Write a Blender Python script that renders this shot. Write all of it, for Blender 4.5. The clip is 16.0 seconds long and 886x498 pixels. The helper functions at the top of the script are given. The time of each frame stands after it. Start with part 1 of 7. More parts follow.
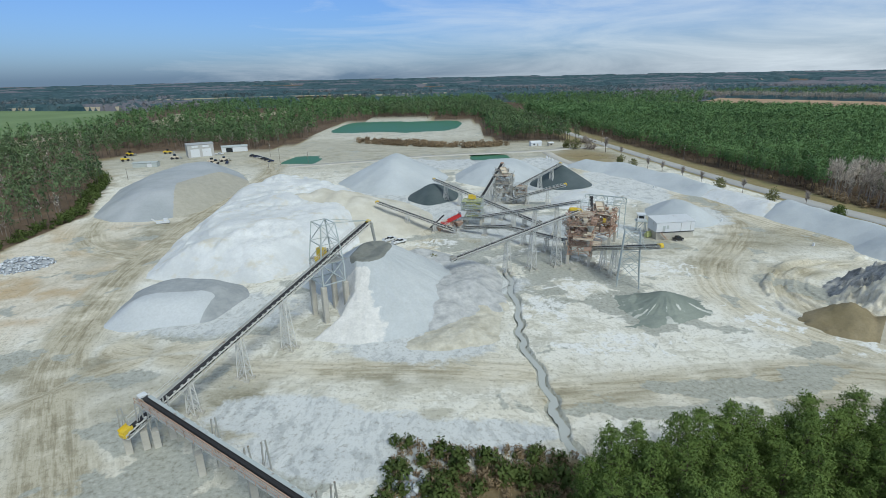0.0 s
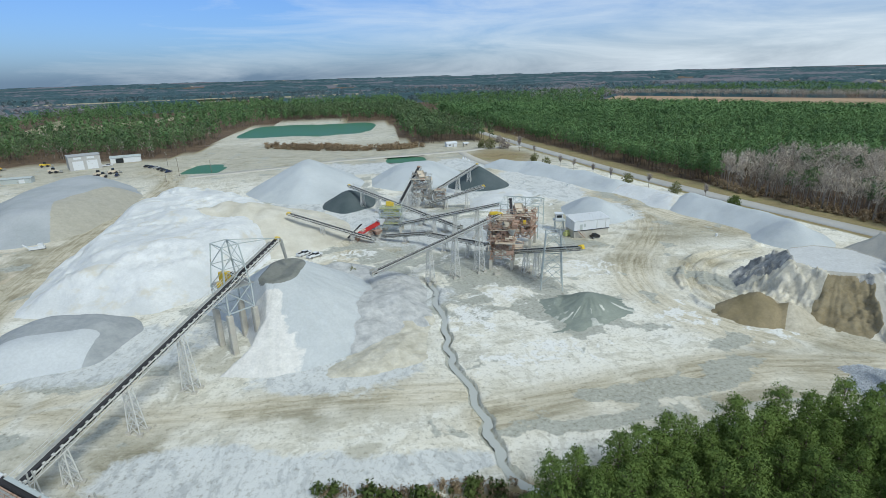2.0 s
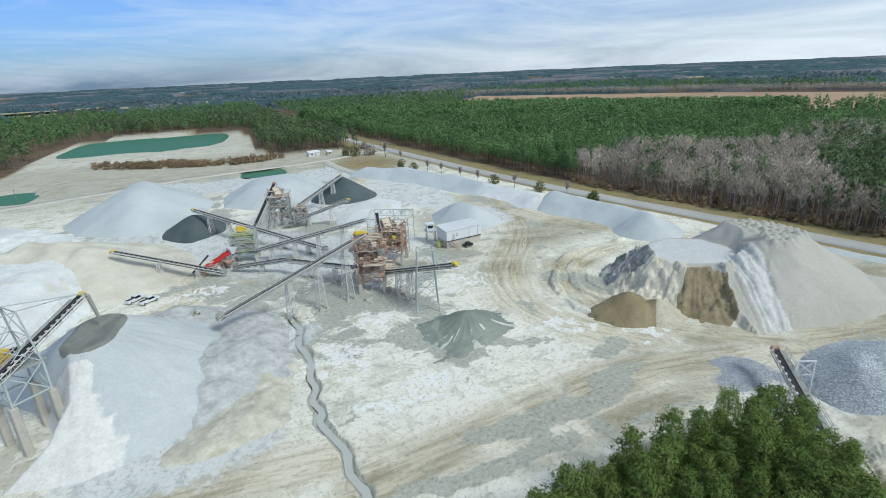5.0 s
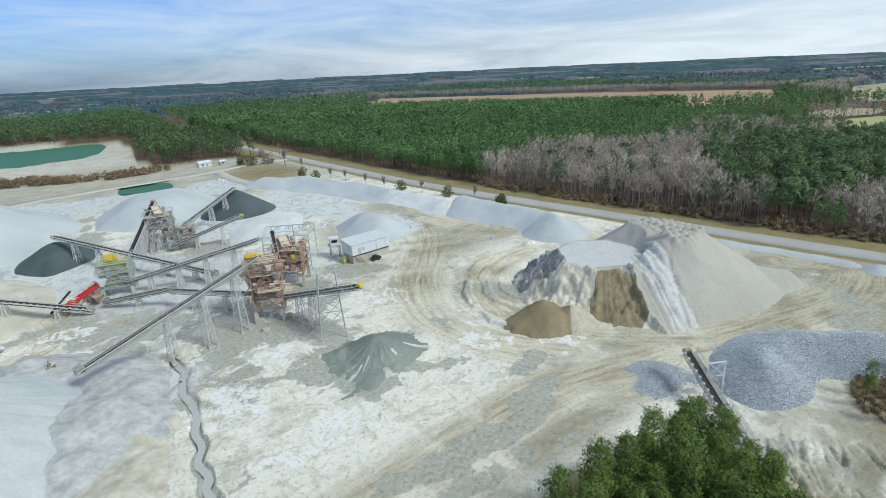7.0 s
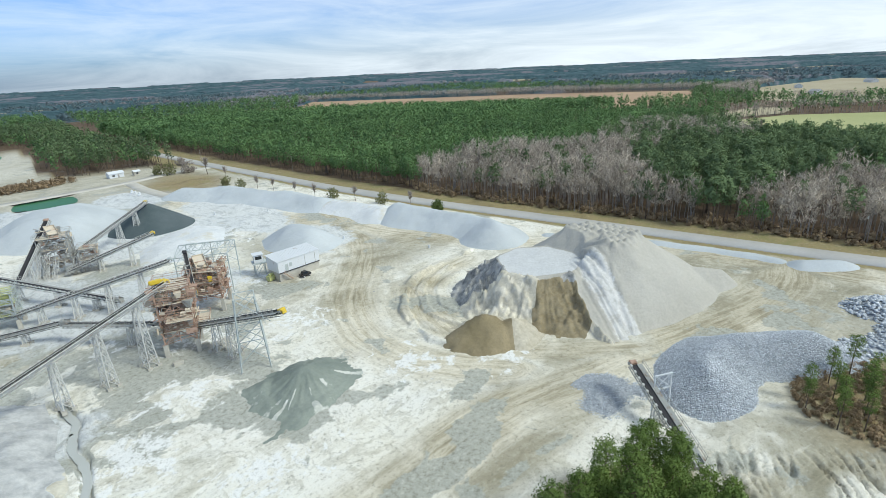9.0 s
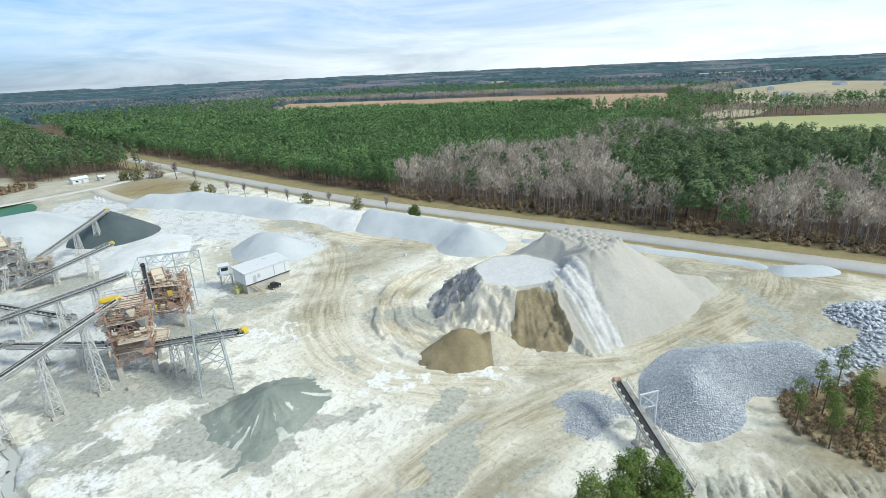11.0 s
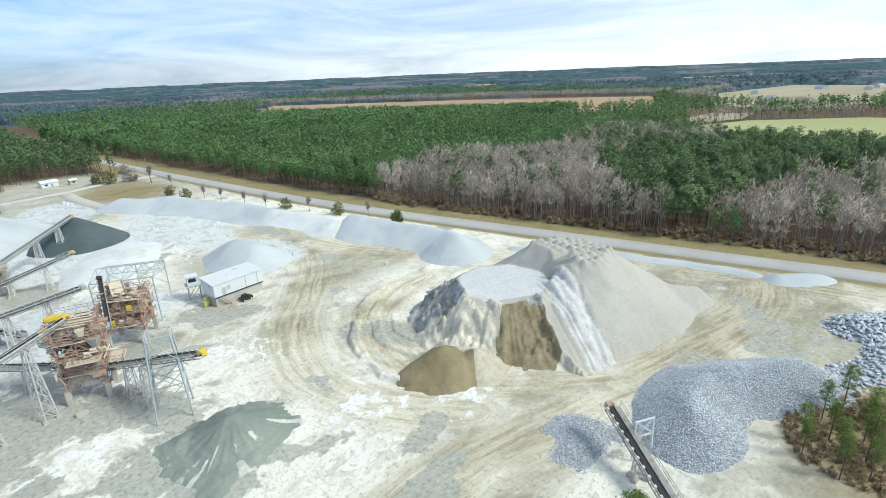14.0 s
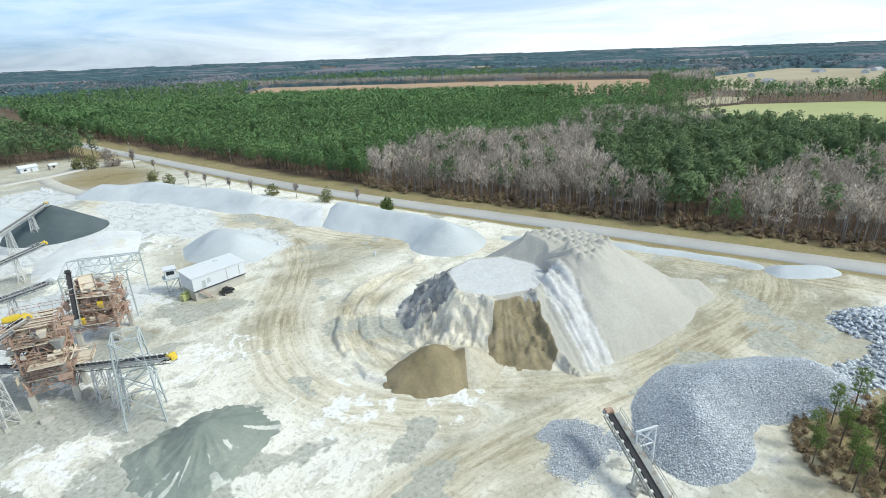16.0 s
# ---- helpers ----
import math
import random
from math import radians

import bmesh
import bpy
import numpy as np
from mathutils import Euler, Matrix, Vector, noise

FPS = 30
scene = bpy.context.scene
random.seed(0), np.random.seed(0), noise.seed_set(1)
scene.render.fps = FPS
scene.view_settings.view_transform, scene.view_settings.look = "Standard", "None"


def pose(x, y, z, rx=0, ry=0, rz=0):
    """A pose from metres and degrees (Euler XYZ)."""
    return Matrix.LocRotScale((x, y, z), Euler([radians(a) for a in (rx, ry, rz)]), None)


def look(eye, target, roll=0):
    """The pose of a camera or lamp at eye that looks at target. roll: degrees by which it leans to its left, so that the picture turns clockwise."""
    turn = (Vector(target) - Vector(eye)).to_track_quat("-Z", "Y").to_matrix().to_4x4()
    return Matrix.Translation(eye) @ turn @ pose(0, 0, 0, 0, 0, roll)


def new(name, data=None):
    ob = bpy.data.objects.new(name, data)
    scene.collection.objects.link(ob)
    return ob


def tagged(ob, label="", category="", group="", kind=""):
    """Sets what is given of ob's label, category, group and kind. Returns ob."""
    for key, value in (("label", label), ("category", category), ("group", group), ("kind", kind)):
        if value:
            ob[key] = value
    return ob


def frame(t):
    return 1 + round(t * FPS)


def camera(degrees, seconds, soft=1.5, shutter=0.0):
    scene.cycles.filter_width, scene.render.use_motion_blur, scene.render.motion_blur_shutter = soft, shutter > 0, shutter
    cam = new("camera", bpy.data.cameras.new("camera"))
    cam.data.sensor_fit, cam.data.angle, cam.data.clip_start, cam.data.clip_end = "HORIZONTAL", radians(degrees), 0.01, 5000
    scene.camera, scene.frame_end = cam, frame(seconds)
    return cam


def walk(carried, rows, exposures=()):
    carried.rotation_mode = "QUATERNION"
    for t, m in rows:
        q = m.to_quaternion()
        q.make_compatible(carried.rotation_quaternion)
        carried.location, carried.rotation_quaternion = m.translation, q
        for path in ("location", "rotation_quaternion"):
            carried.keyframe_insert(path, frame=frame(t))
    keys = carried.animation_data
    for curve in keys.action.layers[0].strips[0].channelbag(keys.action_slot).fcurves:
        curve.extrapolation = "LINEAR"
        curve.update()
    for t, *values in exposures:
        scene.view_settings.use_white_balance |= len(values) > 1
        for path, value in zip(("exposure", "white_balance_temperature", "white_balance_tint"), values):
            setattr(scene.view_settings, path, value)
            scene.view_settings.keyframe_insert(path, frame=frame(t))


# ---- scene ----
PATH = [
    (0.0, 23.94, 37.39, 58.29, -0.856, -18.864, -1.176),
    (0.5, 23.84, 39.26, 58.44, 0.675, -18.955, -1.145),
    (1.0, 24.17, 41.05, 58.62, 2.992, -18.977, -1.285),
    (1.5, 24.30, 42.97, 58.71, 5.677, -18.972, -1.384),
    (2.0, 24.79, 45.01, 58.84, 8.323, -19.046, -1.562),
    (2.5, 25.65, 47.13, 58.78, 11.358, -19.055, -1.846),
    (3.0, 26.41, 49.14, 58.97, 14.161, -19.133, -1.943),
    (3.5, 27.46, 51.48, 59.03, 16.535, -19.148, -2.109),
    (6.0, 34.82, 62.50, 59.34, 27.423, -19.344, -2.668),
    (6.5, 36.27, 64.38, 59.38, 30.453, -19.412, -2.707),
    (7.0, 38.15, 66.37, 59.25, 32.569, -19.452, -2.764),
    (7.5, 39.81, 68.29, 59.14, 33.938, -19.457, -2.785),
    (8.0, 41.66, 69.88, 58.93, 35.607, -19.454, -2.838),
    (8.5, 43.25, 71.15, 58.93, 37.900, -19.485, -2.857),
    (9.0, 44.67, 72.45, 58.93, 39.541, -19.512, -2.763),
    (11.5, 50.85, 76.91, 58.75, 42.037, -19.373, -2.554),
    (12.0, 51.90, 77.70, 58.55, 42.338, -19.332, -2.467),
    (12.5, 52.92, 78.40, 58.40, 42.552, -19.336, -2.408),
    (13.0, 53.96, 79.17, 58.24, 42.804, -19.302, -2.358),
    (13.5, 55.09, 79.90, 58.12, 43.009, -19.267, -2.344),
    (14.0, 56.15, 80.76, 57.99, 43.265, -19.203, -2.283),
    (14.5, 57.38, 81.61, 57.88, 43.447, -19.165, -2.200),
    (15.0, 58.59, 82.57, 57.82, 43.625, -19.168, -2.190),
    (15.5, 59.93, 83.62, 57.70, 43.758, -20.029, -2.168),
    (16.0, 61.28, 84.77, 57.70, 43.895, -21.034, -2.104),
]
cam = camera(81.5, 16.0, soft=0.5)


def heading(x, y, z, yaw, pitch, roll):
    a, b = radians(yaw), radians(pitch)
    way = Vector((math.sin(a) * math.cos(b), math.cos(a) * math.cos(b), math.sin(b)))
    return look((x, y, z), Vector((x, y, z)) + way * 100, roll)


walk(cam, [(t, heading(*p)) for t, *p in PATH],
     exposures=[(0.0, -0.08, 6100, -1), (3.5, 0.09, 6100, -1), (7.0, 0.11, 6150, -1), (9.0, 0.30, 6230, -1), (12.5, 0.51, 6300, -1), (16.0, 0.51, 6280, -1)])

# ---- world and sun ----
SUN_EL, SUN_AZ = radians(45), radians(152)
world = bpy.data.worlds.new("sky")
scene.world = world
world.use_nodes = True
wn = world.node_tree
wn.nodes.clear()


def wnode(kind, **values):
    n = wn.nodes.new(kind)
    for key, v in values.items():
        n.inputs[key].default_value = v
    return n


w_out = wnode("ShaderNodeOutputWorld")
w_bg = wnode("ShaderNodeBackground", Strength=0.117)
w_sky = wnode("ShaderNodeTexSky")
w_sky.sky_type = "NISHITA"
w_sky.sun_disc = False
w_sky.sun_elevation, w_sky.sun_rotation = SUN_EL, SUN_AZ
w_sky.air_density, w_sky.dust_density, w_sky.ozone_density = 1.0, 1.2, 2.0
w_co = wnode("ShaderNodeTexCoord")
w_map = wnode("ShaderNodeMapping")
w_map.inputs["Scale"].default_value = (1.0, 1.0, 7.0)
w_map.inputs["Rotation"].default_value = (radians(5), 0, 0)
w_noise = wnode("ShaderNodeTexNoise", Scale=2.6, Detail=9.0, Roughness=0.62, Distortion=0.6)
w_sep = wnode("ShaderNodeSeparateXYZ")
w_east = wn.nodes.new("ShaderNodeMath")
w_east.operation = "MULTIPLY_ADD"
w_east.inputs[1].default_value, w_east.inputs[2].default_value = 0.42, -0.11
w_low = wn.nodes.new("ShaderNodeMapRange")
for key, v in (("From Min", 0.0), ("From Max", 0.16), ("To Min", 0.13), ("To Max", 0.0)):
    w_low.inputs[key].default_value = v
w_add = wn.nodes.new("ShaderNodeMath")
w_add2 = wn.nodes.new("ShaderNodeMath")
w_ramp = wnode("ShaderNodeValToRGB")
w_ramp.color_ramp.elements[0].position, w_ramp.color_ramp.elements[1].position = 0.36, 0.95
w_ramp.color_ramp.elements[0].color = (0.04, 0.04, 0.04, 1)
w_tint = wn.nodes.new("ShaderNodeMixRGB")
w_tint.blend_type = "MULTIPLY"
w_tint.inputs["Fac"].default_value = 1
w_tint.inputs["Color2"].default_value = (0.51, 0.68, 1.13, 1)
w_mix = wn.nodes.new("ShaderNodeMixRGB")
w_mix.inputs["Color2"].default_value = (6.7, 6.85, 7.5, 1)
wn.links.new(w_co.outputs["Generated"], w_map.inputs["Vector"])
wn.links.new(w_co.outputs["Generated"], w_sep.inputs["Vector"])
wn.links.new(w_map.outputs["Vector"], w_noise.inputs["Vector"])
wn.links.new(w_sep.outputs["X"], w_east.inputs[0])
wn.links.new(w_sep.outputs["Z"], w_low.inputs["Value"])
wn.links.new(w_noise.outputs["Fac"], w_add.inputs[0])
wn.links.new(w_east.outputs[0], w_add.inputs[1])
wn.links.new(w_add.outputs[0], w_add2.inputs[0])
wn.links.new(w_low.outputs["Result"], w_add2.inputs[1])
wn.links.new(w_add2.outputs[0], w_ramp.inputs["Fac"])
wn.links.new(w_ramp.outputs["Color"], w_mix.inputs["Fac"])
wn.links.new(w_sky.outputs["Color"], w_tint.inputs["Color1"])
wn.links.new(w_tint.outputs["Color"], w_mix.inputs["Color1"])
# high overcast above the blue band that lies along the horizon
w_high = wn.nodes.new("ShaderNodeMapRange")
for key, v in (("From Min", 0.20), ("From Max", 0.50), ("To Min", 0.0), ("To Max", 0.92)):
    w_high.inputs[key].default_value = v
w_over = wn.nodes.new("ShaderNodeMixRGB")
w_over.inputs["Color2"].default_value = (3.6, 3.9, 4.5, 1)
wn.links.new(w_sep.outputs["Z"], w_high.inputs["Value"])
wn.links.new(w_high.outputs["Result"], w_over.inputs["Fac"])
wn.links.new(w_mix.outputs["Color"], w_over.inputs["Color1"])
wn.links.new(w_over.outputs["Color"], w_bg.inputs["Color"])
wn.links.new(w_bg.outputs["Background"], w_out.inputs["Surface"])

sun_data = bpy.data.lights.new("sun", "SUN")
sun_data.energy, sun_data.angle, sun_data.color = 2.3, radians(16), (1.0, 0.93, 0.845)
sun = new("sun", sun_data)
sun_way = Vector((math.sin(SUN_AZ) * math.cos(SUN_EL), math.cos(SUN_AZ) * math.cos(SUN_EL), math.sin(SUN_EL)))
sun.matrix_world = look(sun_way * 500, (0, 0, 0))


# ---- materials ----
def material(name, rough=0.8, metal=0.0):
    m = bpy.data.materials.new(name)
    m.use_nodes = True
    b = m.node_tree.nodes["Principled BSDF"]
    b.inputs["Roughness"].default_value, b.inputs["Metallic"].default_value = rough, metal
    return m, m.node_tree, b


def noise_node(nt, scale, detail=4.0, rough=0.55, co=None, stretch=None):
    n = nt.nodes.new("ShaderNodeTexNoise")
    n.inputs["Scale"].default_value, n.inputs["Detail"].default_value, n.inputs["Roughness"].default_value = scale, detail, rough
    if co is None:
        co = nt.nodes.new("ShaderNodeTexCoord").outputs["Object"]
    if stretch:
        mp = nt.nodes.new("ShaderNodeMapping")
        mp.inputs["Scale"].default_value = stretch
        nt.links.new(co, mp.inputs["Vector"])
        co = mp.outputs["Vector"]
    nt.links.new(co, n.inputs["Vector"])
    return n.outputs["Fac"]


def ramp_node(nt, fac, stops):
    r = nt.nodes.new("ShaderNodeValToRGB")
    e = r.color_ramp.elements
    while len(e) < len(stops):
        e.new(0.5)
    for el, (p, c) in zip(e, stops):
        el.position = p
        el.color = (*c, 1) if len(c) == 3 else c
    nt.links.new(fac, r.inputs["Fac"])
    return r.outputs["Color"]


def mix_node(nt, fac, a, b, mode="MIX"):
    m = nt.nodes.new("ShaderNodeMixRGB")
    m.blend_type = mode
    for key, v in (("Fac", fac), ("Color1", a), ("Color2", b)):
        if isinstance(v, (int, float)):
            m.inputs[key].default_value = v if key == "Fac" else (v, v, v, 1)
        elif isinstance(v, tuple):
            m.inputs[key].default_value = (*v, 1)
        else:
            nt.links.new(v, m.inputs[key])
    return m.outputs["Color"]


def bump_node(nt, b, height, strength, distance):
    n = nt.nodes.new("ShaderNodeBump")
    n.inputs["Strength"].default_value, n.inputs["Distance"].default_value = strength, distance
    nt.links.new(height, n.inputs["Height"])
    nt.links.new(n.outputs["Normal"], b.inputs["Normal"])


def grained(name, dark, light, big=0.08, fine=1.5, rough=0.95, bump=0.5, dist=0.2, streak=None, accent=None):
    """Loose material: broad patches, fine grain and, where asked, streaks down the slope or patches of another colour."""
    m, nt, b = material(name, rough)
    a = noise_node(nt, big, 5)
    f = noise_node(nt, fine, 6, 0.7)
    c = mix_node(nt, ramp_node(nt, a, [(0.35, (0, 0, 0)), (0.65, (1, 1, 1))]), dark, light)
    c = mix_node(nt, ramp_node(nt, f, [(0.3, (0.25, 0.25, 0.25)), (0.7, (0, 0, 0))]), c, tuple(x * 0.6 for x in dark))
    if accent:
        k = noise_node(nt, big * 2.3, 4, 0.6)
        c = mix_node(nt, ramp_node(nt, k, [(0.55, (0, 0, 0)), (0.68, (0.8, 0.8, 0.8))]), c, accent)
    if streak:
        k = noise_node(nt, 0.5, 4, 0.6, stretch=(1.0, 1.0, 0.12))
        c = mix_node(nt, ramp_node(nt, k, [(0.45, (0, 0, 0)), (0.7, (0.7, 0.7, 0.7))]), c, streak)
    nt.links.new(c, b.inputs["Base Color"])
    bump_node(nt, b, f, bump, dist)
    return m


def painted(name, colour, rust=0.0, rough=0.5, metal=0.0):
    m, nt, b = material(name, rough, metal)
    k = noise_node(nt, 0.9, 6, 0.65)
    f = noise_node(nt, 5.0, 4, 0.6)
    c = mix_node(nt, f, tuple(x * 0.8 for x in colour), colour)
    c = mix_node(nt, ramp_node(nt, k, [(0.62 - rust * 0.3, (0, 0, 0)), (0.78 - rust * 0.3, (1, 1, 1))]), c, (0.20, 0.12, 0.07) if rust else tuple(x * 0.7 for x in colour))
    nt.links.new(c, b.inputs["Base Color"])
    bump_node(nt, b, f, 0.1, 0.02)
    return m


M_GREY = grained("grey_crushed_stone", (0.46, 0.50, 0.53), (0.59, 0.63, 0.655), 0.05, 2.0, streak=(0.51, 0.54, 0.56), bump=0.7, dist=0.3)
M_WHITE = grained("white_screenings", (0.64, 0.665, 0.68), (0.83, 0.845, 0.85), 0.07, 1.6, streak=(0.60, 0.62, 0.63), accent=(0.62, 0.59, 0.50), bump=0.8, dist=0.4)
M_DARK = grained("dark_stone_chips", (0.065, 0.092, 0.10), (0.105, 0.13, 0.14), 0.1, 2.5)
M_ROCK = grained("blue_grey_broken_rock", (0.34, 0.365, 0.40), (0.50, 0.52, 0.55), 0.9, 3.0)
M_GALV = painted("galvanised_steel", (0.70, 0.70, 0.67), 0.10, 0.5, 0.1)
M_STEEL = painted("weathered_grey_steel", (0.42, 0.43, 0.41), 0.25, 0.55, 0.2)
M_RUST = painted("rusty_steel", (0.48, 0.335, 0.26), 0.38, 0.85)
M_BELT = painted("black_rubber_belt", (0.035, 0.035, 0.04), 0.0, 0.8)
M_YELLOW = painted("yellow_paint", (0.75, 0.55, 0.05), 0.08, 0.45)
M_RED = painted("red_paint", (0.55, 0.04, 0.04), 0.08, 0.45)
M_CONCRETE = grained("concrete", (0.44, 0.42, 0.37), (0.55, 0.53, 0.47), 0.4, 3.0, bump=0.2, dist=0.05)
M_WALL = painted("white_sheet_metal", (0.74, 0.77, 0.80), 0.03, 0.5)
M_GLASS, _nt, _b = material("dark_window_glass", 0.08)
_b.inputs["Base Color"].default_value = (0.02, 0.025, 0.03, 1)
M_TIMBER = painted("grey_timber", (0.26, 0.23, 0.19), 0.0, 0.85)
M_BARK = grained("bark", (0.11, 0.085, 0.065), (0.19, 0.155, 0.125), 0.5, 3.0)
M_GREYBARK = grained("pale_grey_bark", (0.24, 0.215, 0.19), (0.38, 0.345, 0.315), 0.5, 3.0)


def leaf_material(name, dark, light, other=None, scale=0.035, tone=False):
    m, nt, b = material(name, 0.75)
    b.inputs["Specular IOR Level"].default_value = 0.15
    g = nt.nodes.new("ShaderNodeNewGeometry")
    o = nt.nodes.new("ShaderNodeObjectInfo")
    vary = g.outputs["Random Per Island"]
    if tone:
        a = nt.nodes.new("ShaderNodeAttribute")
        a.attribute_name = "tone"
        vary = mix_node(nt, 0.3, a.outputs["Fac"], vary)
    else:
        vary = mix_node(nt, 0.35, vary, o.outputs["Random"])
    c = mix_node(nt, vary, dark, light)
    k = noise_node(nt, scale, 4)
    if other:
        c = mix_node(nt, ramp_node(nt, k, [(0.52, (0, 0, 0)), (0.58, (0.85, 0.85, 0.85))]), c, mix_node(nt, vary, *other))
    else:
        c = mix_node(nt, ramp_node(nt, k, [(0.4, (0, 0, 0)), (0.62, (0.5, 0.5, 0.5))]), c, tuple(x * 1.35 for x in light))
    nt.links.new(c, b.inputs["Base Color"])
    tr = nt.nodes.new("ShaderNodeBsdfTranslucent")
    mx = nt.nodes.new("ShaderNodeMixShader")
    mx.inputs["Fac"].default_value = 0.3
    nt.links.new(c, tr.inputs["Color"])
    nt.links.new(b.outputs["BSDF"], mx.inputs[1])
    nt.links.new(tr.outputs["BSDF"], mx.inputs[2])
    nt.links.new(mx.outputs["Shader"], nt.nodes["Material Output"].inputs["Surface"])
    return m


M_PINE = leaf_material("pine_needles", (0.05, 0.092, 0.024), (0.205, 0.285, 0.08))
M_PINE_FAR = leaf_material("pine_canopy", (0.057, 0.12, 0.056), (0.18, 0.295, 0.118), tone=True)
M_PINE_OLD = leaf_material("old_pine_canopy", (0.065, 0.11, 0.06), (0.18, 0.25, 0.12), tone=True)
# distance haze is mixed into these leaf colours, making them lighter and bluer
M_FAR = leaf_material("hazed_woodland", (0.12, 0.175, 0.20), (0.18, 0.24, 0.26), ((0.28, 0.26, 0.275), (0.38, 0.355, 0.365)), 0.003, tone=True)
M_TWIG = leaf_material("bare_twigs", (0.36, 0.32, 0.275), (0.66, 0.60, 0.525), tone=True)
M_BARETWIG = leaf_material("small_bare_twigs", (0.24, 0.205, 0.175), (0.46, 0.41, 0.365))
M_BUSH = leaf_material("shrub_leaves", (0.06, 0.10, 0.025), (0.14, 0.18, 0.06))


# ---- mesh helpers ----
def mesh_np(name, verts, faces, mat, smooth=False):
    faces = np.asarray(faces, dtype=np.int32)
    me = bpy.data.meshes.new(name)
    me.vertices.add(len(verts))
    me.vertices.foreach_set("co", np.asarray(verts, dtype=np.float32).ravel())
    me.loops.add(faces.size)
    me.loops.foreach_set("vertex_index", faces.ravel())
    me.polygons.add(len(faces))
    me.polygons.foreach_set("loop_start", np.arange(0, faces.size, faces.shape[1], dtype=np.int32))
    me.update(calc_edges=True)
    if smooth:
        me.polygons.foreach_set("use_smooth", np.ones(len(faces), dtype=bool))
    if mat:
        me.materials.append(mat)
    return me


def soft_normals(me, normals):
    """Gives leaves the rounded shading of the crown that they belong to."""
    me.polygons.foreach_set("use_smooth", np.ones(len(me.polygons), dtype=bool))
    a = me.attributes.new("custom_normal", "FLOAT_VECTOR", "POINT")
    a.data.foreach_set("vector", np.asarray(normals, dtype=np.float32).ravel())
    return me


def crown_normals(V, mid, own=0.35):
    """Outward from the crown's heart, bent a little by each leaf's own facing."""
    T = V.reshape(-1, 3, 3)
    n = np.cross(T[:, 1] - T[:, 0], T[:, 2] - T[:, 0])
    n /= np.linalg.norm(n, axis=1, keepdims=True) + 1e-9
    out = (V - np.array([0.1, 0.05, mid])) * np.array([1, 1, 0.75])
    out /= np.linalg.norm(out, axis=1, keepdims=True) + 1e-9
    out = out * (1 - own) + np.repeat(n, 3, 0) * own + np.array([0, 0, 0.25])
    return out / (np.linalg.norm(out, axis=1, keepdims=True) + 1e-9)


def part(name, bm, mat, parent, label=""):
    me = bpy.data.meshes.new(name)
    bm.to_mesh(me)
    bm.free()
    me.materials.append(mat)
    ob = new(name, me)
    ob.parent = parent
    if label:
        tagged(ob, label)
    return ob


def thing(name, label, category, x=0, y=0, z=0, rz=0, group=""):
    ob = new(name)
    ob.matrix_basis = pose(x, y, z, 0, 0, rz)
    return tagged(ob, label, category, group)


def block(bm, c, s, rz=0.0, m=None):
    mat = Matrix.Translation(c) @ Matrix.Rotation(radians(rz), 4, "Z") @ Matrix.Diagonal((*s, 1))
    bmesh.ops.create_cube(bm, size=1, matrix=(m @ mat) if m else mat)


def beam(bm, a, b, w, h=None, n=4):
    a, b = Vector(a), Vector(b)
    d = b - a
    if d.length < 1e-4:
        return
    q = d.to_track_quat("Z", "X").to_matrix().to_4x4()
    if n == 4:
        bmesh.ops.create_cube(bm, size=1, matrix=Matrix.Translation((a + b) / 2) @ q @ Matrix.Diagonal((h or w, w, d.length, 1)))
    else:
        bmesh.ops.create_cone(bm, cap_ends=True, segments=n, radius1=w / 2, radius2=(h or w) / 2, depth=d.length, matrix=Matrix.Translation((a + b) / 2) @ q)


def lattice_column(bm, a, b, w, legs=0.12, step=None):
    """A square lattice leg between two points."""
    a, b = Vector(a), Vector(b)
    d = (b - a)
    side = Vector((d.y, -d.x, 0))
    side = side.normalized() if side.length > 0.01 else Vector((1, 0, 0))
    other = d.cross(side).normalized()
    step = step or w * 1.5
    k = max(2, int(d.length / step))
    cor = [side * sx * w / 2 + other * sy * w / 2 for sx, sy in ((-1, -1), (1, -1), (1, 1), (-1, 1))]
    for c in cor:
        beam(bm, a + c, b + c, legs)
    for i in range(k):
        p, q = a + d * (i / k), a + d * ((i + 1) / k)
        for j in range(4):
            e, f = cor[j], cor[(j + 1) % 4]
            beam(bm, p + (e if i % 2 else f), q + (f if i % 2 else e), legs * 0.7)


# ---- ground ----
STREAM = [(40.6, 190), (41.0, 184), (42.0, 179), (41.4, 175.9), (40.6, 170), (41.5, 165.5), (41.6, 160), (40.6, 155.4), (41.0, 151), (39.7, 147), (40.6, 143), (39.8, 139.5), (41.0, 135), (42.3, 130), (41.7, 124.7), (43.0, 120), (42.1, 117), (43.2, 112), (42.7, 109), (45, 104), (52, 99), (66, 94)]
FEEDER = [(33, 164), (34.9, 167.6), (38.5, 173.2), (41.4, 176)]
SCARP = [(156, 193), (139.6, 190.5), (127, 186.5), (119.3, 180.8), (112.5, 171.5), (108.8, 161.6), (108.3, 155), (111, 147)]
ROAD = [(122, 760), (142, 560), (155, 456), (166, 378), (175, 318), (187.5, 258), (201, 206), (212, 163), (221.5, 126), (233.5, 82), (250, 26), (300, -130), (420, -500)]
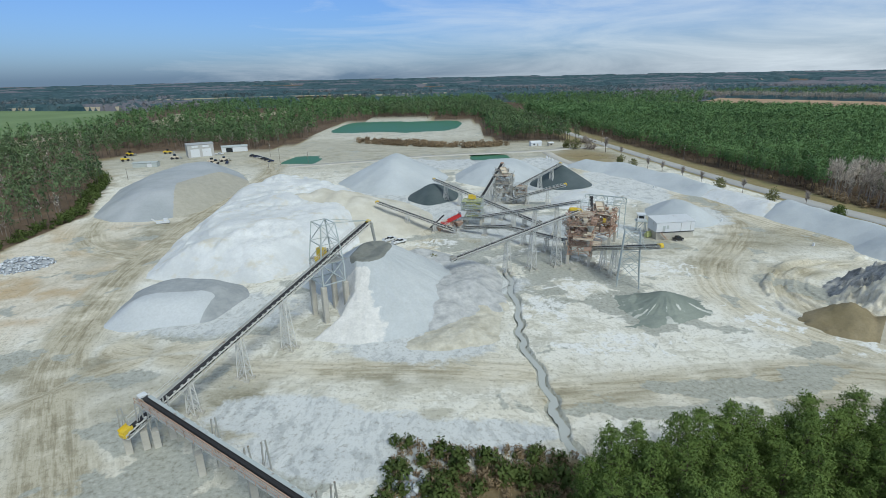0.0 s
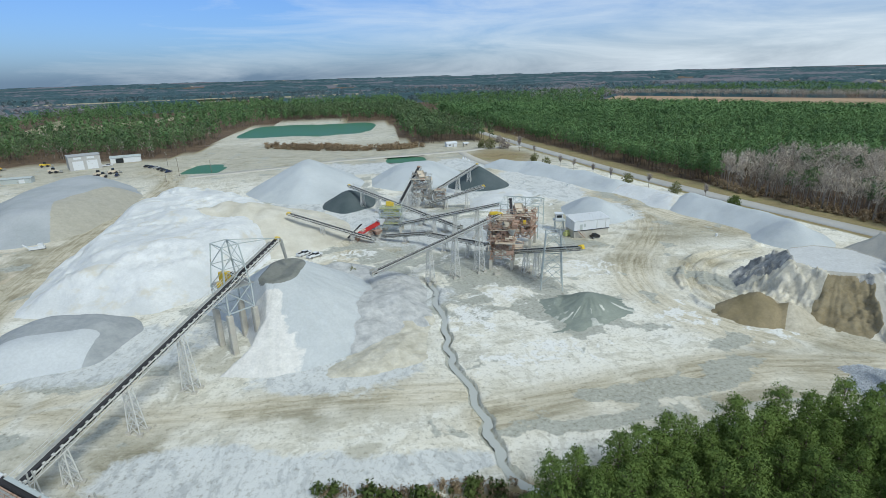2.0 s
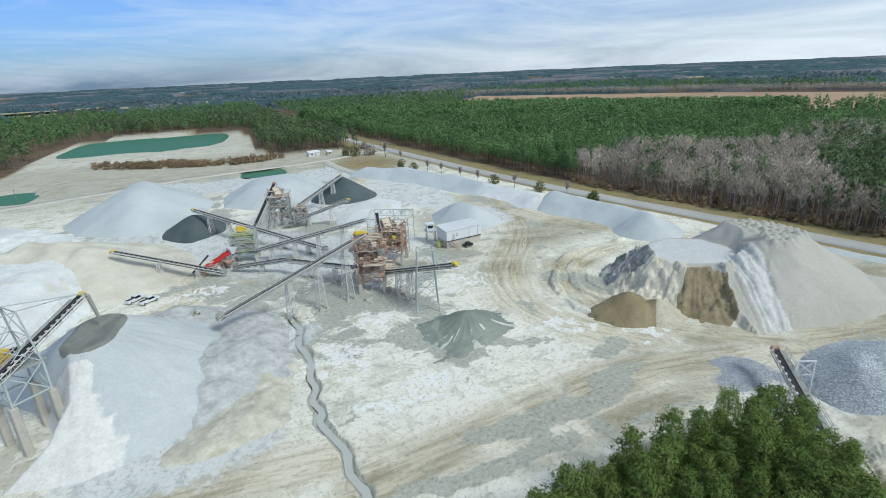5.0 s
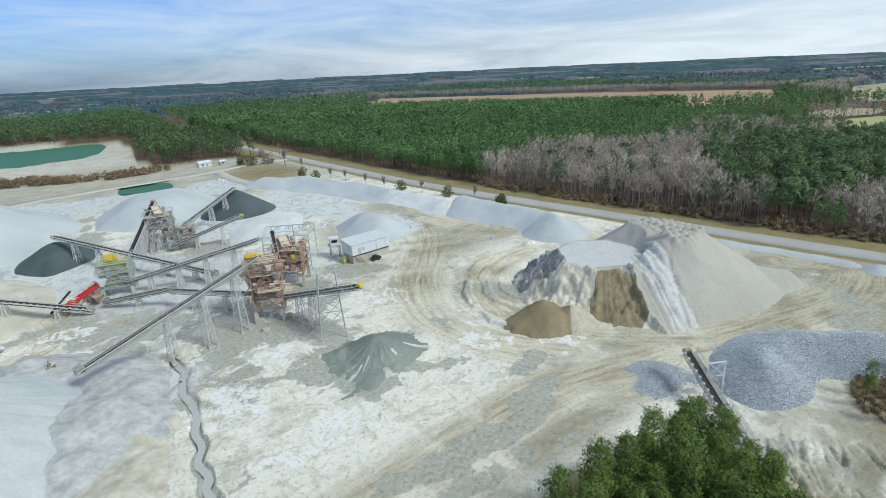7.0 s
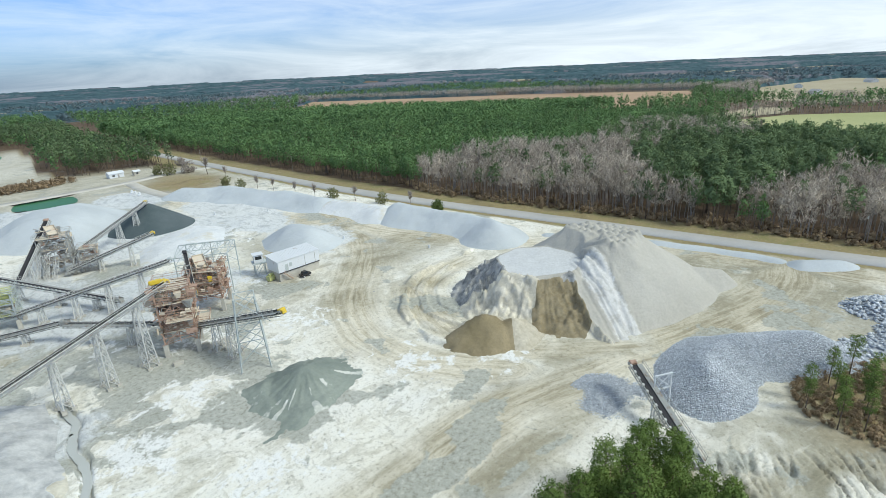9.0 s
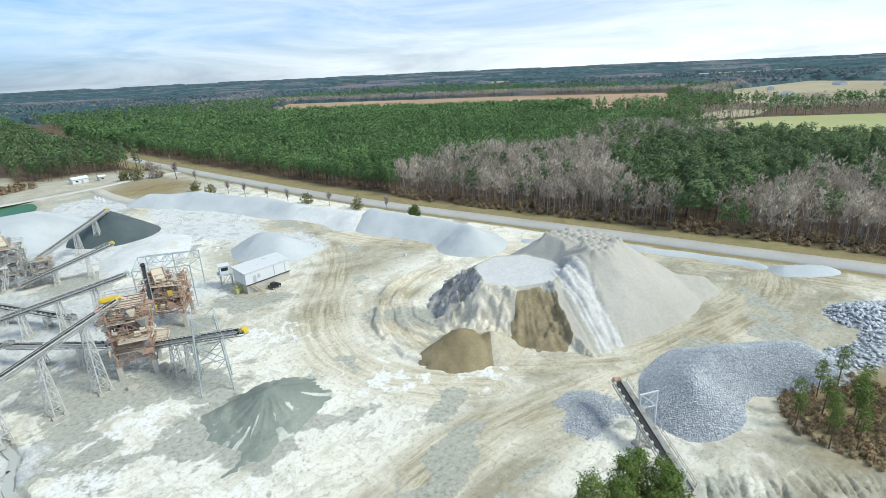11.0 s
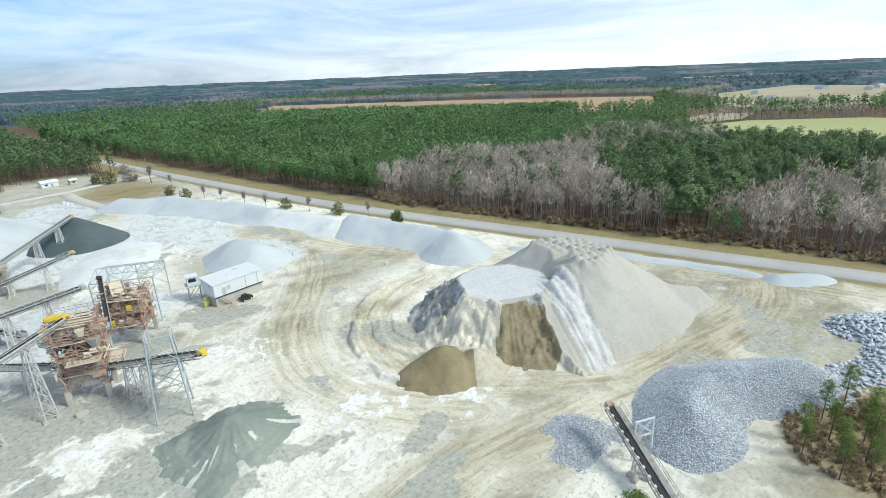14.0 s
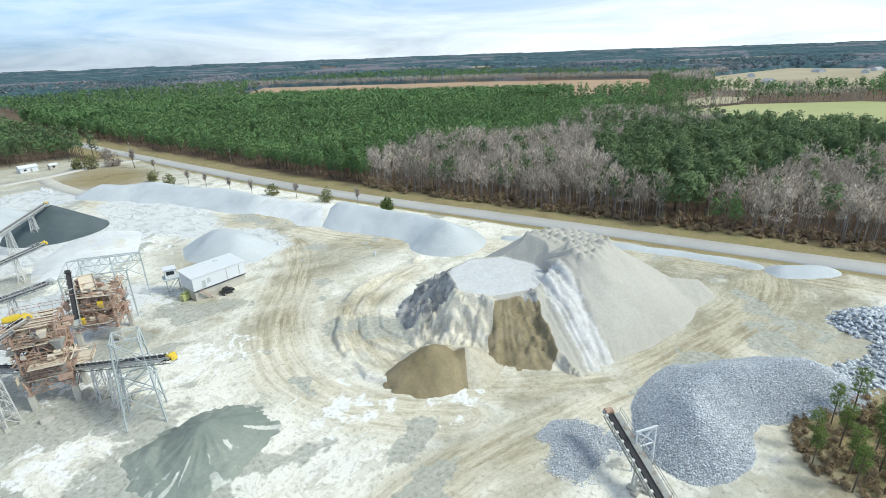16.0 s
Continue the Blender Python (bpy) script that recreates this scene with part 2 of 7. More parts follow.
YARD = [(-150, 60), (-140, 215), (-142, 262), (-186, 352), (-250, 420), (-225, 470), (-128, 476), (-112, 520), (-118, 610), (-112, 735), (-60, 775), (30, 748), (62, 680), (58, 540), (74, 490), (112, 490), (138, 476), (150, 460), (162, 378),
        (172, 312), (186, 250), (199, 203), (209, 163), (217, 128), (228, 84), (235, 40), (190, 50), (150, 76), (128, 70), (112, 88), (108, 102), (95, 108), (70, 108), (44, 103), (24, 100), (8, 40), (-60, -60)]


def seg_dist(x, y, line):
    """Distance from each point of the arrays to a polyline."""
    best = np.full(x.shape, 1e9)
    for (ax, ay), (bx, by) in zip(line[:-1], line[1:]):
        dx, dy = bx - ax, by - ay
        k = np.clip(((x - ax) * dx + (y - ay) * dy) / (dx * dx + dy * dy), 0, 1)
        best = np.minimum(best, np.hypot(x - ax - k * dx, y - ay - k * dy))
    return best


def inside(x, y, poly):
    c = np.zeros(x.shape, dtype=bool)
    for (ax, ay), (bx, by) in zip(poly, poly[1:] + poly[:1]):
        c ^= ((ay > y) != (by > y)) & (x < (bx - ax) * (y - ay) / ((by - ay) or 1e-9) + ax)
    return c


def smooth01(v, a, b):
    k = np.clip((v - a) / (b - a), 0, 1)
    return k * k * (3 - 2 * k)


_rng = np.random.default_rng(7)
_tab = _rng.random((256, 256))


def vnoise(x, y, scale):
    """Smooth value noise on arrays, 0 to 1."""
    x, y = x / scale, y / scale
    ix, iy = np.floor(x).astype(int), np.floor(y).astype(int)
    fx, fy = x - ix, y - iy
    fx, fy = fx * fx * (3 - 2 * fx), fy * fy * (3 - 2 * fy)
    t = lambda i, j: _tab[i % 256, j % 256]
    return (t(ix, iy) * (1 - fx) + t(ix + 1, iy) * fx) * (1 - fy) + (t(ix, iy + 1) * (1 - fx) + t(ix + 1, iy + 1) * fx) * fy


def fbm(x, y, scale, octaves=4):
    v, a, tot = 0, 1.0, 0
    for i in range(octaves):
        v = v + a * vnoise(x + 37 * i, y - 19 * i, scale / 2 ** i)
        tot += a
        a *= 0.5
    return v / tot


PONDS = [((-34, 668), (72, 74), -25), ((54, 420), (15, 14), -25), ((-85, 420), (13, 17), 10)]


def pond_level(x, y):
    """Below 1 inside a pond's outline."""
    best = np.full(x.shape, 9.0)
    for (cx, cy), (a, b), turn in PONDS:
        k = radians(turn)
        u, v = (x - cx) * math.cos(k) + (y - cy) * math.sin(k), -(x - cx) * math.sin(k) + (y - cy) * math.cos(k)
        best = np.minimum(best, (np.abs(u / a) ** 2.6 + np.abs(v / b) ** 2.6) ** (1 / 2.6) + 0.25 * (fbm(x, y, 40) - 0.5))
    return best


def ground_height(x, y):
    yard = inside(x, y, YARD)
    edge = seg_dist(x, y, YARD + YARD[:1])
    z = (fbm(x, y, 26, 4) - 0.5) * 1.0 + (fbm(x + 90, y, 5, 3) - 0.5) * 0.22
    z = z * np.clip(edge / 12, 0.25, 1)
    d = seg_dist(x, y, STREAM)
    d = d + 1.1 * (fbm(x, y, 3.0, 3) - 0.5)
    z = z - 0.75 * smooth01(1.35 - d, 0, 0.6) - 0.4 * smooth01(0.9 - seg_dist(x, y, FEEDER), 0, 0.7)
    z = z - 2.6 * smooth01(1.12 - pond_level(x, y), 0, 0.25)
    # eroded white bank with gullies
    b = smooth01(x, 98, 108) * smooth01(y, 64, 74) * smooth01(101 - y, 0, 6) * smooth01(146 - x, 0, 8)
    fall = 0.68 * x + 0.73 * y
    down = smooth01(153.5 - fall + 2.0 * (vnoise(x, y, 5) - 0.5), 0, 16)
    q = 0.73 * x - 0.68 * y + 1.5 * (vnoise(x, y, 5) - 0.5) + 0.45 * (vnoise(x, y, 1.5) - 0.5)
    rill = 1 - np.abs(2 * vnoise(q, fall * 0.10 + 9, 1.9) - 1)
    fine = 1 - np.abs(2 * vnoise(q + 31, fall * 0.2, 1.0) - 1)
    cut = smooth01(rill, 0.84, 0.99) + 0.5 * smooth01(fine, 0.86, 0.99)
    z = z + b * (0.6 - 3.6 * down - 1.1 * smooth01(down, 0.03, 0.35) * cut)
    # scraped shelves west of the sand mound
    s = seg_dist(x, y, SCARP) + 1.2 * (fbm(x, y, 4, 3) - 0.5)
    z = z + 0.9 * smooth01(1.4 - s, 0, 0.7) * smooth01(fbm(x + 13, y, 7, 3), 0.4, 0.58)
    ring = np.hypot(x - 140, y - 163) + 2.0 * vnoise(x, y, 11)
    s = np.exp(-((ring - 24) / 7) ** 2) * (x < 142)
    z = z + s * 1.3 * smooth01(np.sin(ring * 1.1 + 1.5 * vnoise(x, y, 6)), 0.0, 0.35) * vnoise(x, y, 8)
    # ditch and verge by the road
    r = seg_dist(x, y, ROAD)
    z = z * smooth01(r, 5, 12) - 0.12 * np.exp(-((r - 5) / 3) ** 2)
    z = np.where(r < 7, z * 0.2 - 0.1, z)
    far = np.hypot(x - 40, y - 150)
    z = z + 14.5 * smooth01(far, 1800, 4800) * (0.9 + 0.2 * fbm(x, y, 900, 3))
    return z


def axis(lo, hi, step, end):
    fine = list(np.arange(lo, hi + 0.01, step))
    out, s, v = [], step, hi
    while v < end:
        s *= 1.16
        v = min(v + s, end)
        out.append(v)
    left, s, v = [], step, lo
    while v > -end:
        s *= 1.16
        v = max(v - s, -end)
        left.append(v)
    return np.array(left[::-1] + fine + out)


GX, GY = axis(-140, 235, 1.05, 4850), axis(66, 300, 1.0, 4850)
GX = np.unique(np.concatenate([GX, np.arange(98, 104, 0.6), np.arange(104, 136, 0.35), np.arange(37, 46, 0.4)]))
GY = np.unique(np.concatenate([GY, np.arange(70, 99, 0.4), np.arange(136.5, 196, 1.0)]))
gx, gy = np.meshgrid(GX, GY)
gz = ground_height(gx, gy)
nx, ny = len(GX), len(GY)
ii = np.arange(nx * ny).reshape(ny, nx)
quads = np.stack([ii[:-1, :-1], ii[:-1, 1:], ii[1:, 1:], ii[1:, :-1]], -1).reshape(-1, 4)

TRACKS = [([(-14, 60), (-34, 94), (-51, 117), (-63, 135), (-69, 152), (-80, 187), (-84, 222), (-87, 262), (-86, 300), (-88, 345), (-94, 385), (-120, 420)], 6),
          ([(-86, 205), (-112, 218), (-130, 250), (-142, 300), (-165, 370)], 4.5),
          ([(150, 300), (146, 262), (134, 226), (120, 206), (106, 190), (99, 174), (98, 160), (102, 146), (112, 134)], 6),
          ([(100, 370), (118, 310), (140, 262), (150, 226), (172, 186), (200, 150), (214, 110), (222, 60)], 6),
          ([(44, 121), (70, 124), (100, 128), (126, 121), (150, 115), (190, 108), (214, 116)], 6), ([(-52, 140), (-20, 131), (20, 131), (40, 128)], 4), ([(98, 440), (100, 400), (104, 360)], 4),
          ([(-60, 118), (-46, 136), (-20, 150)], 4), ([(-40, 300), (0, 262), (20, 215), (10, 205)], 4), ([(150, 188), (138, 186), (127, 180), (119, 171), (115, 161), (114, 150), (118, 138), (128, 128), (140, 119)], 4.5)]


def rounded(line, times=2):
    """Cuts the corners of a polyline."""
    for _ in range(times):
        out = [line[0]]
        for (ax, ay), (bx, by) in zip(line[:-1], line[1:]):
            out += [(0.75 * ax + 0.25 * bx, 0.75 * ay + 0.25 * by), (0.25 * ax + 0.75 * bx, 0.25 * ay + 0.75 * by)]
        line = out + [line[-1]]
    return line


def along_tracks(x, y):
    """For each point: distance to the nearest wheel track, place across and along it, and how far from the next track."""
    best, second, across, along = np.full(x.shape, 1e9), np.full(x.shape, 1e9), np.zeros(x.shape), np.zeros(x.shape)
    run = 0.0
    for line, width in TRACKS:
        line = rounded(line)
        own, oa, ol = np.full(x.shape, 1e9), np.zeros(x.shape), np.zeros(x.shape)
        for (ax, ay), (bx, by) in zip(line[:-1], line[1:]):
            dx, dy = bx - ax, by - ay
            n = math.hypot(dx, dy)
            k = np.clip(((x - ax) * dx + (y - ay) * dy) / (n * n), 0, 1)
            d = np.hypot(x - ax - k * dx, y - ay - k * dy)
            sel = d < own
            own = np.where(sel, d, own)
            oa = np.where(sel, np.sign((x - ax) * dy - (y - ay) * dx) * d, oa)
            ol = np.where(sel, run + k * n, ol)
            run += n
        sel = own / width < best
        second = np.where(sel, best, np.minimum(second, own / width))
        across, along, best = np.where(sel, oa, across), np.where(sel, ol, along), np.where(sel, own / width, best)
    return best, across, along, smooth01((second - best) / (0.4 + 0.15 * best), 0.2, 1.0) * smooth01(9 - best, 0, 4)


m, nt, b = material("ground", 0.95)
b.inputs["Specular IOR Level"].default_value = 0.2
at = {}
for key in ("yard", "track", "wet", "litter", "clay", "across", "along", "verge", "dull", "white", "streak", "dust"):
    n = nt.nodes.new("ShaderNodeAttribute")
    n.attribute_name = key
    at[key] = n.outputs["Fac"]
co = nt.nodes.new("ShaderNodeTexCoord").outputs["Object"]
warp = nt.nodes.new("ShaderNodeTexNoise")
warp.inputs["Scale"].default_value, warp.inputs["Detail"].default_value = 0.09, 4
nt.links.new(co, warp.inputs["Vector"])
wv = nt.nodes.new("ShaderNodeVectorMath")
wv.operation = "MULTIPLY_ADD"
wv.inputs[1].default_value = (9, 9, 0)
nt.links.new(warp.outputs["Color"], wv.inputs[0])
nt.links.new(co, wv.inputs[2])
cw = wv.outputs[0]
n_big = noise_node(nt, 0.02, 6, 0.6, co)
n_mid = noise_node(nt, 0.10, 9, 0.70, cw)
n_patch = noise_node(nt, 0.055, 9, 0.68, cw)
n_scrape = noise_node(nt, 0.14, 9, 0.7, cw, (0.55, 1.1, 1))
n_fine = noise_node(nt, 1.1, 8, 0.75, co)
comb = nt.nodes.new("ShaderNodeCombineXYZ")
for i, (key, k) in enumerate((("across", 0.8), ("along", 0.06))):
    mu = nt.nodes.new("ShaderNodeMath")
    mu.operation = "MULTIPLY"
    mu.inputs[1].default_value = k
    nt.links.new(at[key], mu.inputs[0])
    nt.links.new(mu.outputs[0], comb.inputs[i])
n_rut = mix_node(nt, 0.34, noise_node(nt, 1.0, 9, 0.72, comb.outputs[0]), n_scrape)
n_grit = noise_node(nt, 3.2, 5, 0.7, co)
n_smear = noise_node(nt, 0.30, 8, 0.72, cw, (1.3, 0.5, 1))
sand = ramp_node(nt, n_mid, [(0.28, (0.44, 0.415, 0.33)), (0.39, (0.64, 0.615, 0.52)), (0.47, (0.79, 0.77, 0.685)), (0.56, (0.80, 0.79, 0.725)), (0.66, (0.66, 0.645, 0.58)), (0.78, (0.52, 0.50, 0.44))])
sand = mix_node(nt, ramp_node(nt, n_big, [(0.45, (0, 0, 0)), (0.66, (0.6, 0.6, 0.6))]), sand, mix_node(nt, n_mid, (0.73, 0.725, 0.69), (0.88, 0.87, 0.83)))
sand = mix_node(nt, ramp_node(nt, n_patch, [(0.38, (0.75, 0.75, 0.75)), (0.41, (0.35, 0.35, 0.35)), (0.47, (0, 0, 0))]), sand, (0.44, 0.425, 0.345))
sand = mix_node(nt, ramp_node(nt, n_scrape, [(0.55, (0, 0, 0)), (0.58, (0.55, 0.55, 0.55))]), sand, (0.50, 0.48, 0.40))
sand = mix_node(nt, ramp_node(nt, n_smear, [(0.55, (0, 0, 0)), (0.58, (0.55, 0.55, 0.55)), (0.72, (0.75, 0.75, 0.75))]), sand, (0.54, 0.525, 0.45))
sand = mix_node(nt, ramp_node(nt, n_smear, [(0.34, (0.7, 0.7, 0.7)), (0.42, (0, 0, 0))]), sand, (0.88, 0.87, 0.82))
sand = mix_node(nt, ramp_node(nt, n_scrape, [(0.28, (0.6, 0.6, 0.6)), (0.42, (0, 0, 0))]), sand, (0.82, 0.81, 0.78))
sand = mix_node(nt, at["clay"], sand, mix_node(nt, n_mid, (0.42, 0.31, 0.18), (0.62, 0.50, 0.33)))
rut = ramp_node(nt, n_rut, [(0.32, (0.31, 0.275, 0.19)), (0.42, (0.46, 0.42, 0.315)), (0.50, (0.60, 0.555, 0.44)), (0.57, (0.71, 0.67, 0.565)), (0.68, (0.47, 0.43, 0.33))])
rut = mix_node(nt, at["dull"], rut, ramp_node(nt, n_rut, [(0.34, (0.20, 0.175, 0.115)), (0.46, (0.36, 0.325, 0.235)), (0.55, (0.54, 0.50, 0.39)), (0.66, (0.34, 0.31, 0.225))]))
sand = mix_node(nt, at["dull"], sand, mix_node(nt, ramp_node(nt, n_scrape, [(0.35, (0, 0, 0)), (0.65, (1, 1, 1))]), (0.235, 0.22, 0.155), (0.50, 0.475, 0.385)))
swept = mix_node(nt, ramp_node(nt, n_rut, [(0.38, (0.45, 0.45, 0.45)), (0.46, (0, 0, 0))]), sand, (0.52, 0.48, 0.37))
swept = mix_node(nt, ramp_node(nt, n_rut, [(0.54, (0, 0, 0)), (0.64, (0.5, 0.5, 0.5))]), swept, (0.86, 0.84, 0.77))
sand = mix_node(nt, at["streak"], sand, swept)
sand = mix_node(nt, at["track"], sand, rut)
wetc = mix_node(nt, ramp_node(nt, n_fine, [(0.35, (0, 0, 0)), (0.65, (1, 1, 1))]), (0.30, 0.31, 0.27), (0.46, 0.47, 0.425))
wsum = nt.nodes.new("ShaderNodeMath")
wsum.operation = "MULTIPLY_ADD"
wsum.inputs[1].default_value = 3.4
n_wet = noise_node(nt, 0.075, 8, 0.58, cw)
nt.links.new(n_wet, wsum.inputs[0])
nt.links.new(at["wet"], wsum.inputs[2])
mr = nt.nodes.new("ShaderNodeMapRange")
for key, v in (("From Min", 2.06), ("From Max", 2.14), ("To Min", 0.0), ("To Max", 0.85)):
    mr.inputs[key].default_value = v
nt.links.new(wsum.outputs[0], mr.inputs["Value"])
sand = mix_node(nt, mr.outputs["Result"], sand, wetc)
n_spl = noise_node(nt, 0.22, 9, 0.72, cw)
spl = nt.nodes.new("ShaderNodeMath")
spl.operation = "MULTIPLY_ADD"
spl.inputs[1].default_value = 0.5
nt.links.new(at["white"], spl.inputs[0])
nt.links.new(n_spl, spl.inputs[2])
sand = mix_node(nt, ramp_node(nt, spl.outputs[0], [(0.74, (0, 0, 0)), (0.79, (0.9, 0.9, 0.9))]), sand, mix_node(nt, n_fine, (0.72, 0.73, 0.72), (0.90, 0.90, 0.88)))
dustc = mix_node(nt, ramp_node(nt, n_smear, [(0.40, (0, 0, 0)), (0.50, (1, 1, 1))]), (0.46, 0.485, 0.50), mix_node(nt, n_mid, (0.56, 0.59, 0.61), (0.74, 0.755, 0.75)))
dsum = nt.nodes.new("ShaderNodeMath")
dsum.operation = "MULTIPLY_ADD"
dsum.inputs[1].default_value = 0.8
nt.links.new(n_spl, dsum.inputs[0])
nt.links.new(at["dust"], dsum.inputs[2])
sand = mix_node(nt, ramp_node(nt, dsum.outputs[0], [(0.72, (0, 0, 0)), (0.86, (0.9, 0.9, 0.9))]), sand, dustc)
grass = ramp_node(nt, n_mid, [(0.3, (0.17, 0.135, 0.075)), (0.5, (0.30, 0.24, 0.13)), (0.7, (0.24, 0.225, 0.10))])
litter = ramp_node(nt, n_mid, [(0.3, (0.085, 0.06, 0.04)), (0.7, (0.17, 0.115, 0.075))])
grass = mix_node(nt, at["litter"], grass, litter)
grass = mix_node(nt, at["verge"], grass, ramp_node(nt, n_mid, [(0.3, (0.20, 0.165, 0.085)), (0.5, (0.30, 0.25, 0.13)), (0.7, (0.21, 0.215, 0.085))]))
colour = mix_node(nt, at["yard"], grass, sand)
colour = mix_node(nt, ramp_node(nt, n_fine, [(0.36, (0.9, 0.9, 0.9)), (0.47, (0, 0, 0))]), colour, mix_node(nt, 0.55, colour, (0.20, 0.185, 0.14)))
colour = mix_node(nt, ramp_node(nt, n_fine, [(0.55, (0, 0, 0)), (0.7, (0.5, 0.5, 0.5))]), colour, mix_node(nt, 0.4, colour, (0.9, 0.88, 0.8)))
colour = mix_node(nt, ramp_node(nt, n_grit, [(0.33, (0.55, 0.55, 0.55)), (0.42, (0, 0, 0))]), colour, mix_node(nt, 0.6, colour, (0.20, 0.18, 0.13)))
nt.links.new(colour, b.inputs["Base Color"])
rg = nt.nodes.new("ShaderNodeMapRange")
rg.inputs["To Min"].default_value, rg.inputs["To Max"].default_value = 0.95, 0.5
nt.links.new(mr.outputs["Result"], rg.inputs["Value"])
nt.links.new(rg.outputs["Result"], b.inputs["Roughness"])
hsum = mix_node(nt, 0.4, mix_node(nt, mix_node(nt, at["streak"], (0.0, 0.0, 0.0), (0.5, 0.5, 0.5)), n_fine, n_rut), n_scrape)
bump_node(nt, b, hsum, 0.8, 0.5)
M_GROUND = m

tk, across, along, streak = along_tracks(gx, gy)
ringr = np.hypot(gx - 142, gy - 160) + 3 * (fbm(gx, gy, 14) - 0.5)
ringa = np.degrees(np.arctan2(gy - 160, gx - 142)) % 360
pit_ring = np.exp(-((ringr - 27) / 8) ** 2) * smooth01(ringa, 95, 130) * smooth01(262 - ringa, 0, 30)
haul = np.exp(-(seg_dist(gx, gy, TRACKS[0][0]) / 6.0) ** 4) + 0.7 * np.exp(-(seg_dist(gx, gy, TRACKS[1][0]) / 4.0) ** 4) + 0.7 * np.exp(-(seg_dist(gx, gy, TRACKS[4][0]) / 5.0) ** 4)
gz = gz + 0.06 * np.sin(across * 2.1 + 2 * vnoise(gx, gy, 9)) * np.exp(-tk ** 2) * streak * inside(gx, gy, YARD)
ground_mesh = mesh_np("ground", np.stack([gx, gy, gz], -1).reshape(-1, 3), quads, M_GROUND, True)
gedge = seg_dist(gx, gy, YARD + YARD[:1]) + 6 * (fbm(gx, gy, 14) - 0.5)
gin = inside(gx, gy, YARD)
track = np.exp(-(tk * 0.95) ** 2.5) * (0.35 + 1.0 * fbm(gx, gy, 8)) + 0.45 * np.exp(-(tk / 2.6) ** 2) * smooth01(fbm(gx + 50, gy, 20), 0.42, 0.62)
track = track * (0.15 + 0.85 * streak)
track = np.maximum(track, haul * (0.75 + 0.5 * fbm(gx, gy, 6)))
track = np.maximum(track, pit_ring * smooth01(fbm(gx * 1.5, gy, 9), 0.32, 0.6) * 1.1)
wet = np.zeros(gx.shape)
for cx, cy, a, c in [(58, 184, 26, 13), (52, 200, 32, 18), (70, 205, 22, 18), (38, 184, 18, 12), (72, 172, 9, 10), (30, 222, 22, 14), (50, 236, 26, 16), (4, 226, 14, 9), (-3, 285, 8, 9), (52, 170, 6, 14), (36, 172, 8, 5), (-14, 98, 24, 11), (-32, 108, 8, 8),  (76, 122.5, 16, 3), (64, 116, 24, 2.5), (97, 127.5, 9, 3), (95, 114.5, 12, 1.6), (14, 152, 6, 4), (79, 151, 11, 8), (70, 160, 9, 8), (97, 208, 10, 5), (-66, 138, 9, 5), (72, 152, 9, 7),
                     (122, 166, 8, 9), (-20, 298, 34, 18), (40, 252, 34, 18), (98, 285, 18, 16), (70, 262, 20, 16), (150, 112, 14, 5), (176, 106, 18, 6), (-30, 150, 14, 5), (-44, 128, 10, 3), (104, 136, 8, 3), (140, 268, 5, 14), (20, 210, 12, 8), (36, 386, 34, 20), (92, 384, 22, 22), (2, 400, 26, 16), (24, 318, 8, 30), (84, 348, 12, 24)]:
    wet = np.maximum(wet, np.exp(-(((gx - cx) / a) ** 2 + ((gy - cy) / c) ** 2)))
sd = seg_dist(gx, gy, STREAM) + 1.1 * (fbm(gx, gy, 3.0, 3) - 0.5)
wet = np.maximum(wet * 0.75, 1.2 * np.exp(-(sd / 1.3) ** 6))
wet = np.maximum(wet, 0.8 * np.exp(-(seg_dist(gx, gy, FEEDER) / 1.0) ** 4))
white = np.zeros(gx.shape)
for cx, cy, a, c in [(60, 172, 16, 12), (70, 196, 14, 10), (90, 186, 16, 12), (48, 160, 12, 16), (52, 206, 10, 8), (20, 215, 16, 10), (90, 225, 22, 14), (100, 280, 22, 26), (76, 300, 16, 14), (-30, 300, 16, 10), (60, 140, 26, 10), (116, 140, 12, 10), (100, 150, 10, 16)]:
    white = np.maximum(white, 0.55 * np.exp(-(((gx - cx) / a) ** 2 + ((gy - cy) / c) ** 2)))
olive = np.zeros(gx.shape)
for cx, cy, a, c in [(196, 132, 24, 40), (204, 118, 18, 26), (178, 114, 26, 13), (158, 84, 16, 12), (119, 84, 22, 15), (150, 216, 22, 16), (100, 206, 20, 16), (120, 130, 18, 7),  (150, 116, 12, 5), (128, 212, 26, 14), (110, 236, 12, 30), (140, 250, 10, 40), (118, 168, 8, 14), (126, 182, 10, 6), (104, 190, 10, 12), (-60, 130, 26, 14), (-20, 118, 26, 12), (8, 128, 16, 8), (26, 150, 10, 12), (92, 116, 24, 4), (-95, 235, 14, 40), (30, 214, 16, 7), (84, 206, 14, 6)]:
    olive = np.maximum(olive, np.exp(-(((gx - cx) / a) ** 2 + ((gy - cy) / c) ** 2) ** 1.5))
olive = np.maximum(olive * (0.25 + 0.75 * smooth01(fbm(gx + 8, gy, 11, 5), 0.38, 0.5)) + 0.75 * smooth01(gx, 126, 160) * smooth01(170 - gy, 0, 40) * smooth01(fbm(gx - 8, gy * 1.6, 14, 5), 0.30, 0.42), 1.1 * haul * smooth01(fbm(gx, gy, 6, 3), 0.25, 0.45))
dust = np.zeros(gx.shape)
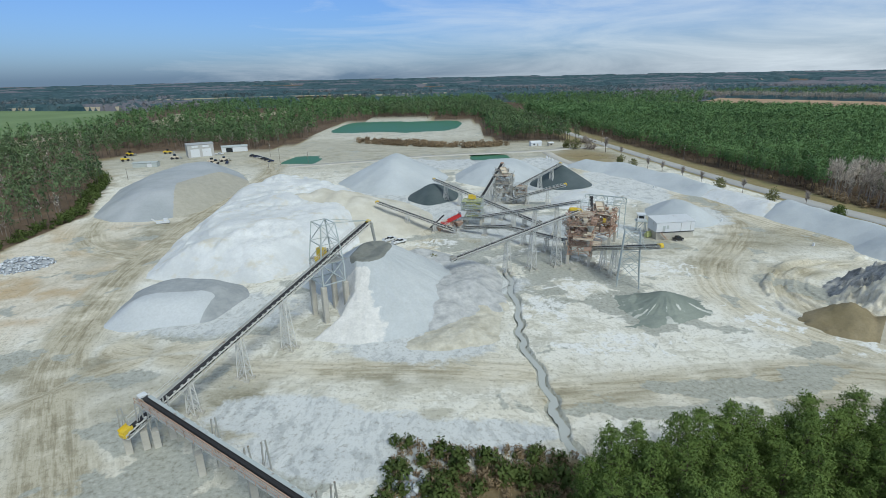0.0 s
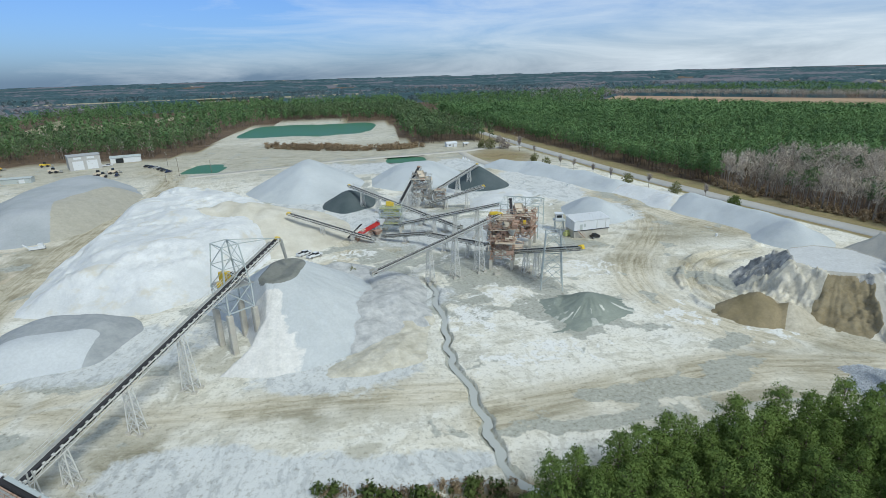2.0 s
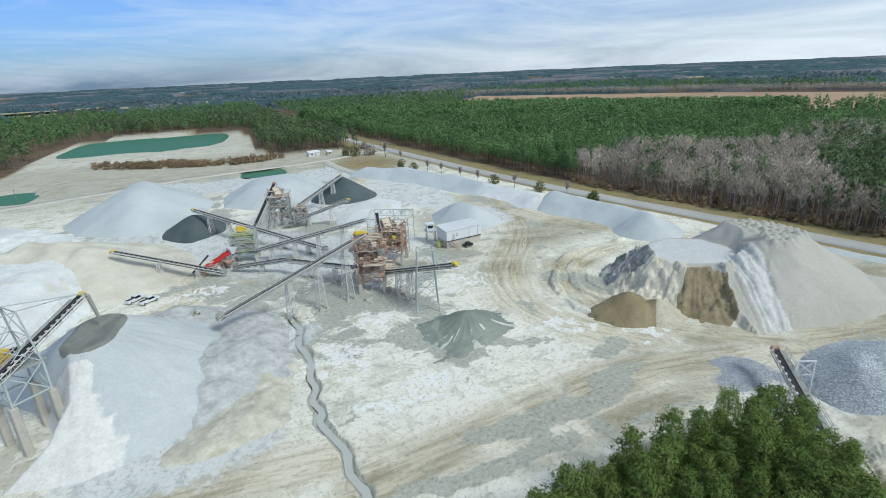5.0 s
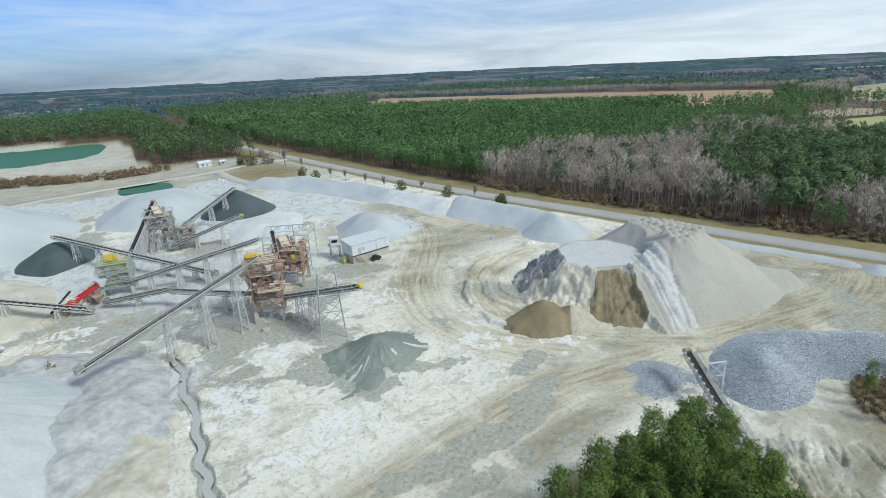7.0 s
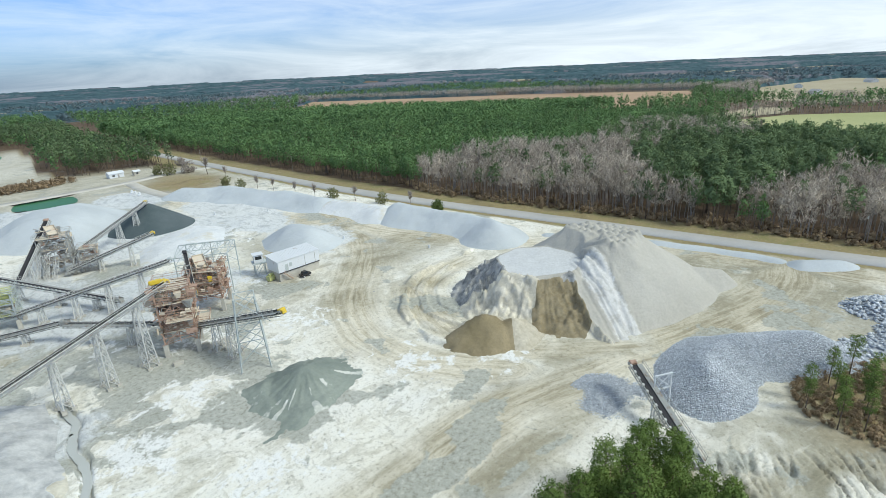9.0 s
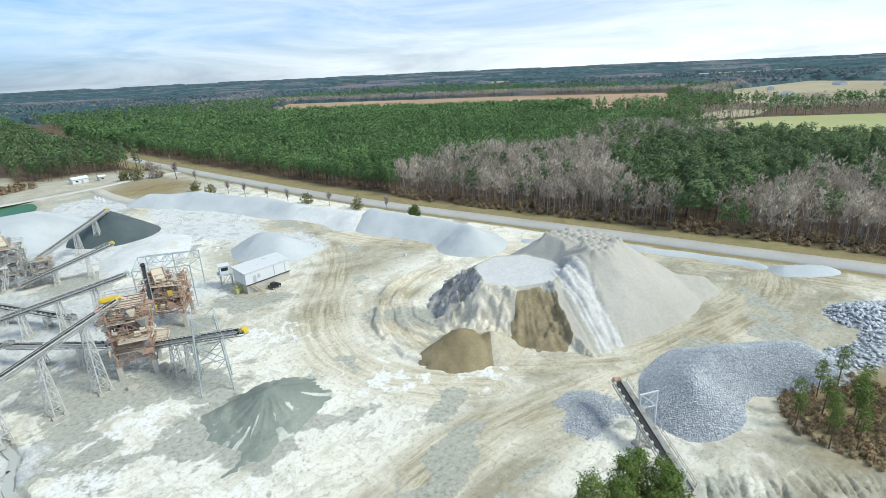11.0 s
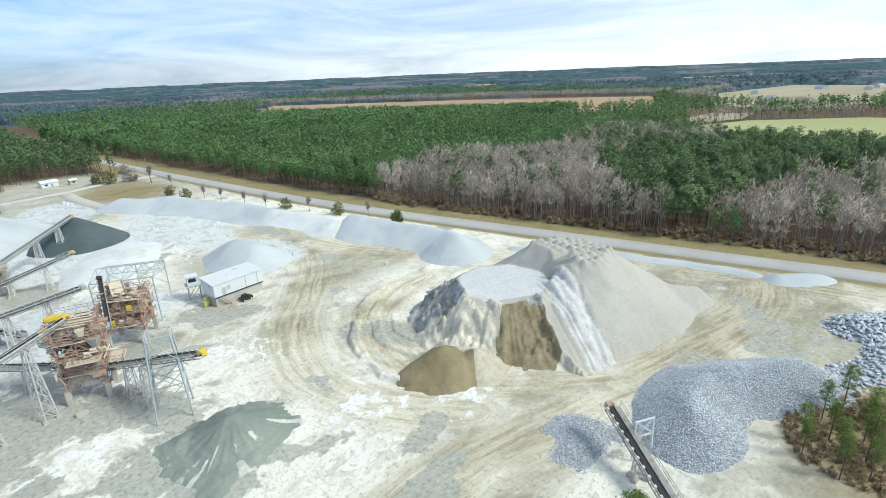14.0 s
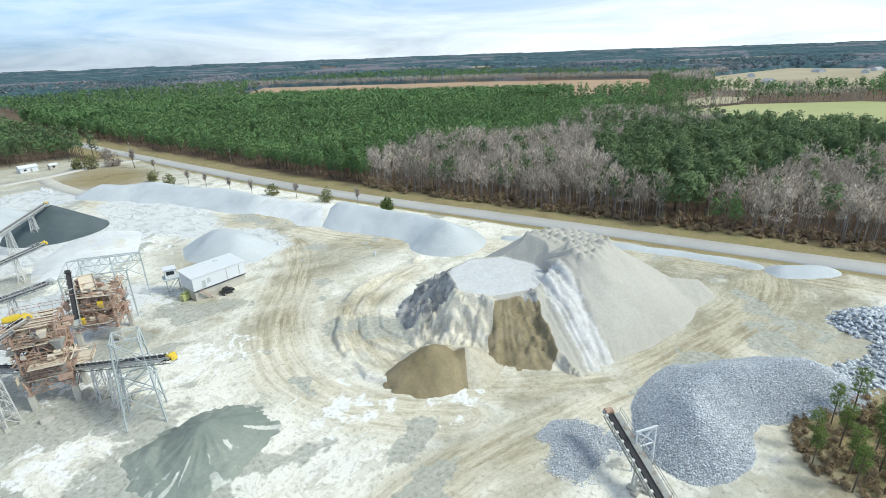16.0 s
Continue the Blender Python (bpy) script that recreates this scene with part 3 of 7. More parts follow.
for cx, cy, a, c in [(8, 108, 24, 10), (-8, 116, 16, 7), (28, 110, 16, 5), (22, 152, 14, 22), (16, 140, 20, 8), (34, 176, 14, 10), (20, 262, 40, 20), (-2, 290, 30, 14), (90, 300, 24, 30), (66, 296, 30, 22), (120, 300, 16, 40), (124, 248, 18, 22), (60, 232, 40, 22), (-40, 160, 26, 16), (118, 330, 20, 30), (36, 384, 40, 24), (92, 384, 26, 26), (-4, 396, 30, 18)]:
    dust = np.maximum(dust, 0.75 * np.exp(-(((gx - cx) / a) ** 2 + ((gy - cy) / c) ** 2) ** 1.4))
clay = smooth01(-gx, 66, 90) * smooth01(268 - gy, 0, 50) * (0.35 + 0.65 * smooth01(fbm(gx, gy, 18), 0.35, 0.55))
road_d = seg_dist(gx, gy, ROAD)
verge = smooth01(18 - road_d, 0, 3) * (gy > 40)
litter = smooth01(road_d, 15, 19) * (~gin)
near_bank = (gx > 0) & (gx < 240) & (gy < 112)
yard_in = np.where(gin, smooth01(gedge, -1, 3), 0.0) * smooth01(road_d + 1.5 * (fbm(gx, gy, 7, 3) - 0.5), 7.2, 8.4)
island = np.exp(-(((gx - 122) / 24) ** 2 + ((gy - 408) / 34) ** 2) ** 3) + np.exp(-(((gx - 151) / 18) ** 2 + ((gy - 83) / 12) ** 2) ** 3)
yard_in = yard_in * (1 - np.clip(island, 0, 1)) + 0.0
for key, v in (("yard", yard_in), ("track", track), ("wet", wet), ("white", white), ("streak", streak), ("dust", dust), ("litter", litter * (1 - 0.6 * near_bank)), ("clay", clay), ("dull", 1.0 * olive + 0.75 * smooth01(gy, 320, 420) * (gy < 520) + 0.5 * smooth01(gy, 520, 560)), ("across", across), ("along", along), ("verge", verge)):
    a = ground_mesh.attributes.new(key, "FLOAT", "POINT")
    v = v if key in ("across", "along") else np.clip(v, 0, 1)
    a.data.foreach_set("value", v.astype(np.float32).ravel())
tagged(new("ground", ground_mesh), "pale sandy quarry yard with wheel tracks, wet patches and leaf litter", "ground", kind="structure")


def gh(x, y):
    return float(ground_height(np.array([float(x)]), np.array([float(y)]))[0])


def strip(name, line, width, mat, z, label, category, step=4.0):
    """A band along a polyline, resampled finely."""
    pts = [Vector((*p, 0)) for p in line]
    dense = []
    for i in range(len(pts) - 1):
        p0, p1, p2, p3 = pts[max(i - 1, 0)], pts[i], pts[i + 1], pts[min(i + 2, len(pts) - 1)]
        k = max(2, int((p2 - p1).length / step))
        for j in range(k):
            t = j / k
            dense.append(0.5 * ((2 * p1) + (p2 - p0) * t + (2 * p0 - 5 * p1 + 4 * p2 - p3) * t * t + (3 * p1 - p0 - 3 * p2 + p3) * t ** 3))
    dense.append(pts[-1])
    verts, faces = [], []
    for i, p in enumerate(dense):
        d = (dense[min(i + 1, len(dense) - 1)] - dense[max(i - 1, 0)]).normalized()
        s = Vector((d.y, -d.x, 0)) * width / 2
        zz = z if not callable(z) else z(p.x, p.y)
        verts += [(p.x - s.x, p.y - s.y, zz - 0.25), (p.x - s.x * .98, p.y - s.y * .98, zz), (p.x, p.y, zz + 0.06), (p.x + s.x * .98, p.y + s.y * .98, zz), (p.x + s.x, p.y + s.y, zz - 0.25)]
        if i:
            for j in range(4):
                o = 5 * i + j
                faces.append((o - 5, o - 4, o + 1, o))
    return tagged(new(name, mesh_np(name, verts, faces, mat)), label, category, kind="structure")


M_ROAD = grained("worn_pale_asphalt", (0.41, 0.405, 0.39), (0.50, 0.495, 0.48), 0.05, 1.0, 0.85, 0.2, 0.05)
strip("road", ROAD, 9.0, M_ROAD, 0.12, "worn pale grey asphalt road running past the yard", "road")
M_GRAVEL = grained("white_gravel", (0.48, 0.46, 0.41), (0.58, 0.56, 0.51), 0.08, 1.2)
strip("access_road", [(150, 452), (118, 448), (98, 440), (60, 432), (20, 425), (-30, 405), (-85, 385)], 8, M_GRAVEL, lambda x, y: max(0.15, gh(x, y) + 0.15), "white gravel access road past the gatehouse", "road")
strip("site_road", [(98, 442), (100, 410), (106, 372)], 7, M_GRAVEL, lambda x, y: gh(x, y) + 0.14, "white gravel site road leading into the yard", "road")

# water
M_WATER, nt, b = material("pond_water", 0.4)
b.inputs["Base Color"].default_value = (0.05, 0.165, 0.075, 1)
b.inputs["Specular IOR Level"].default_value = 0.15
bump_node(nt, b, noise_node(nt, 0.8, 3), 0.12, 0.05)
M_CREEK, nt, b = material("muddy_water", 0.12)
b.inputs["Base Color"].default_value = (0.46, 0.48, 0.465, 1)
bump_node(nt, b, noise_node(nt, 2.0, 3), 0.1, 0.02)
for (cx, cy), (a, c), turn in PONDS:
    th = np.linspace(0, 2 * math.pi, 72, endpoint=False)
    k = radians(turn)
    u, v = np.sign(np.cos(th)) * np.abs(np.cos(th)) ** 0.77 * a * 1.18, np.sign(np.sin(th)) * np.abs(np.sin(th)) ** 0.77 * c * 1.18
    V = np.stack([cx + u * math.cos(k) - v * math.sin(k), cy + u * math.sin(k) + v * math.cos(k), np.full(72, -0.9)], -1)
    V = np.vstack([V, [[cx, cy, -0.9]]])
    tagged(new("water", mesh_np("water", V, [(i, (i + 1) % 72, 72) for i in range(72)], M_WATER)), "still green settling pond between pale sandy banks", "pond", kind="structure")
sv, sf = [], []
for line, half in ((STREAM, 0.75), (FEEDER, 0.3)):
    dense = []
    for i in range(len(line) - 1):
        p0, p1, p2, p3 = [Vector(line[min(max(i + j, 0), len(line) - 1)]) for j in (-1, 0, 1, 2)]
        for j in range(8):
            t = j / 8
            dense.append(0.5 * ((2 * p1) + (p2 - p0) * t + (2 * p0 - 5 * p1 + 4 * p2 - p3) * t * t + (3 * p1 - p0 - 3 * p2 + p3) * t ** 3))
    for i, p in enumerate(dense):
        d = (dense[min(i + 1, len(dense) - 1)] - dense[max(i - 1, 0)]).normalized()
        w = half * (0.75 + 0.9 * abs(noise.noise((p.x * 0.4, p.y * 0.4, 3))))
        sv += [(p.x - d.y * w, p.y + d.x * w, -0.5), (p.x + d.y * w, p.y - d.x * w, -0.5)]
        if i:
            k = len(sv)
            sf.append((k - 4, k - 3, k - 1, k - 2))
tagged(new("stream", mesh_np("stream", sv, sf, M_CREEK)), "narrow muddy stream in a channel across the yard", "stream", kind="structure")


# ---- stockpiles ----
def pile(name, label, mat, cones, slope=0.68, top=None, res=0.8, rough=0.35, lump=6.0, category="stockpile", cut=None, seed=0, furrow=0.0, soft=1.2):
    """Loose material at its angle of repose: the highest of several cones, with flat tops, cuts and furrows."""
    xs = [c[0] for c in cones]
    ys = [c[1] for c in cones]
    reach = max(c[2] for c in cones) / slope + 4
    X, Y = np.meshgrid(np.arange(min(xs) - reach, max(xs) + reach, res), np.arange(min(ys) - reach, max(ys) + reach, res))
    wob = (fbm(X + seed * 31, Y - seed * 17, lump, 4) - 0.5)
    h = np.full(X.shape, -9.0)
    for c in cones:
        d = np.sqrt((X - c[0]) ** 2 + (Y - c[1]) ** 2 + soft ** 2) - soft
        if furrow:
            th = np.arctan2(Y - c[1], X - c[0])
            d = d + furrow * (vnoise(th * 9 + seed, d * 0.12, 0.5) - 0.5) * np.clip(d / 6, 0, 1)
        hc = c[2] - (c[3] if len(c) > 3 else slope) * d
        h = np.maximum(h, hc)
    h = h + wob * rough * 3 * np.clip(h / 3 + 0.4, 0, 1.4)
    if top is not None:
        h = np.minimum(h, top + 0.5 * wob + 0.06 * h)
    if cut is not None:
        h = cut(X, Y, h)
    g = ground_height(X, Y)
    Z = np.maximum(h, -0.7) + np.minimum(g, 0.3) * np.clip(1 - h / 3, 0, 1)
    keep = h > -0.5
    n = X.shape
    idx = np.arange(X.size).reshape(n)
    q = np.stack([idx[:-1, :-1], idx[:-1, 1:], idx[1:, 1:], idx[1:, :-1]], -1).reshape(-1, 4)
    k = keep.ravel()
    q = q[k[q].any(1)]
    used, inv = np.unique(q, return_inverse=True)
    V = np.stack([X, Y, Z], -1).reshape(-1, 3)[used]
    c = np.array([np.mean(xs), np.mean(ys), 0])
    ob = new(name, mesh_np(name, V - c, inv.reshape(-1, 4), mat, True))
    ob.location = c
    return tagged(ob, label, category)


def signed(X, Y, poly):
    """Distance to a polygon's edge, positive inside."""
    d = seg_dist(X, Y, poly + poly[:1])
    return np.where(inside(X, Y, poly), d, -d)


def height_thing(name, label, mat, X, Y, h, masks=None, category="stockpile"):
    """Turns a field of heights into one mesh, leaving out what lies below the ground."""
    g = ground_height(X, Y)
    Z = np.maximum(h, -0.7) + np.minimum(g, 0.3) * np.clip(1 - h / 3, 0, 1)
    idx = np.arange(X.size).reshape(X.shape)
    q = np.stack([idx[:-1, :-1], idx[:-1, 1:], idx[1:, 1:], idx[1:, :-1]], -1).reshape(-1, 4)
    q = q[(h > -0.5).ravel()[q].any(1)]
    used, inv = np.unique(q, return_inverse=True)
    c = np.array([X.mean(), Y.mean(), 0])
    me = mesh_np(name, np.stack([X, Y, Z], -1).reshape(-1, 3)[used] - c, inv.reshape(-1, 4), mat, True)
    for key, v in (masks or {}).items():
        at_ = me.attributes.new(key, "FLOAT", "POINT")
        at_.data.foreach_set("value", np.clip(v, 0, 1).astype(np.float32).ravel()[used])
    ob = new(name, me)
    ob.location = c
    return tagged(ob, label, category)


def field_grid(poly, res, pad=4):
    xs, ys = [p[0] for p in poly], [p[1] for p in poly]
    return np.meshgrid(np.arange(min(xs) - pad, max(xs) + pad, res), np.arange(min(ys) - pad, max(ys) + pad, res))


def mesa(name, label, mat, poly, slope, top, res=0.8, rough=0.4, lump=7.0, seed=0, dome=0.0, masks=None, blur=10, scarp=0.0):
    """A stockpile over a polygon: slopes at the angle of repose up to a flat or domed top."""
    X, Y = field_grid(poly, res)
    wob = fbm(X + seed * 31, Y - seed * 17, lump, 4) - 0.5
    d = signed(X, Y, poly) + 3.0 * (fbm(X - seed * 9, Y, 16, 3) - 0.5) + 0.8 * (vnoise(X, Y + seed, 2.5) - 0.5)
    h = slope * d
    cap = top + dome * np.clip(d - top / slope, 0, 40)
    k = 0.8
    h = np.where(h > cap - k, cap - k + (1 - np.exp(-np.clip(h - cap + k, 0, 50) / k)) * k, h)
    for _ in range(blur):
        h[1:-1, 1:-1] = (h[1:-1, 1:-1] * 2 + h[:-2, 1:-1] + h[2:, 1:-1] + h[1:-1, :-2] + h[1:-1, 2:]) / 6
    h = h + rough * wob * np.clip(h / 2 + 0.3, 0, 2)
    if scarp:
        ledge = smooth01(fbm(X + 61, Y - 7, 44, 5), 0.47, 0.485) + smooth01(fbm(X - 33, Y + 50, 30, 5), 0.53, 0.545) - smooth01(fbm(X + 5, Y + 90, 24, 5), 0.58, 0.595)
        gully = 1 - np.abs(2 * fbm(X * 1.0, Y * 0.55, 9, 4) - 1)
        h = h + (scarp * (ledge - 0.8) - 0.5 * scarp * smooth01(gully, 0.93, 0.995)) * np.clip(h / 3, 0, 1)
    return height_thing(name, label, mat, X, Y, h, masks(X, Y, h, d) if masks else None)


def ridge(name, label, mat, line, high, slope=0.6, res=0.9, rough=0.5, seed=0):
    """A long stockpile: slopes down on both sides of a wandering crest."""
    r = high / slope + 3
    X, Y = np.meshgrid(np.arange(min(p[0] for p in line) - r, max(p[0] for p in line) + r, res), np.arange(min(p[1] for p in line) - r, max(p[1] for p in line) + r, res))
    d = seg_dist(X, Y, line)
    crest = high * (0.86 + 0.3 * (vnoise(X, Y + seed * 13, 12) - 0.5))
    h = np.minimum(crest - slope * (np.sqrt(d * d + 1.5) - 1.2) + 0.9 * (fbm(X + seed * 7, Y, 9, 4) - 0.5), crest)
    h = h + rough * (fbm(X, Y + seed * 5, 4, 3) - 0.5) * np.clip(h / 2, 0, 1)
    return height_thing(name, label, mat, X, Y, h)


def masked(name, base, layers, rough=0.95, fine=1.6, big=0.06, streak=None):
    """Loose material whose other kinds are laid on by named masks of the mesh."""
    m, nt, b = material(name, rough)
    f = noise_node(nt, fine, 7, 0.72)
    a = noise_node(nt, big, 6, 0.6)
    g = noise_node(nt, 0.35, 7, 0.7)
    g2 = ramp_node(nt, g, [(0.36, (0, 0, 0)), (0.62, (1, 1, 1))])
    c = mix_node(nt, ramp_node(nt, a, [(0.35, (0, 0, 0)), (0.65, (1, 1, 1))]), *base)
    if streak:
        k = noise_node(nt, 0.5, 5, 0.6, stretch=(1.0, 1.0, 0.1))
        c = mix_node(nt, ramp_node(nt, k, [(0.45, (0, 0, 0)), (0.68, (0.75, 0.75, 0.75))]), c, streak)
    for key, dark, light in layers:
        n = nt.nodes.new("ShaderNodeAttribute")
        n.attribute_name = key
        s = nt.nodes.new("ShaderNodeMath")
        s.operation = "MULTIPLY_ADD"
        s.inputs[1].default_value = 0.5
        nt.links.new(g, s.inputs[0])
        nt.links.new(n.outputs["Fac"], s.inputs[2])
        mr = nt.nodes.new("ShaderNodeMapRange")
        mr.inputs["From Min"].default_value, mr.inputs["From Max"].default_value = 0.69, 0.77
        nt.links.new(s.outputs[0], mr.inputs["Value"])
        c = mix_node(nt, mr.outputs["Result"], c, mix_node(nt, g2, dark, light))
    c = mix_node(nt, ramp_node(nt, f, [(0.3, (0.3, 0.3, 0.3)), (0.62, (0, 0, 0))]), c, tuple(x * 0.6 for x in base[0]))
    nt.links.new(c, b.inputs["Base Color"])
    bump_node(nt, b, mix_node(nt, 0.4, f, g), 0.7, 0.4)
    return m


# main cone below the tower
X, Y = np.meshgrid(np.arange(-26, 48, 0.45), np.arange(132, 216, 0.45))
dc = seg_dist(X, Y, [(1.6, 167), (2.8, 175)])
th = np.arctan2(Y - 171, X - 2.3)
fl = (vnoise(th * 14 + 40, dc * 0.10, 0.7) - 0.5) * np.clip(dc / 8, 0, 1)
h = 15.2 - 0.60 * np.sqrt(dc * dc + 1) + 0.28 * fl + 0.25 * (vnoise(th * 26, dc * 0.05, 0.7) - 0.5) * np.clip(dc / 10, 0, 1) + 0.5 * (fbm(X, Y, 2.4, 3) - 0.5) * np.clip(dc / 8, 0, 1)
crest = 13.0 - 0.25 * np.clip(4 - dc, 0, 4)
h = np.minimum(h, crest + 0.3 * (vnoise(X, Y, 3) - 0.5))
apron = 3.6 - 0.42 * np.maximum(np.hypot((X - 25) * 0.9, (Y - 168) * 0.75) - 5, 0) + 2.6 * (fbm(X, Y, 11, 5) - 0.5)
bank = 3.0 - 0.35 * np.maximum(seg_dist(X, Y, [(22, 158), (30, 172), (28, 184), (14, 196)]) - 3, 0) + 1.6 * (fbm(X + 9, Y, 9, 5) - 0.5)
lobe = 1.5 - 0.30 * np.maximum(seg_dist(X, Y, [(22, 141), (28, 148), (31, 157), (32, 162)]) - 2.0, 0) + 2.2 * (fbm(X - 9, Y, 6, 4) - 0.5)
tan = smooth01(lobe - np.maximum(h, np.maximum(apron, bank)), -0.3, 0.4)
rubble = smooth01(np.maximum(apron, bank) - h, -0.6, 0.8) * (1 - tan)
h = np.maximum(h, lobe)
h = np.maximum(h, np.maximum(apron, bank) + 0.6 * (fbm(X + 5, Y, 1.8, 3) - 0.5))
h = np.minimum(h, 0.55 * (seg_dist(X, Y, STREAM) - 2.4))
h = h - 4 * smooth01(140 - Y, 0, 7) - 4 * smooth01(Y - 208, 0, 6)
pit = [(-22, 140), (-9, 143), (-4.4, 149), (-3.6, 154), (-5.8, 160), (-10, 167), (-16, 173), (-22, 178)]
h = np.minimum(h, np.maximum(2.1 * -signed(X, Y, pit), -0.6) + 0.5 * (vnoise(X, Y, 4) - 0.5))
M_CONE2 = masked("pale_stone_dust_pile", ((0.50, 0.535, 0.555), (0.60, 0.63, 0.645)),
                 [("pale", (0.66, 0.655, 0.63), (0.80, 0.79, 0.765)), ("rubble", (0.36, 0.37, 0.375), (0.60, 0.605, 0.60)), ("tan", (0.46, 0.43, 0.34), (0.68, 0.65, 0.55)), ("crest", (0.17, 0.18, 0.16), (0.23, 0.235, 0.21))], streak=(0.53, 0.56, 0.575))
pale = np.exp(-((th + 1.9 + 0.3 * (fbm(X, Y, 4, 3) - 0.5)) / 0.55) ** 4) * smooth01(dc, 4, 8)
height_thing("stone_dust_stockpile", "tall pale stone dust cone with a dark damp flat crest", M_CONE2, X, Y, h,
             {"pale": pale, "tan": tan, "rubble": rubble * 0.85, "crest": smooth01(4.6 - dc, -0.5, 0.5) * (h > 11.2)})

mesa("white_screenings_mound", "broad lumpy mound of white screenings with a worn top", M_WHITE,
     [(-71, 183), (-55, 180), (-34, 179.5), (-20, 190), (-11, 208), (-4, 240), (-6, 270), (-26, 298), (-52, 318), (-84, 320), (-84, 280), (-82, 242), (-77, 207)], 0.66, 9.6, 0.75, 3.0, 22.0, 3, 0.05, None, 4, 0.75)

M_TANWHITE = grained("tan_and_white_screenings", (0.58, 0.55, 0.46), (0.75, 0.725, 0.64), 0.12, 1.8, bump=0.8, dist=0.4)
pile("screenings_heap", "tan-white screenings heap dumped on the broad white mound", M_TANWHITE, [(-38, 250, 11.6), (-30, 254, 12.4), (-21, 251, 12.2), (-14, 246, 10.8)], 0.36, rough=0.5, lump=7.0, seed=8)


def front_mask(X, Y, h, d):
    return {"rear": smooth01(Y - 160 - 0.2 * (X + 50), 1, 4) + smooth01(X + 40.5, 0, 2)}


M_GRAVEL2 = masked("grey_gravel_two_tone", ((0.52, 0.55, 0.575), (0.60, 0.63, 0.655)), [("rear", (0.30, 0.325, 0.34), (0.40, 0.42, 0.435))])
mesa("grey_gravel_stockpile", "low flat-topped grey gravel stockpile with a darker rim", M_GRAVEL2, [(-64, 151.5), (-56, 148.5), (-37, 154), (-32.5, 170), (-38, 179), (-55, 182), (-68, 175)], 0.62, 4.6, 0.7, 0.5, 6, 5, 0.0, front_mask)


def left_mask(X, Y, h, d):
    return {"tan": smooth01(X - np.interp(Y, [250, 290, 340, 390], [-96, -112, -106, -112]), -1, 1) * smooth01(342 - Y, 0, 4)}


M_STONE2 = masked("grey_stone_beside_tan", ((0.35, 0.38, 0.40), (0.45, 0.475, 0.50)), [("tan", (0.40, 0.38, 0.31), (0.48, 0.455, 0.38))])
mesa("grey_stone_stockpile", "wide grey stone stockpile with a tan end beside the haul road", M_STONE2, [(-137, 260), (-122, 251), (-106, 250), (-91, 265), (-88, 300), (-93, 334), (-112, 370), (-134, 386), (-158, 360), (-160, 320)], 0.5, 9.0, 1.1, 0.6, 12, 7, 0.02, left_mask)
mesa("grey_stone_cone", "large smooth light grey stone stockpile", M_GREY, [(-40, 327), (-30, 305), (-14, 295), (4, 294), (18, 312), (23, 340), (16, 368), (-8, 384), (-32, 366)], 0.52, 13.6, 1.0, 0.25, 12, 9, 0.06)
mesa("grey_stone_ridge", "long light grey stone stockpile behind the crusher", M_GREY, [(28, 326), (40, 312), (58, 306), (70, 314), (78, 338), (84, 360), (66, 372), (40, 366), (28, 350)], 0.55, 8.6, 1.0, 0.25, 12, 11, 0.04)
pile("dark_chip_cone", "dark chip stockpile below a stacking conveyor", M_DARK, [(84.5, 316, 10.2)], 0.64, rough=0.12)
mesa("dark_chip_mound", "low dark chip mound", M_DARK, [(3, 283), (14, 270), (27, 281), (30, 296), (16, 304), (4, 297)], 0.62, 6.5, 0.8, 0.3, 6, 2, 0.3)
pile("dark_dust_mound", "small dark dust mound", M_DARK, [(-5, 239, 5.4)], 0.68, rough=0.15)
mesa("light_stone_cone", "smooth light grey stone stockpile behind the site building", M_GREY, [(106, 246), (114, 231), (124, 229), (133, 237), (132, 254), (122, 264), (110, 260)], 0.62, 6.2, 0.8, 0.2, 8, 4, 0.1)
mesa("white_dust_drift", "white dust drift beside the dark chip cone", M_WHITE, [(70, 262), (86, 256), (100, 268), (106, 290), (98, 304), (84, 296), (74, 284)], 0.3, 1.8, 0.9, 0.9, 8, 6)
X, Y = np.meshgrid(np.arange(60, 98, 0.35), np.arange(138, 178, 0.35))
gr = np.hypot(X - 79.5, (Y - 160) * 1.1)
gul = np.arctan2(Y - 160, X - 79.5)
rill = vnoise(gul * 11 + 20, gr * 0.05, 0.8) - 0.5
h = 4.0 - 0.42 * np.sqrt(gr * gr + 0.6) + 0.55 * rill * np.clip(gr / 4, 0, 1) + 0.5 * (fbm(X, Y, 2.0, 4) - 0.5)
fringe = 0.55 - 0.16 * np.maximum(np.hypot((X - 77.5) / 1.15, (Y - 157.5)) - 6.0, 0) + 2.2 * (fbm(X, Y, 5.5, 5) - 0.5)
h = np.maximum(h, np.minimum(fringe, 0.5 + 0.3 * fbm(X, Y, 1.5, 2)))
h = np.maximum(h, 1.8 - 0.42 * np.hypot(X - 72, Y - 163.5) + 1.4 * (fbm(X, Y, 4, 4) - 0.5))
M_GREEN2 = masked("green_grey_fines_with_white_dust", ((0.20, 0.235, 0.21), (0.31, 0.345, 0.305)), [("dusty", (0.50, 0.52, 0.48), (0.70, 0.71, 0.66))])
height_thing("green_fines_mound", "low green-grey fines mound slumping onto the yard", M_GREEN2, X, Y, h,
             {"dusty": 0.62 * smooth01(rill, 0.05, 0.35) * smooth01(gr, 3, 6) * smooth01(150 + 10 - Y, 0, 3) + 0.42 * smooth01(fbm(X + 4, Y, 6, 4), 0.55, 0.62)})
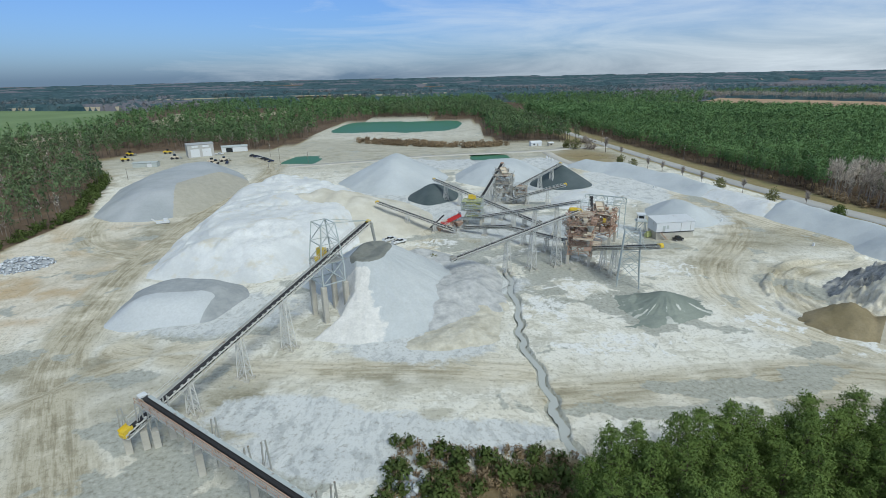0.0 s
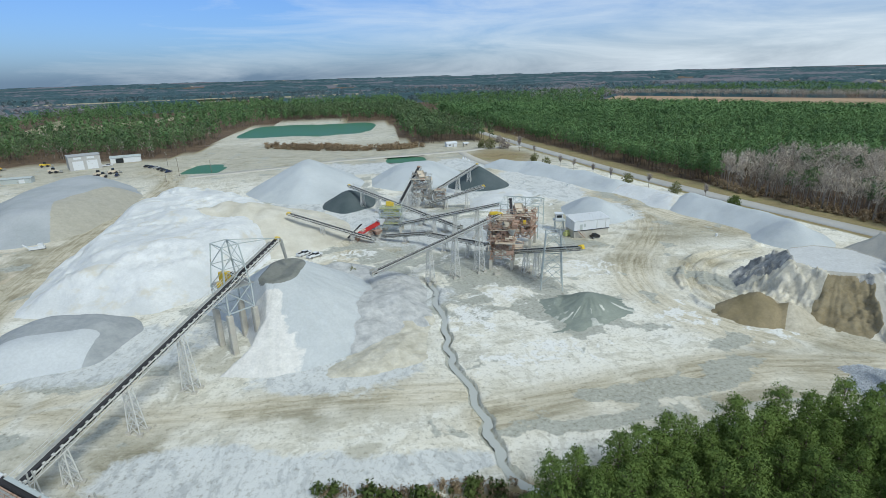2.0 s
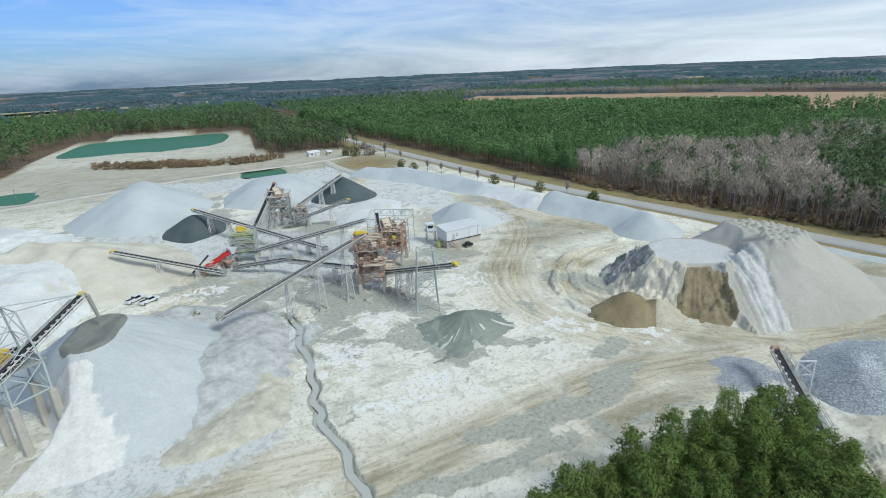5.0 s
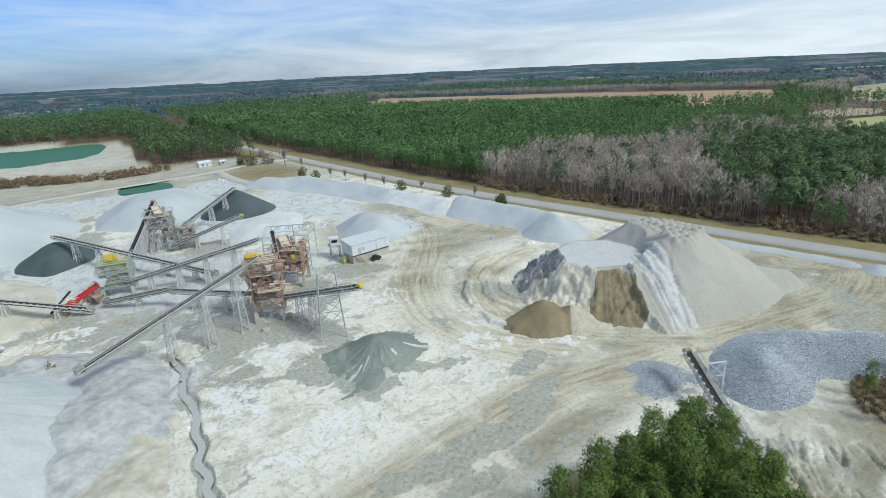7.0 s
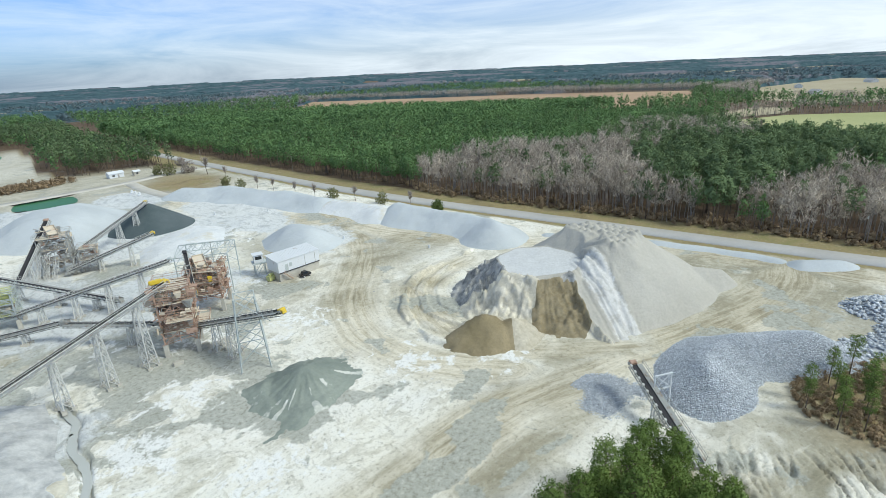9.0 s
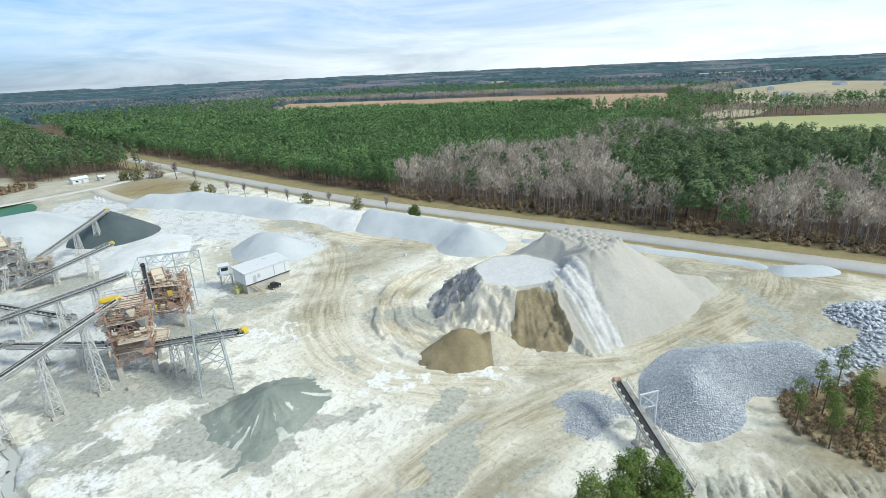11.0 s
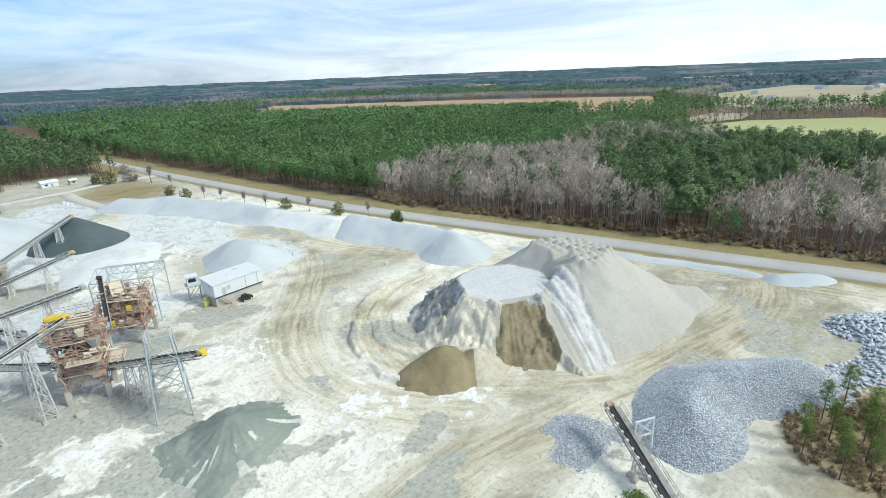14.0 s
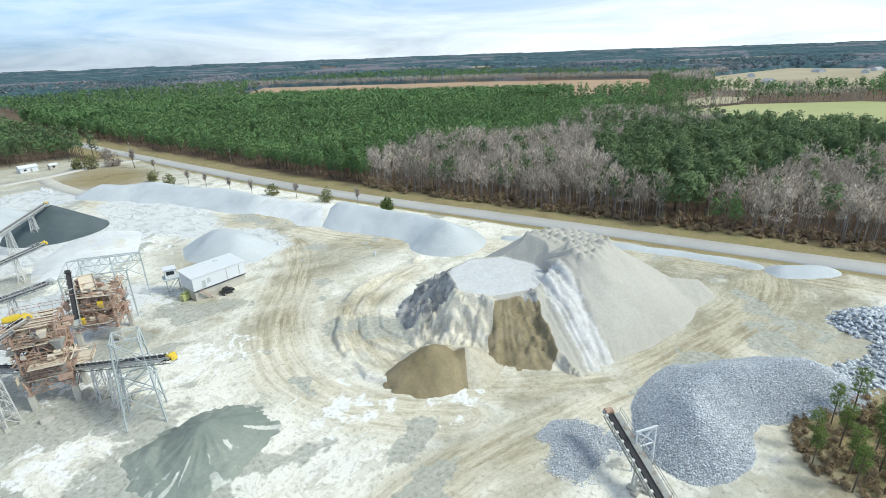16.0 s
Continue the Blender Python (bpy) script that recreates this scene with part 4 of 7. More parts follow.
X, Y = np.meshgrid(np.arange(104, 136, 0.5), np.arange(130, 164, 0.5))
h = 5.3 - 0.62 * np.hypot(X - 117.8, Y - 147.4) + 1.5 * (fbm(X, Y, 6, 5) - 0.5) + 0.8 * (fbm(X, Y, 1.6, 3) - 0.5) + 0.7 * smooth01(fbm(X * 0.7 + Y * 0.7, (Y - X) * 0.25, 3.0, 3), 0.5, 0.56) * smooth01(Y - 146, -1, 3)
h = np.maximum(h, 4.2 - 0.55 * np.hypot(X - 123.5, Y - 144) + 1.0 * (fbm(X, Y, 5, 4) - 0.5))
M_BROWN2 = masked("brown_and_pale_sand", ((0.20, 0.165, 0.09), (0.36, 0.30, 0.19)), [("pale", (0.46, 0.42, 0.33), (0.60, 0.56, 0.46))])
height_thing("brown_sand_mound", "brown sand cone with pale sand dumped behind it", M_BROWN2, X, Y, h, {"pale": np.maximum(smooth01((X - 117) * 0.74 - (Y - 148) * 0.67, 6.6, 7.8), smooth01((X - 117) * 0.67 + (Y - 148) * 0.74, 2.2, 3.6))})

# tall sand mound with its bench and dug face
OUTER = [(136, 125), (146, 122.8), (164, 118.8), (173, 119.5), (183, 122.5), (189, 131), (187, 155), (177, 172), (160, 178), (148, 172), (140, 167), (122, 160), (114, 140), (124, 120)]
BENCH = [(137.5, 162.5), (131.5, 153), (134, 146.5), (142.5, 142), (150, 143.5), (153.5, 150), (152.5, 158), (146, 163)]
CUT = [(144, 172), (140.5, 164.6), (138.2, 162.4), (131.9, 152.2), (134, 145.6), (138, 143.4), (143.3, 142.4), (139, 136.8), (136.1, 131.7), (135.3, 128), (135.8, 123.5), (128, 116), (104, 130), (100, 165), (112, 188), (138, 188)]
U, W = np.meshgrid(np.arange(-50, 50, 0.36), np.arange(-48, 44, 0.36))
X, Y = 148 + 0.9659 * U + 0.2588 * W, 152 - 0.2588 * U + 0.9659 * W
CREST = [(160, 152.5), (164.5, 148.5), (164, 141.5), (157.5, 140.5)]
so = signed(X, Y, OUTER)
flow = fbm(X, Y, 9, 4) - 0.5
dr = np.maximum(seg_dist(X, Y, CREST) - 3.4 + 0.8 * (vnoise(X, Y, 2.6) - 0.5), 0)
sp = np.maximum(so + 1.0 * flow, -2)
h = 15.4 * sp / (np.abs(sp) + dr + 0.01) + 0.35 * flow
# dumped heaps on the crest
cell = np.sin((X * 0.8 + Y * 0.6 + 1.4 * vnoise(X, Y, 4)) * 2.1) * np.sin((X * 0.6 - Y * 0.8 + 1.4 * vnoise(X + 9, Y, 4)) * 1.7)
h = h + (0.75 * smooth01(cell, -0.3, 0.9) + 0.8 * (vnoise(X * 1.1 + 3, Y * 0.8, 2.3) - 0.5)) * np.exp(-(dr / 1.3) ** 2)
db = -signed(X, Y, BENCH)
h = np.maximum(h, 10.6 - 0.66 * np.clip(db - 0.4, 0, 60) + 0.5 * flow)
# spur at the east foot
h = np.maximum(h, 5.8 - 0.8 * seg_dist(X, Y, [(174, 131), (180, 127), (185, 124)]) - 0.22 * np.clip(X - 176, 0, 30) + 1.6 * flow)
# hollow behind the bench
bench = smooth01(-db, -0.6, 0.6)
back = X + 0.35 * (Y - 150) > 150.5
h = np.where(back & (db < 9), np.minimum(h, 10.4 + 1.1 * np.clip(db + 0.3 * (vnoise(X, Y, 2) - 0.5), 0, 50)), h)
h = np.where(db < 0.2, np.minimum(h, 10.45 + 0.2 * flow), h)
ang = np.degrees(np.arctan2(Y - 152, X - 143)) % 360
uf = (X - 122) * 0.49 - (Y - 150) * 0.87
hollow = smooth01(uf + 2.0 * (fbm(X, Y, 3.5, 3) - 0.5), 9.3, 10.6)
steep = np.interp(ang, [0, 100, 180, 222, 238, 256, 360], [0.85, 0.85, 0.95, 0.98, 0.80, 0.62, 0.62])
flute = (vnoise(ang * 0.35, X * 0.02 + Y * 0.02, 1.0) - 0.5) + 0.9 * (vnoise(ang * 0.9, X * 0.03, 1.0) - 0.5)
rub = fbm(X, Y, 4, 5) - 0.5
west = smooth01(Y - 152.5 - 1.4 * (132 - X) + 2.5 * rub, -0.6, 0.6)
run = np.clip(db - 0.3 + (0.9 * flute * (1 - west) * (1 - 0.6 * hollow) + 1.6 * rub + 1.8 * rub * west) * np.clip(db / 5, 0, 1), 0, 60)
face = 10.4 * (1 - (run / (10.4 / steep)) ** np.where(west > 0.5, 0.85, 0.72)) + 1.6 * rub * west
sc = signed(X, Y, CUT) + 0.5 * (vnoise(X, Y, 1.6) - 0.5)
face = np.where(sc > 0, face + 13 * np.clip(1 - sc / 0.9, 0, 1) ** 2 * (Y < 146), 99)
cutk = smooth01(sc, 0.0, 0.5) * smooth01(db, 0.1, 0.6)
h = np.minimum(h, np.maximum(face, -0.6))
# slumped blocks, ledges and clods on the dug face
blocks = fbm(X * 0.8 + 0.6 * Y, Y * 0.5 - X * 0.3, 5.0, 5)
clod = fbm(X + 40, Y, 2.2, 4)
h = h + cutk * np.clip(h / 2.5, 0, 1) * ((1 - 0.55 * hollow) * (1.9 * smooth01(blocks, 0.48, 0.515) - 0.9 + 0.9 * smooth01(clod, 0.52, 0.56)) + hollow * 0.8 * (vnoise(ang * 0.6, db * 0.08, 1.0) - 0.5))
# furrows down the south-west fold
fold = np.exp(-(seg_dist(X, Y, [(148.5, 141.5), (143.5, 132), (140.5, 124)]) / 4.8) ** 4) * (1 - cutk)
fu = 0.9 * X - 0.42 * Y + 0.9 * (fbm(X, Y, 7, 2) - 0.5)
fa = 0.42 * X + 0.9 * Y
rills = 1 - np.abs(2 * vnoise(fu, fa * 0.10, 1.5) - 1)
rills2 = 1 - np.abs(2 * vnoise(fu + 50, fa * 0.16, 0.8) - 1)
h = h + fold * (0.9 * (vnoise(fu, fa * 0.07, 2.6) - 0.5) - 0.8 * smooth01(rills, 0.7, 1.0) - 0.4 * smooth01(rills2, 0.7, 1.0) + 0.3)
h = h + (0.12 + 0.9 * cutk + 0.9 * cutk * west) * (fbm(X, Y, 1.5, 3) - 0.5) * (db > 0.5)
brown = cutk * hollow * smooth01(Y + 0.15 * (X - 130) - 131.2 + 3 * rub, 0, 0.8)
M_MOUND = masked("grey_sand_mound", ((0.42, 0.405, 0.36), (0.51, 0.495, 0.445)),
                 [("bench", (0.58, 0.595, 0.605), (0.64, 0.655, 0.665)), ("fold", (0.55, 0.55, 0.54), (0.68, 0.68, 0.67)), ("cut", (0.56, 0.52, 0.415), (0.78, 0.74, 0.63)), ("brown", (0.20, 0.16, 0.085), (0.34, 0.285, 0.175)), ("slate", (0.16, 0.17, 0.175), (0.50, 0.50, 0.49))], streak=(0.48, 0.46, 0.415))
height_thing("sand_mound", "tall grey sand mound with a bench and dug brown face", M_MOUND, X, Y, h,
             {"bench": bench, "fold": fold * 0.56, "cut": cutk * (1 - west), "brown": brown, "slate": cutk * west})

ridge("roadside_stone_stockpile", "long low light grey stone berm along the road", M_GREY, [(112, 368), (126, 352), (138, 328), (146, 305), (150, 288)], 5.6, 0.42, seed=1)
ridge("roadside_stone_stockpile", "low white stone berm along the road", M_WHITE, [(153, 280), (159, 262), (160, 252)], 4.6, 0.42, seed=2)
ridge("roadside_stone_stockpile", "grey stone berm with a steep front beside the road", M_GREY, [(164, 246), (169, 230), (173, 213), (174, 202), (171, 196)], 6.6, 0.55, seed=3)
ridge("gravel_windrow", "low pale gravel windrow beside the road", M_GREY, [(186, 184), (200, 158), (208, 136), (212, 118)], 0.9, 0.5, seed=4)
ridge("gravel_windrow", "small grey gravel windrow near the entrance", M_GREY, [(212, 112), (219, 104)], 1.8, 0.45, seed=5)


# broken rock
def boulder_template(seed):
    bm = bmesh.new()
    bmesh.ops.create_cone(bm, cap_ends=False, segments=4, radius1=0.5, radius2=0.0, depth=0.5, matrix=Matrix.Translation((0, 0, 0.25)))
    low = bm.verts.new((0, 0, -0.4))
    ring = [v for v in bm.verts if abs(v.co.z) < 0.01]
    ring.sort(key=lambda v: math.atan2(v.co.y, v.co.x))
    for i in range(4):
        bm.faces.new((ring[(i + 1) % 4], ring[i], low))
    bm.verts.index_update()
    rg_ = np.random.default_rng(seed)
    for v in bm.verts:
        v.co = v.co * rg_.uniform(0.75, 1.2) + Vector(rg_.uniform(-0.18, 0.18, 3))
    for ax, k in ((0, rg_.uniform(0.7, 1.3)), (1, rg_.uniform(0.7, 1.3)), (2, rg_.uniform(0.55, 0.9))):
        for v in bm.verts:
            v.co[ax] *= k
    V = np.array([v.co[:] for v in bm.verts])
    F = np.array([[v.index for v in f.verts] for f in bm.faces])
    bm.free()
    return V, F


BOULDERS = [boulder_template(s) for s in range(8)]
M_STONES, nt, b = material("broken_blue-grey_stone", 0.85)
_c = mix_node(nt, nt.nodes.new("ShaderNodeNewGeometry").outputs["Random Per Island"], (0.25, 0.285, 0.33), (0.80, 0.835, 0.88))
_c = mix_node(nt, mix_node(nt, 0.5, noise_node(nt, 0.12, 5), (0.0, 0.0, 0.0)), _c, (0.46, 0.50, 0.55))
nt.links.new(_c, b.inputs["Base Color"])


def rock_pile(name, label, line, high, slope, flat, stone, count, part_name, seed):
    """A heap of broken stone: a core, and the stones on its surface."""
    r = high / slope + 3
    X, Y = np.meshgrid(np.arange(min(p[0] for p in line) - r, max(p[0] for p in line) + r, 0.8), np.arange(min(p[1] for p in line) - r, max(p[1] for p in line) + r, 0.8))

    def field(x, y):
        d = np.maximum(seg_dist(x, y, line) - flat, 0)
        return np.minimum(high - slope * (np.sqrt(d * d + 1) - 1), high) + 1.5 * (fbm(x + seed, y, 8, 3) - 0.5)

    ob = height_thing(name, label, M_ROCK, X, Y, field(X, Y) - stone * 0.3)
    rg_ = np.random.default_rng(seed)
    x, y = rg_.uniform(X.min(), X.max(), count * 3), rg_.uniform(Y.min(), Y.max(), count * 3)
    z = field(x, y)
    k = np.where(z > -0.40 + 0.1 * rg_.random(len(z)))[0][:count]
    z = np.maximum(z, -0.4) + np.minimum(ground_height(x, y), 0.3) * np.clip(1 - z / 3, 0, 1)
    xy = np.stack([x[k], y[k]], -1) - np.array(ob.location[:2])
    tv = [(v * stone, f) for v, f in BOULDERS]
    if part_name == "boulders":
        near = [mesh_np("boulder", v, f, M_STONES) for v, f in tv]
        for i in range(300):
            q = new("boulder", near[i % 8])
            q.parent = ob
            q.matrix_basis = pose(xy[i, 0], xy[i, 1], z[k[i]], 0, 0, float(rg_.uniform(0, 360))) @ Matrix.Scale(float(rg_.uniform(0.6, 1.5)), 4)
        xy, k, part_name = xy[300:], k[300:], "loose_stone"
    V, F = scatter(tv, xy, rg_, 0.55, 1.5, z=z[k])
    st = new(part_name, mesh_np(part_name, V, F, M_STONES))
    st.parent = ob
    tagged(st, kind="stuff")
    return ob


# ---- trees ----
def tri_tufts(centres, axis_line, size, per, rng, flat=0.7, leaf=1.0):
    """Small needle-bunch triangles round each centre, facing outwards and up."""
    n = len(centres)
    off = rng.normal(0, 1, (n * per, 3)) * np.array([1, 1, 0.8])
    big = np.repeat(size, per)[:, None]
    c = np.repeat(centres, per, 0) + off * big * 0.42
    out = off / (np.linalg.norm(off, axis=1, keepdims=True) + 1e-9) + 0.6 * np.repeat(centres * np.array([1, 1, 0]) / (np.linalg.norm(centres[:, :2], axis=1)[:, None] + 0.3), per, 0) + np.array([0, 0, 0.45])
    nrm = out * flat + rng.normal(0, 0.45, (n * per, 3))
    nrm /= np.linalg.norm(nrm, axis=1, keepdims=True) + 1e-9
    s = big * leaf * rng.uniform(0.5, 1.1, (n * per, 1))
    b = np.cross(nrm, rng.normal(0, 1, (n * per, 3)))
    b /= np.linalg.norm(b, axis=1, keepdims=True) + 1e-9
    a = np.cross(b, nrm)
    V = np.stack([c + a * s * 0.7, c - a * s * 0.4 + b * s * 0.34, c - a * s * 0.4 - b * s * 0.34], 1).reshape(-1, 3)
    return V, np.arange(len(V)).reshape(-1, 3)


def frustum(a, b, r0, r1, n=5):
    a, b = np.array(a, float), np.array(b, float)
    d = (b - a) / (np.linalg.norm(b - a) + 1e-9)
    u = np.cross(d, [0.3, 0.9, 0.1] if abs(d[2]) > 0.7 else [0, 0, 1])
    u /= np.linalg.norm(u)
    v = np.cross(d, u)
    th = np.arange(n) * 2 * math.pi / n
    ring = np.cos(th)[:, None] * u + np.sin(th)[:, None] * v
    V = np.vstack([a + ring * r0, b + ring * r1])
    F = []
    for i in range(n):
        j = (i + 1) % n
        F += [(i, j, n + j), (i, n + j, n + i)]
    return V, np.array(F)


def join(parts):
    V, F, o = [], [], 0
    for v, f in parts:
        V.append(v)
        F.append(f + o)
        o += len(v)
    return np.vstack(V), np.vstack(F)


def pine_template(seed, h=15.0, tufts=120, per=7, size=0.95, crown=0.5, spread=2.6, leaf=1.0, sides=5):
    rng = np.random.default_rng(seed)
    trunk = [frustum((0, 0, -0.5), (0.2, 0.1, h * 0.93), 0.2, 0.05, sides)]
    cs = []
    whorls = max(5, tufts // 9)
    for i in range(whorls):
        f = (i + rng.uniform(0, 0.8)) / whorls
        z = h * (1 - crown + crown * f)
        rad = spread * (0.25 + 0.8 * math.sin(min(1, (1 - f) * 0.95 + 0.03) ** 0.8 * math.pi * 0.82)) * rng.uniform(0.6, 1.1)
        k = max(3, int(tufts / whorls))
        a0 = rng.uniform(0, 6.28)
        for j in range(k):
            a = a0 + j * 6.283 / k + rng.uniform(-0.4, 0.4)
            rr = rad * rng.uniform(0.45, 1.0)
            cs.append((math.cos(a) * rr, math.sin(a) * rr, z + rng.uniform(-0.3, 0.5) + rr * 0.12))
            if rng.random() < 0.35 and tufts > 60:
                trunk.append(frustum((0.1 * f, 0.05, z - 0.2), cs[-1], 0.05, 0.015, 3))
    cs.append((0.2, 0.1, h))
    cs = np.array(cs)
    crown_mesh = tri_tufts(cs, None, rng.uniform(0.75, 1.3, len(cs)) * size, per, rng, 0.7, leaf)
    return join(trunk), crown_mesh


def bare_template(seed, h=15.0, limbs=12, twigs=5):
    rng = np.random.default_rng(seed)
    out = [frustum((0, 0, -0.5), (rng.uniform(-.4, .4), rng.uniform(-.4, .4), h * 0.75), 0.16, 0.06, 4)]
    tw = []
    for i in range(limbs):
        z = h * rng.uniform(0.4, 0.8)
        a = rng.uniform(0, 6.28)
        e = np.array([math.cos(a) * h * 0.13 * rng.uniform(0.5, 1.2), math.sin(a) * h * 0.13 * rng.uniform(0.5, 1.2), z + h * rng.uniform(0.1, 0.24)])
        s = np.array([0, 0, z])
        out.append((np.array([s + [0.06, 0, 0], s - [0.06, 0, 0], e]), np.array([[0, 1, 2]])))
        for j in range(twigs):
            p = s + (e - s) * rng.uniform(0.3, 1)
            q = p + np.array([rng.normal(0, 0.7), rng.normal(0, 0.7), rng.uniform(0.4, 1.7)])
            side = np.cross(q - p, rng.normal(0, 1, 3))
            side = side / (np.linalg.norm(side) + 1e-9) * 0.11
            tw.append((np.array([p - side, p + side, q]), np.array([[0, 1, 2]])))
    return join(out), join(tw)


def scatter(templates, xy, rng, lo=0.75, hi=1.15, z=None):
    """Many copies of the templates joined in arrays."""
    V, F, o = [], [], 0
    pick = rng.integers(0, len(templates), len(xy))
    zz = ground_height(xy[:, 0], xy[:, 1]) if z is None else z
    for k, (tv, tf) in enumerate(templates):
        sel = np.where(pick == k)[0]
        if not len(sel):
            continue
        a = rng.uniform(0, 6.28, len(sel))
        s = rng.uniform(lo, hi, len(sel))
        sw = s * rng.uniform(0.85, 1.15, len(sel))
        c, sn = np.cos(a)[:, None], np.sin(a)[:, None]
        X = (tv[None, :, 0] * c - tv[None, :, 1] * sn) * sw[:, None] + xy[sel, 0][:, None]
        Y = (tv[None, :, 0] * sn + tv[None, :, 1] * c) * sw[:, None] + xy[sel, 1][:, None]
        Zt = tv[None, :, 2] * s[:, None] + zz[sel][:, None]
        V.append(np.stack([X, Y, Zt], -1).reshape(-1, 3))
        F.append((tf[None] + (np.arange(len(sel)) * len(tv))[:, None, None] + o).reshape(-1, 3))
        o += len(sel) * len(tv)
    return np.vstack(V), np.vstack(F)


def scatter_normals(normals, count, rng):
    """The normals that go with scatter(), turned by the same angles."""
    out = []
    pick = rng.integers(0, len(normals), count)
    for k, n in enumerate(normals):
        c = (pick == k).sum()
        if not c:
            continue
        a = rng.uniform(0, 6.28, c)
        rng.random(c), rng.random(c)
        cs, sn = np.cos(a)[:, None], np.sin(a)[:, None]
        out.append(np.stack([n[None, :, 0] * cs - n[None, :, 1] * sn, n[None, :, 0] * sn + n[None, :, 1] * cs, np.repeat(n[None, :, 2], c, 0)], -1).reshape(-1, 3))
    return np.vstack(out)


rock_pile("broken_rock_stockpile", "wide low stockpile of blue-grey broken rock", [(132, 104), (138, 107), (146, 107), (153, 102), (160, 96)], 4.8, 0.58, 0.0, 0.28, 36000, "loose_stone", 21)
rock_pile("riprap_stockpile", "stockpile of large blue-grey riprap boulders", [(192, 91), (201, 84)], 2.8, 0.5, 0.5, 1.0, 900, "boulders", 22)
rock_pile("rock_spill", "thin spill of blue-grey crushed rock on the yard", [(118, 117), (122, 114)], 0.35, 0.1, 1.5, 0.24, 4500, "loose_stone", 23)
rock_pile("rock_windrow", "low windrow of broken rock", [(164, 92), (176, 86), (184, 84)], 1.3, 0.4, 0.5, 0.8, 600, "loose_stone", 24)
rock_pile("rubble_mound", "grey rubble mound on the clay", [(-121, 196), (-117, 198)], 2.4, 0.5, 0.5, 1.0, 350, "loose_stone", 25)
rock_pile("rubble_mound", "grey rubble mound beside the haul road", [(-84, 118), (-80, 122)], 2.4, 0.5, 0.5, 1.0, 300, "loose_stone", 26)
rock_pile("rubble_bank", "pale rubble bank below the scrub", [(18, 98), (20, 92), (22, 86)], 1.6, 0.5, 0.5, 0.9, 260, "loose_stone", 27)


def wood(name, label, templates, xy, mats, rng, lo=0.75, hi=1.15):
    """A wood too dense to count: one joined mesh of trunks and one of crowns."""
    st = rng.bit_generator.state
    V1, F1 = scatter([t[0] for t in templates], xy, rng, lo, hi)
    rng.bit_generator.state = st
    V2, F2 = scatter([t[1] for t in templates], xy, rng, lo, hi)
    rng.bit_generator.state = st
    pick = rng.integers(0, len(templates), len(xy))
    rng.random(len(xy) * 3)
    shade = np.concatenate([np.repeat(rng.random((pick == k).sum()), len(t[1][0])) for k, t in enumerate(templates)])
    rng.bit_generator.state = st
    N2 = scatter_normals([crown_normals(t[1][0], t[1][0][:, 2].mean()) for t in templates], len(xy), rng)
    me = soft_normals(mesh_np(name, V2, F2, mats[1]), N2)
    a = me.attributes.new("tone", "FLOAT", "POINT")
    a.data.foreach_set("value", shade.astype(np.float32))
    ob = new(name, me)
    tagged(ob, label, "woodland", kind="stuff")
    tr = new("trunks", mesh_np("trunks", V1, F1, mats[0]))
    tr.parent = ob
    tagged(tr, kind="stuff")
    return ob


def scatter_points(rng, n, box, keep):
    x, y = rng.uniform(box[0], box[2], n), rng.uniform(box[1], box[3], n)
    k = keep(x, y)
    return np.stack([x[k], y[k]], -1)


def road_x(y):
    return np.interp(y, [p[1] for p in ROAD[::-1]], [p[0] for p in ROAD[::-1]])


rng = np.random.default_rng(11)
pine_near = [pine_template(s, 14.2, 165, 26, 0.66, 0.62, 2.5, 0.46) for s in range(6)]
pine_mid = [pine_template(20 + s, 14, 27, 3, 1.2, 0.58, 2.1, 0.95, 3) for s in range(6)]
pine_fine = [pine_template(120 + s, 14, 44, 4, 1.05, 0.60, 2.1, 0.85, 4) for s in range(6)]
pine_old = [pine_template(30 + s, 16.5, 42, 5, 1.5, 0.46, 3.0, 0.75) for s in range(6)]
pine_low = [pine_template(40 + s, 13, 16, 2, 2.0, 0.6, 2.4, 1.0, 3) for s in range(5)]
bare_mid = [bare_template(60 + s, 16.0, 13, 8) for s in range(6)]
bare_low = [bare_template(70 + s, 14.0, 7, 4) for s in range(4)]
far_clump = [pine_template(80 + s, 12, 7, 3, 3.6, 0.75, 4.5, 1.0, 3) for s in range(5)]
BARE = [[(196, 276), (250, 300), (305, 292), (338, 262), (322, 226), (262, 196), (240, 158), (206, 150)], [(236, 142), (262, 132), (300, 138), (330, 120), (420, 70), (420, 30), (240, 30)]]
MIXED = [(318, 250), (400, 290), (440, 290), (446, 222), (432, 196), (400, 196), (340, 214)]
OLD = [(214, 172), (262, 200), (330, 236), (400, 198), (424, 184), (428, 120), (430, 60), (420, 60), (330, 124), (300, 140), (262, 134), (228, 142)]
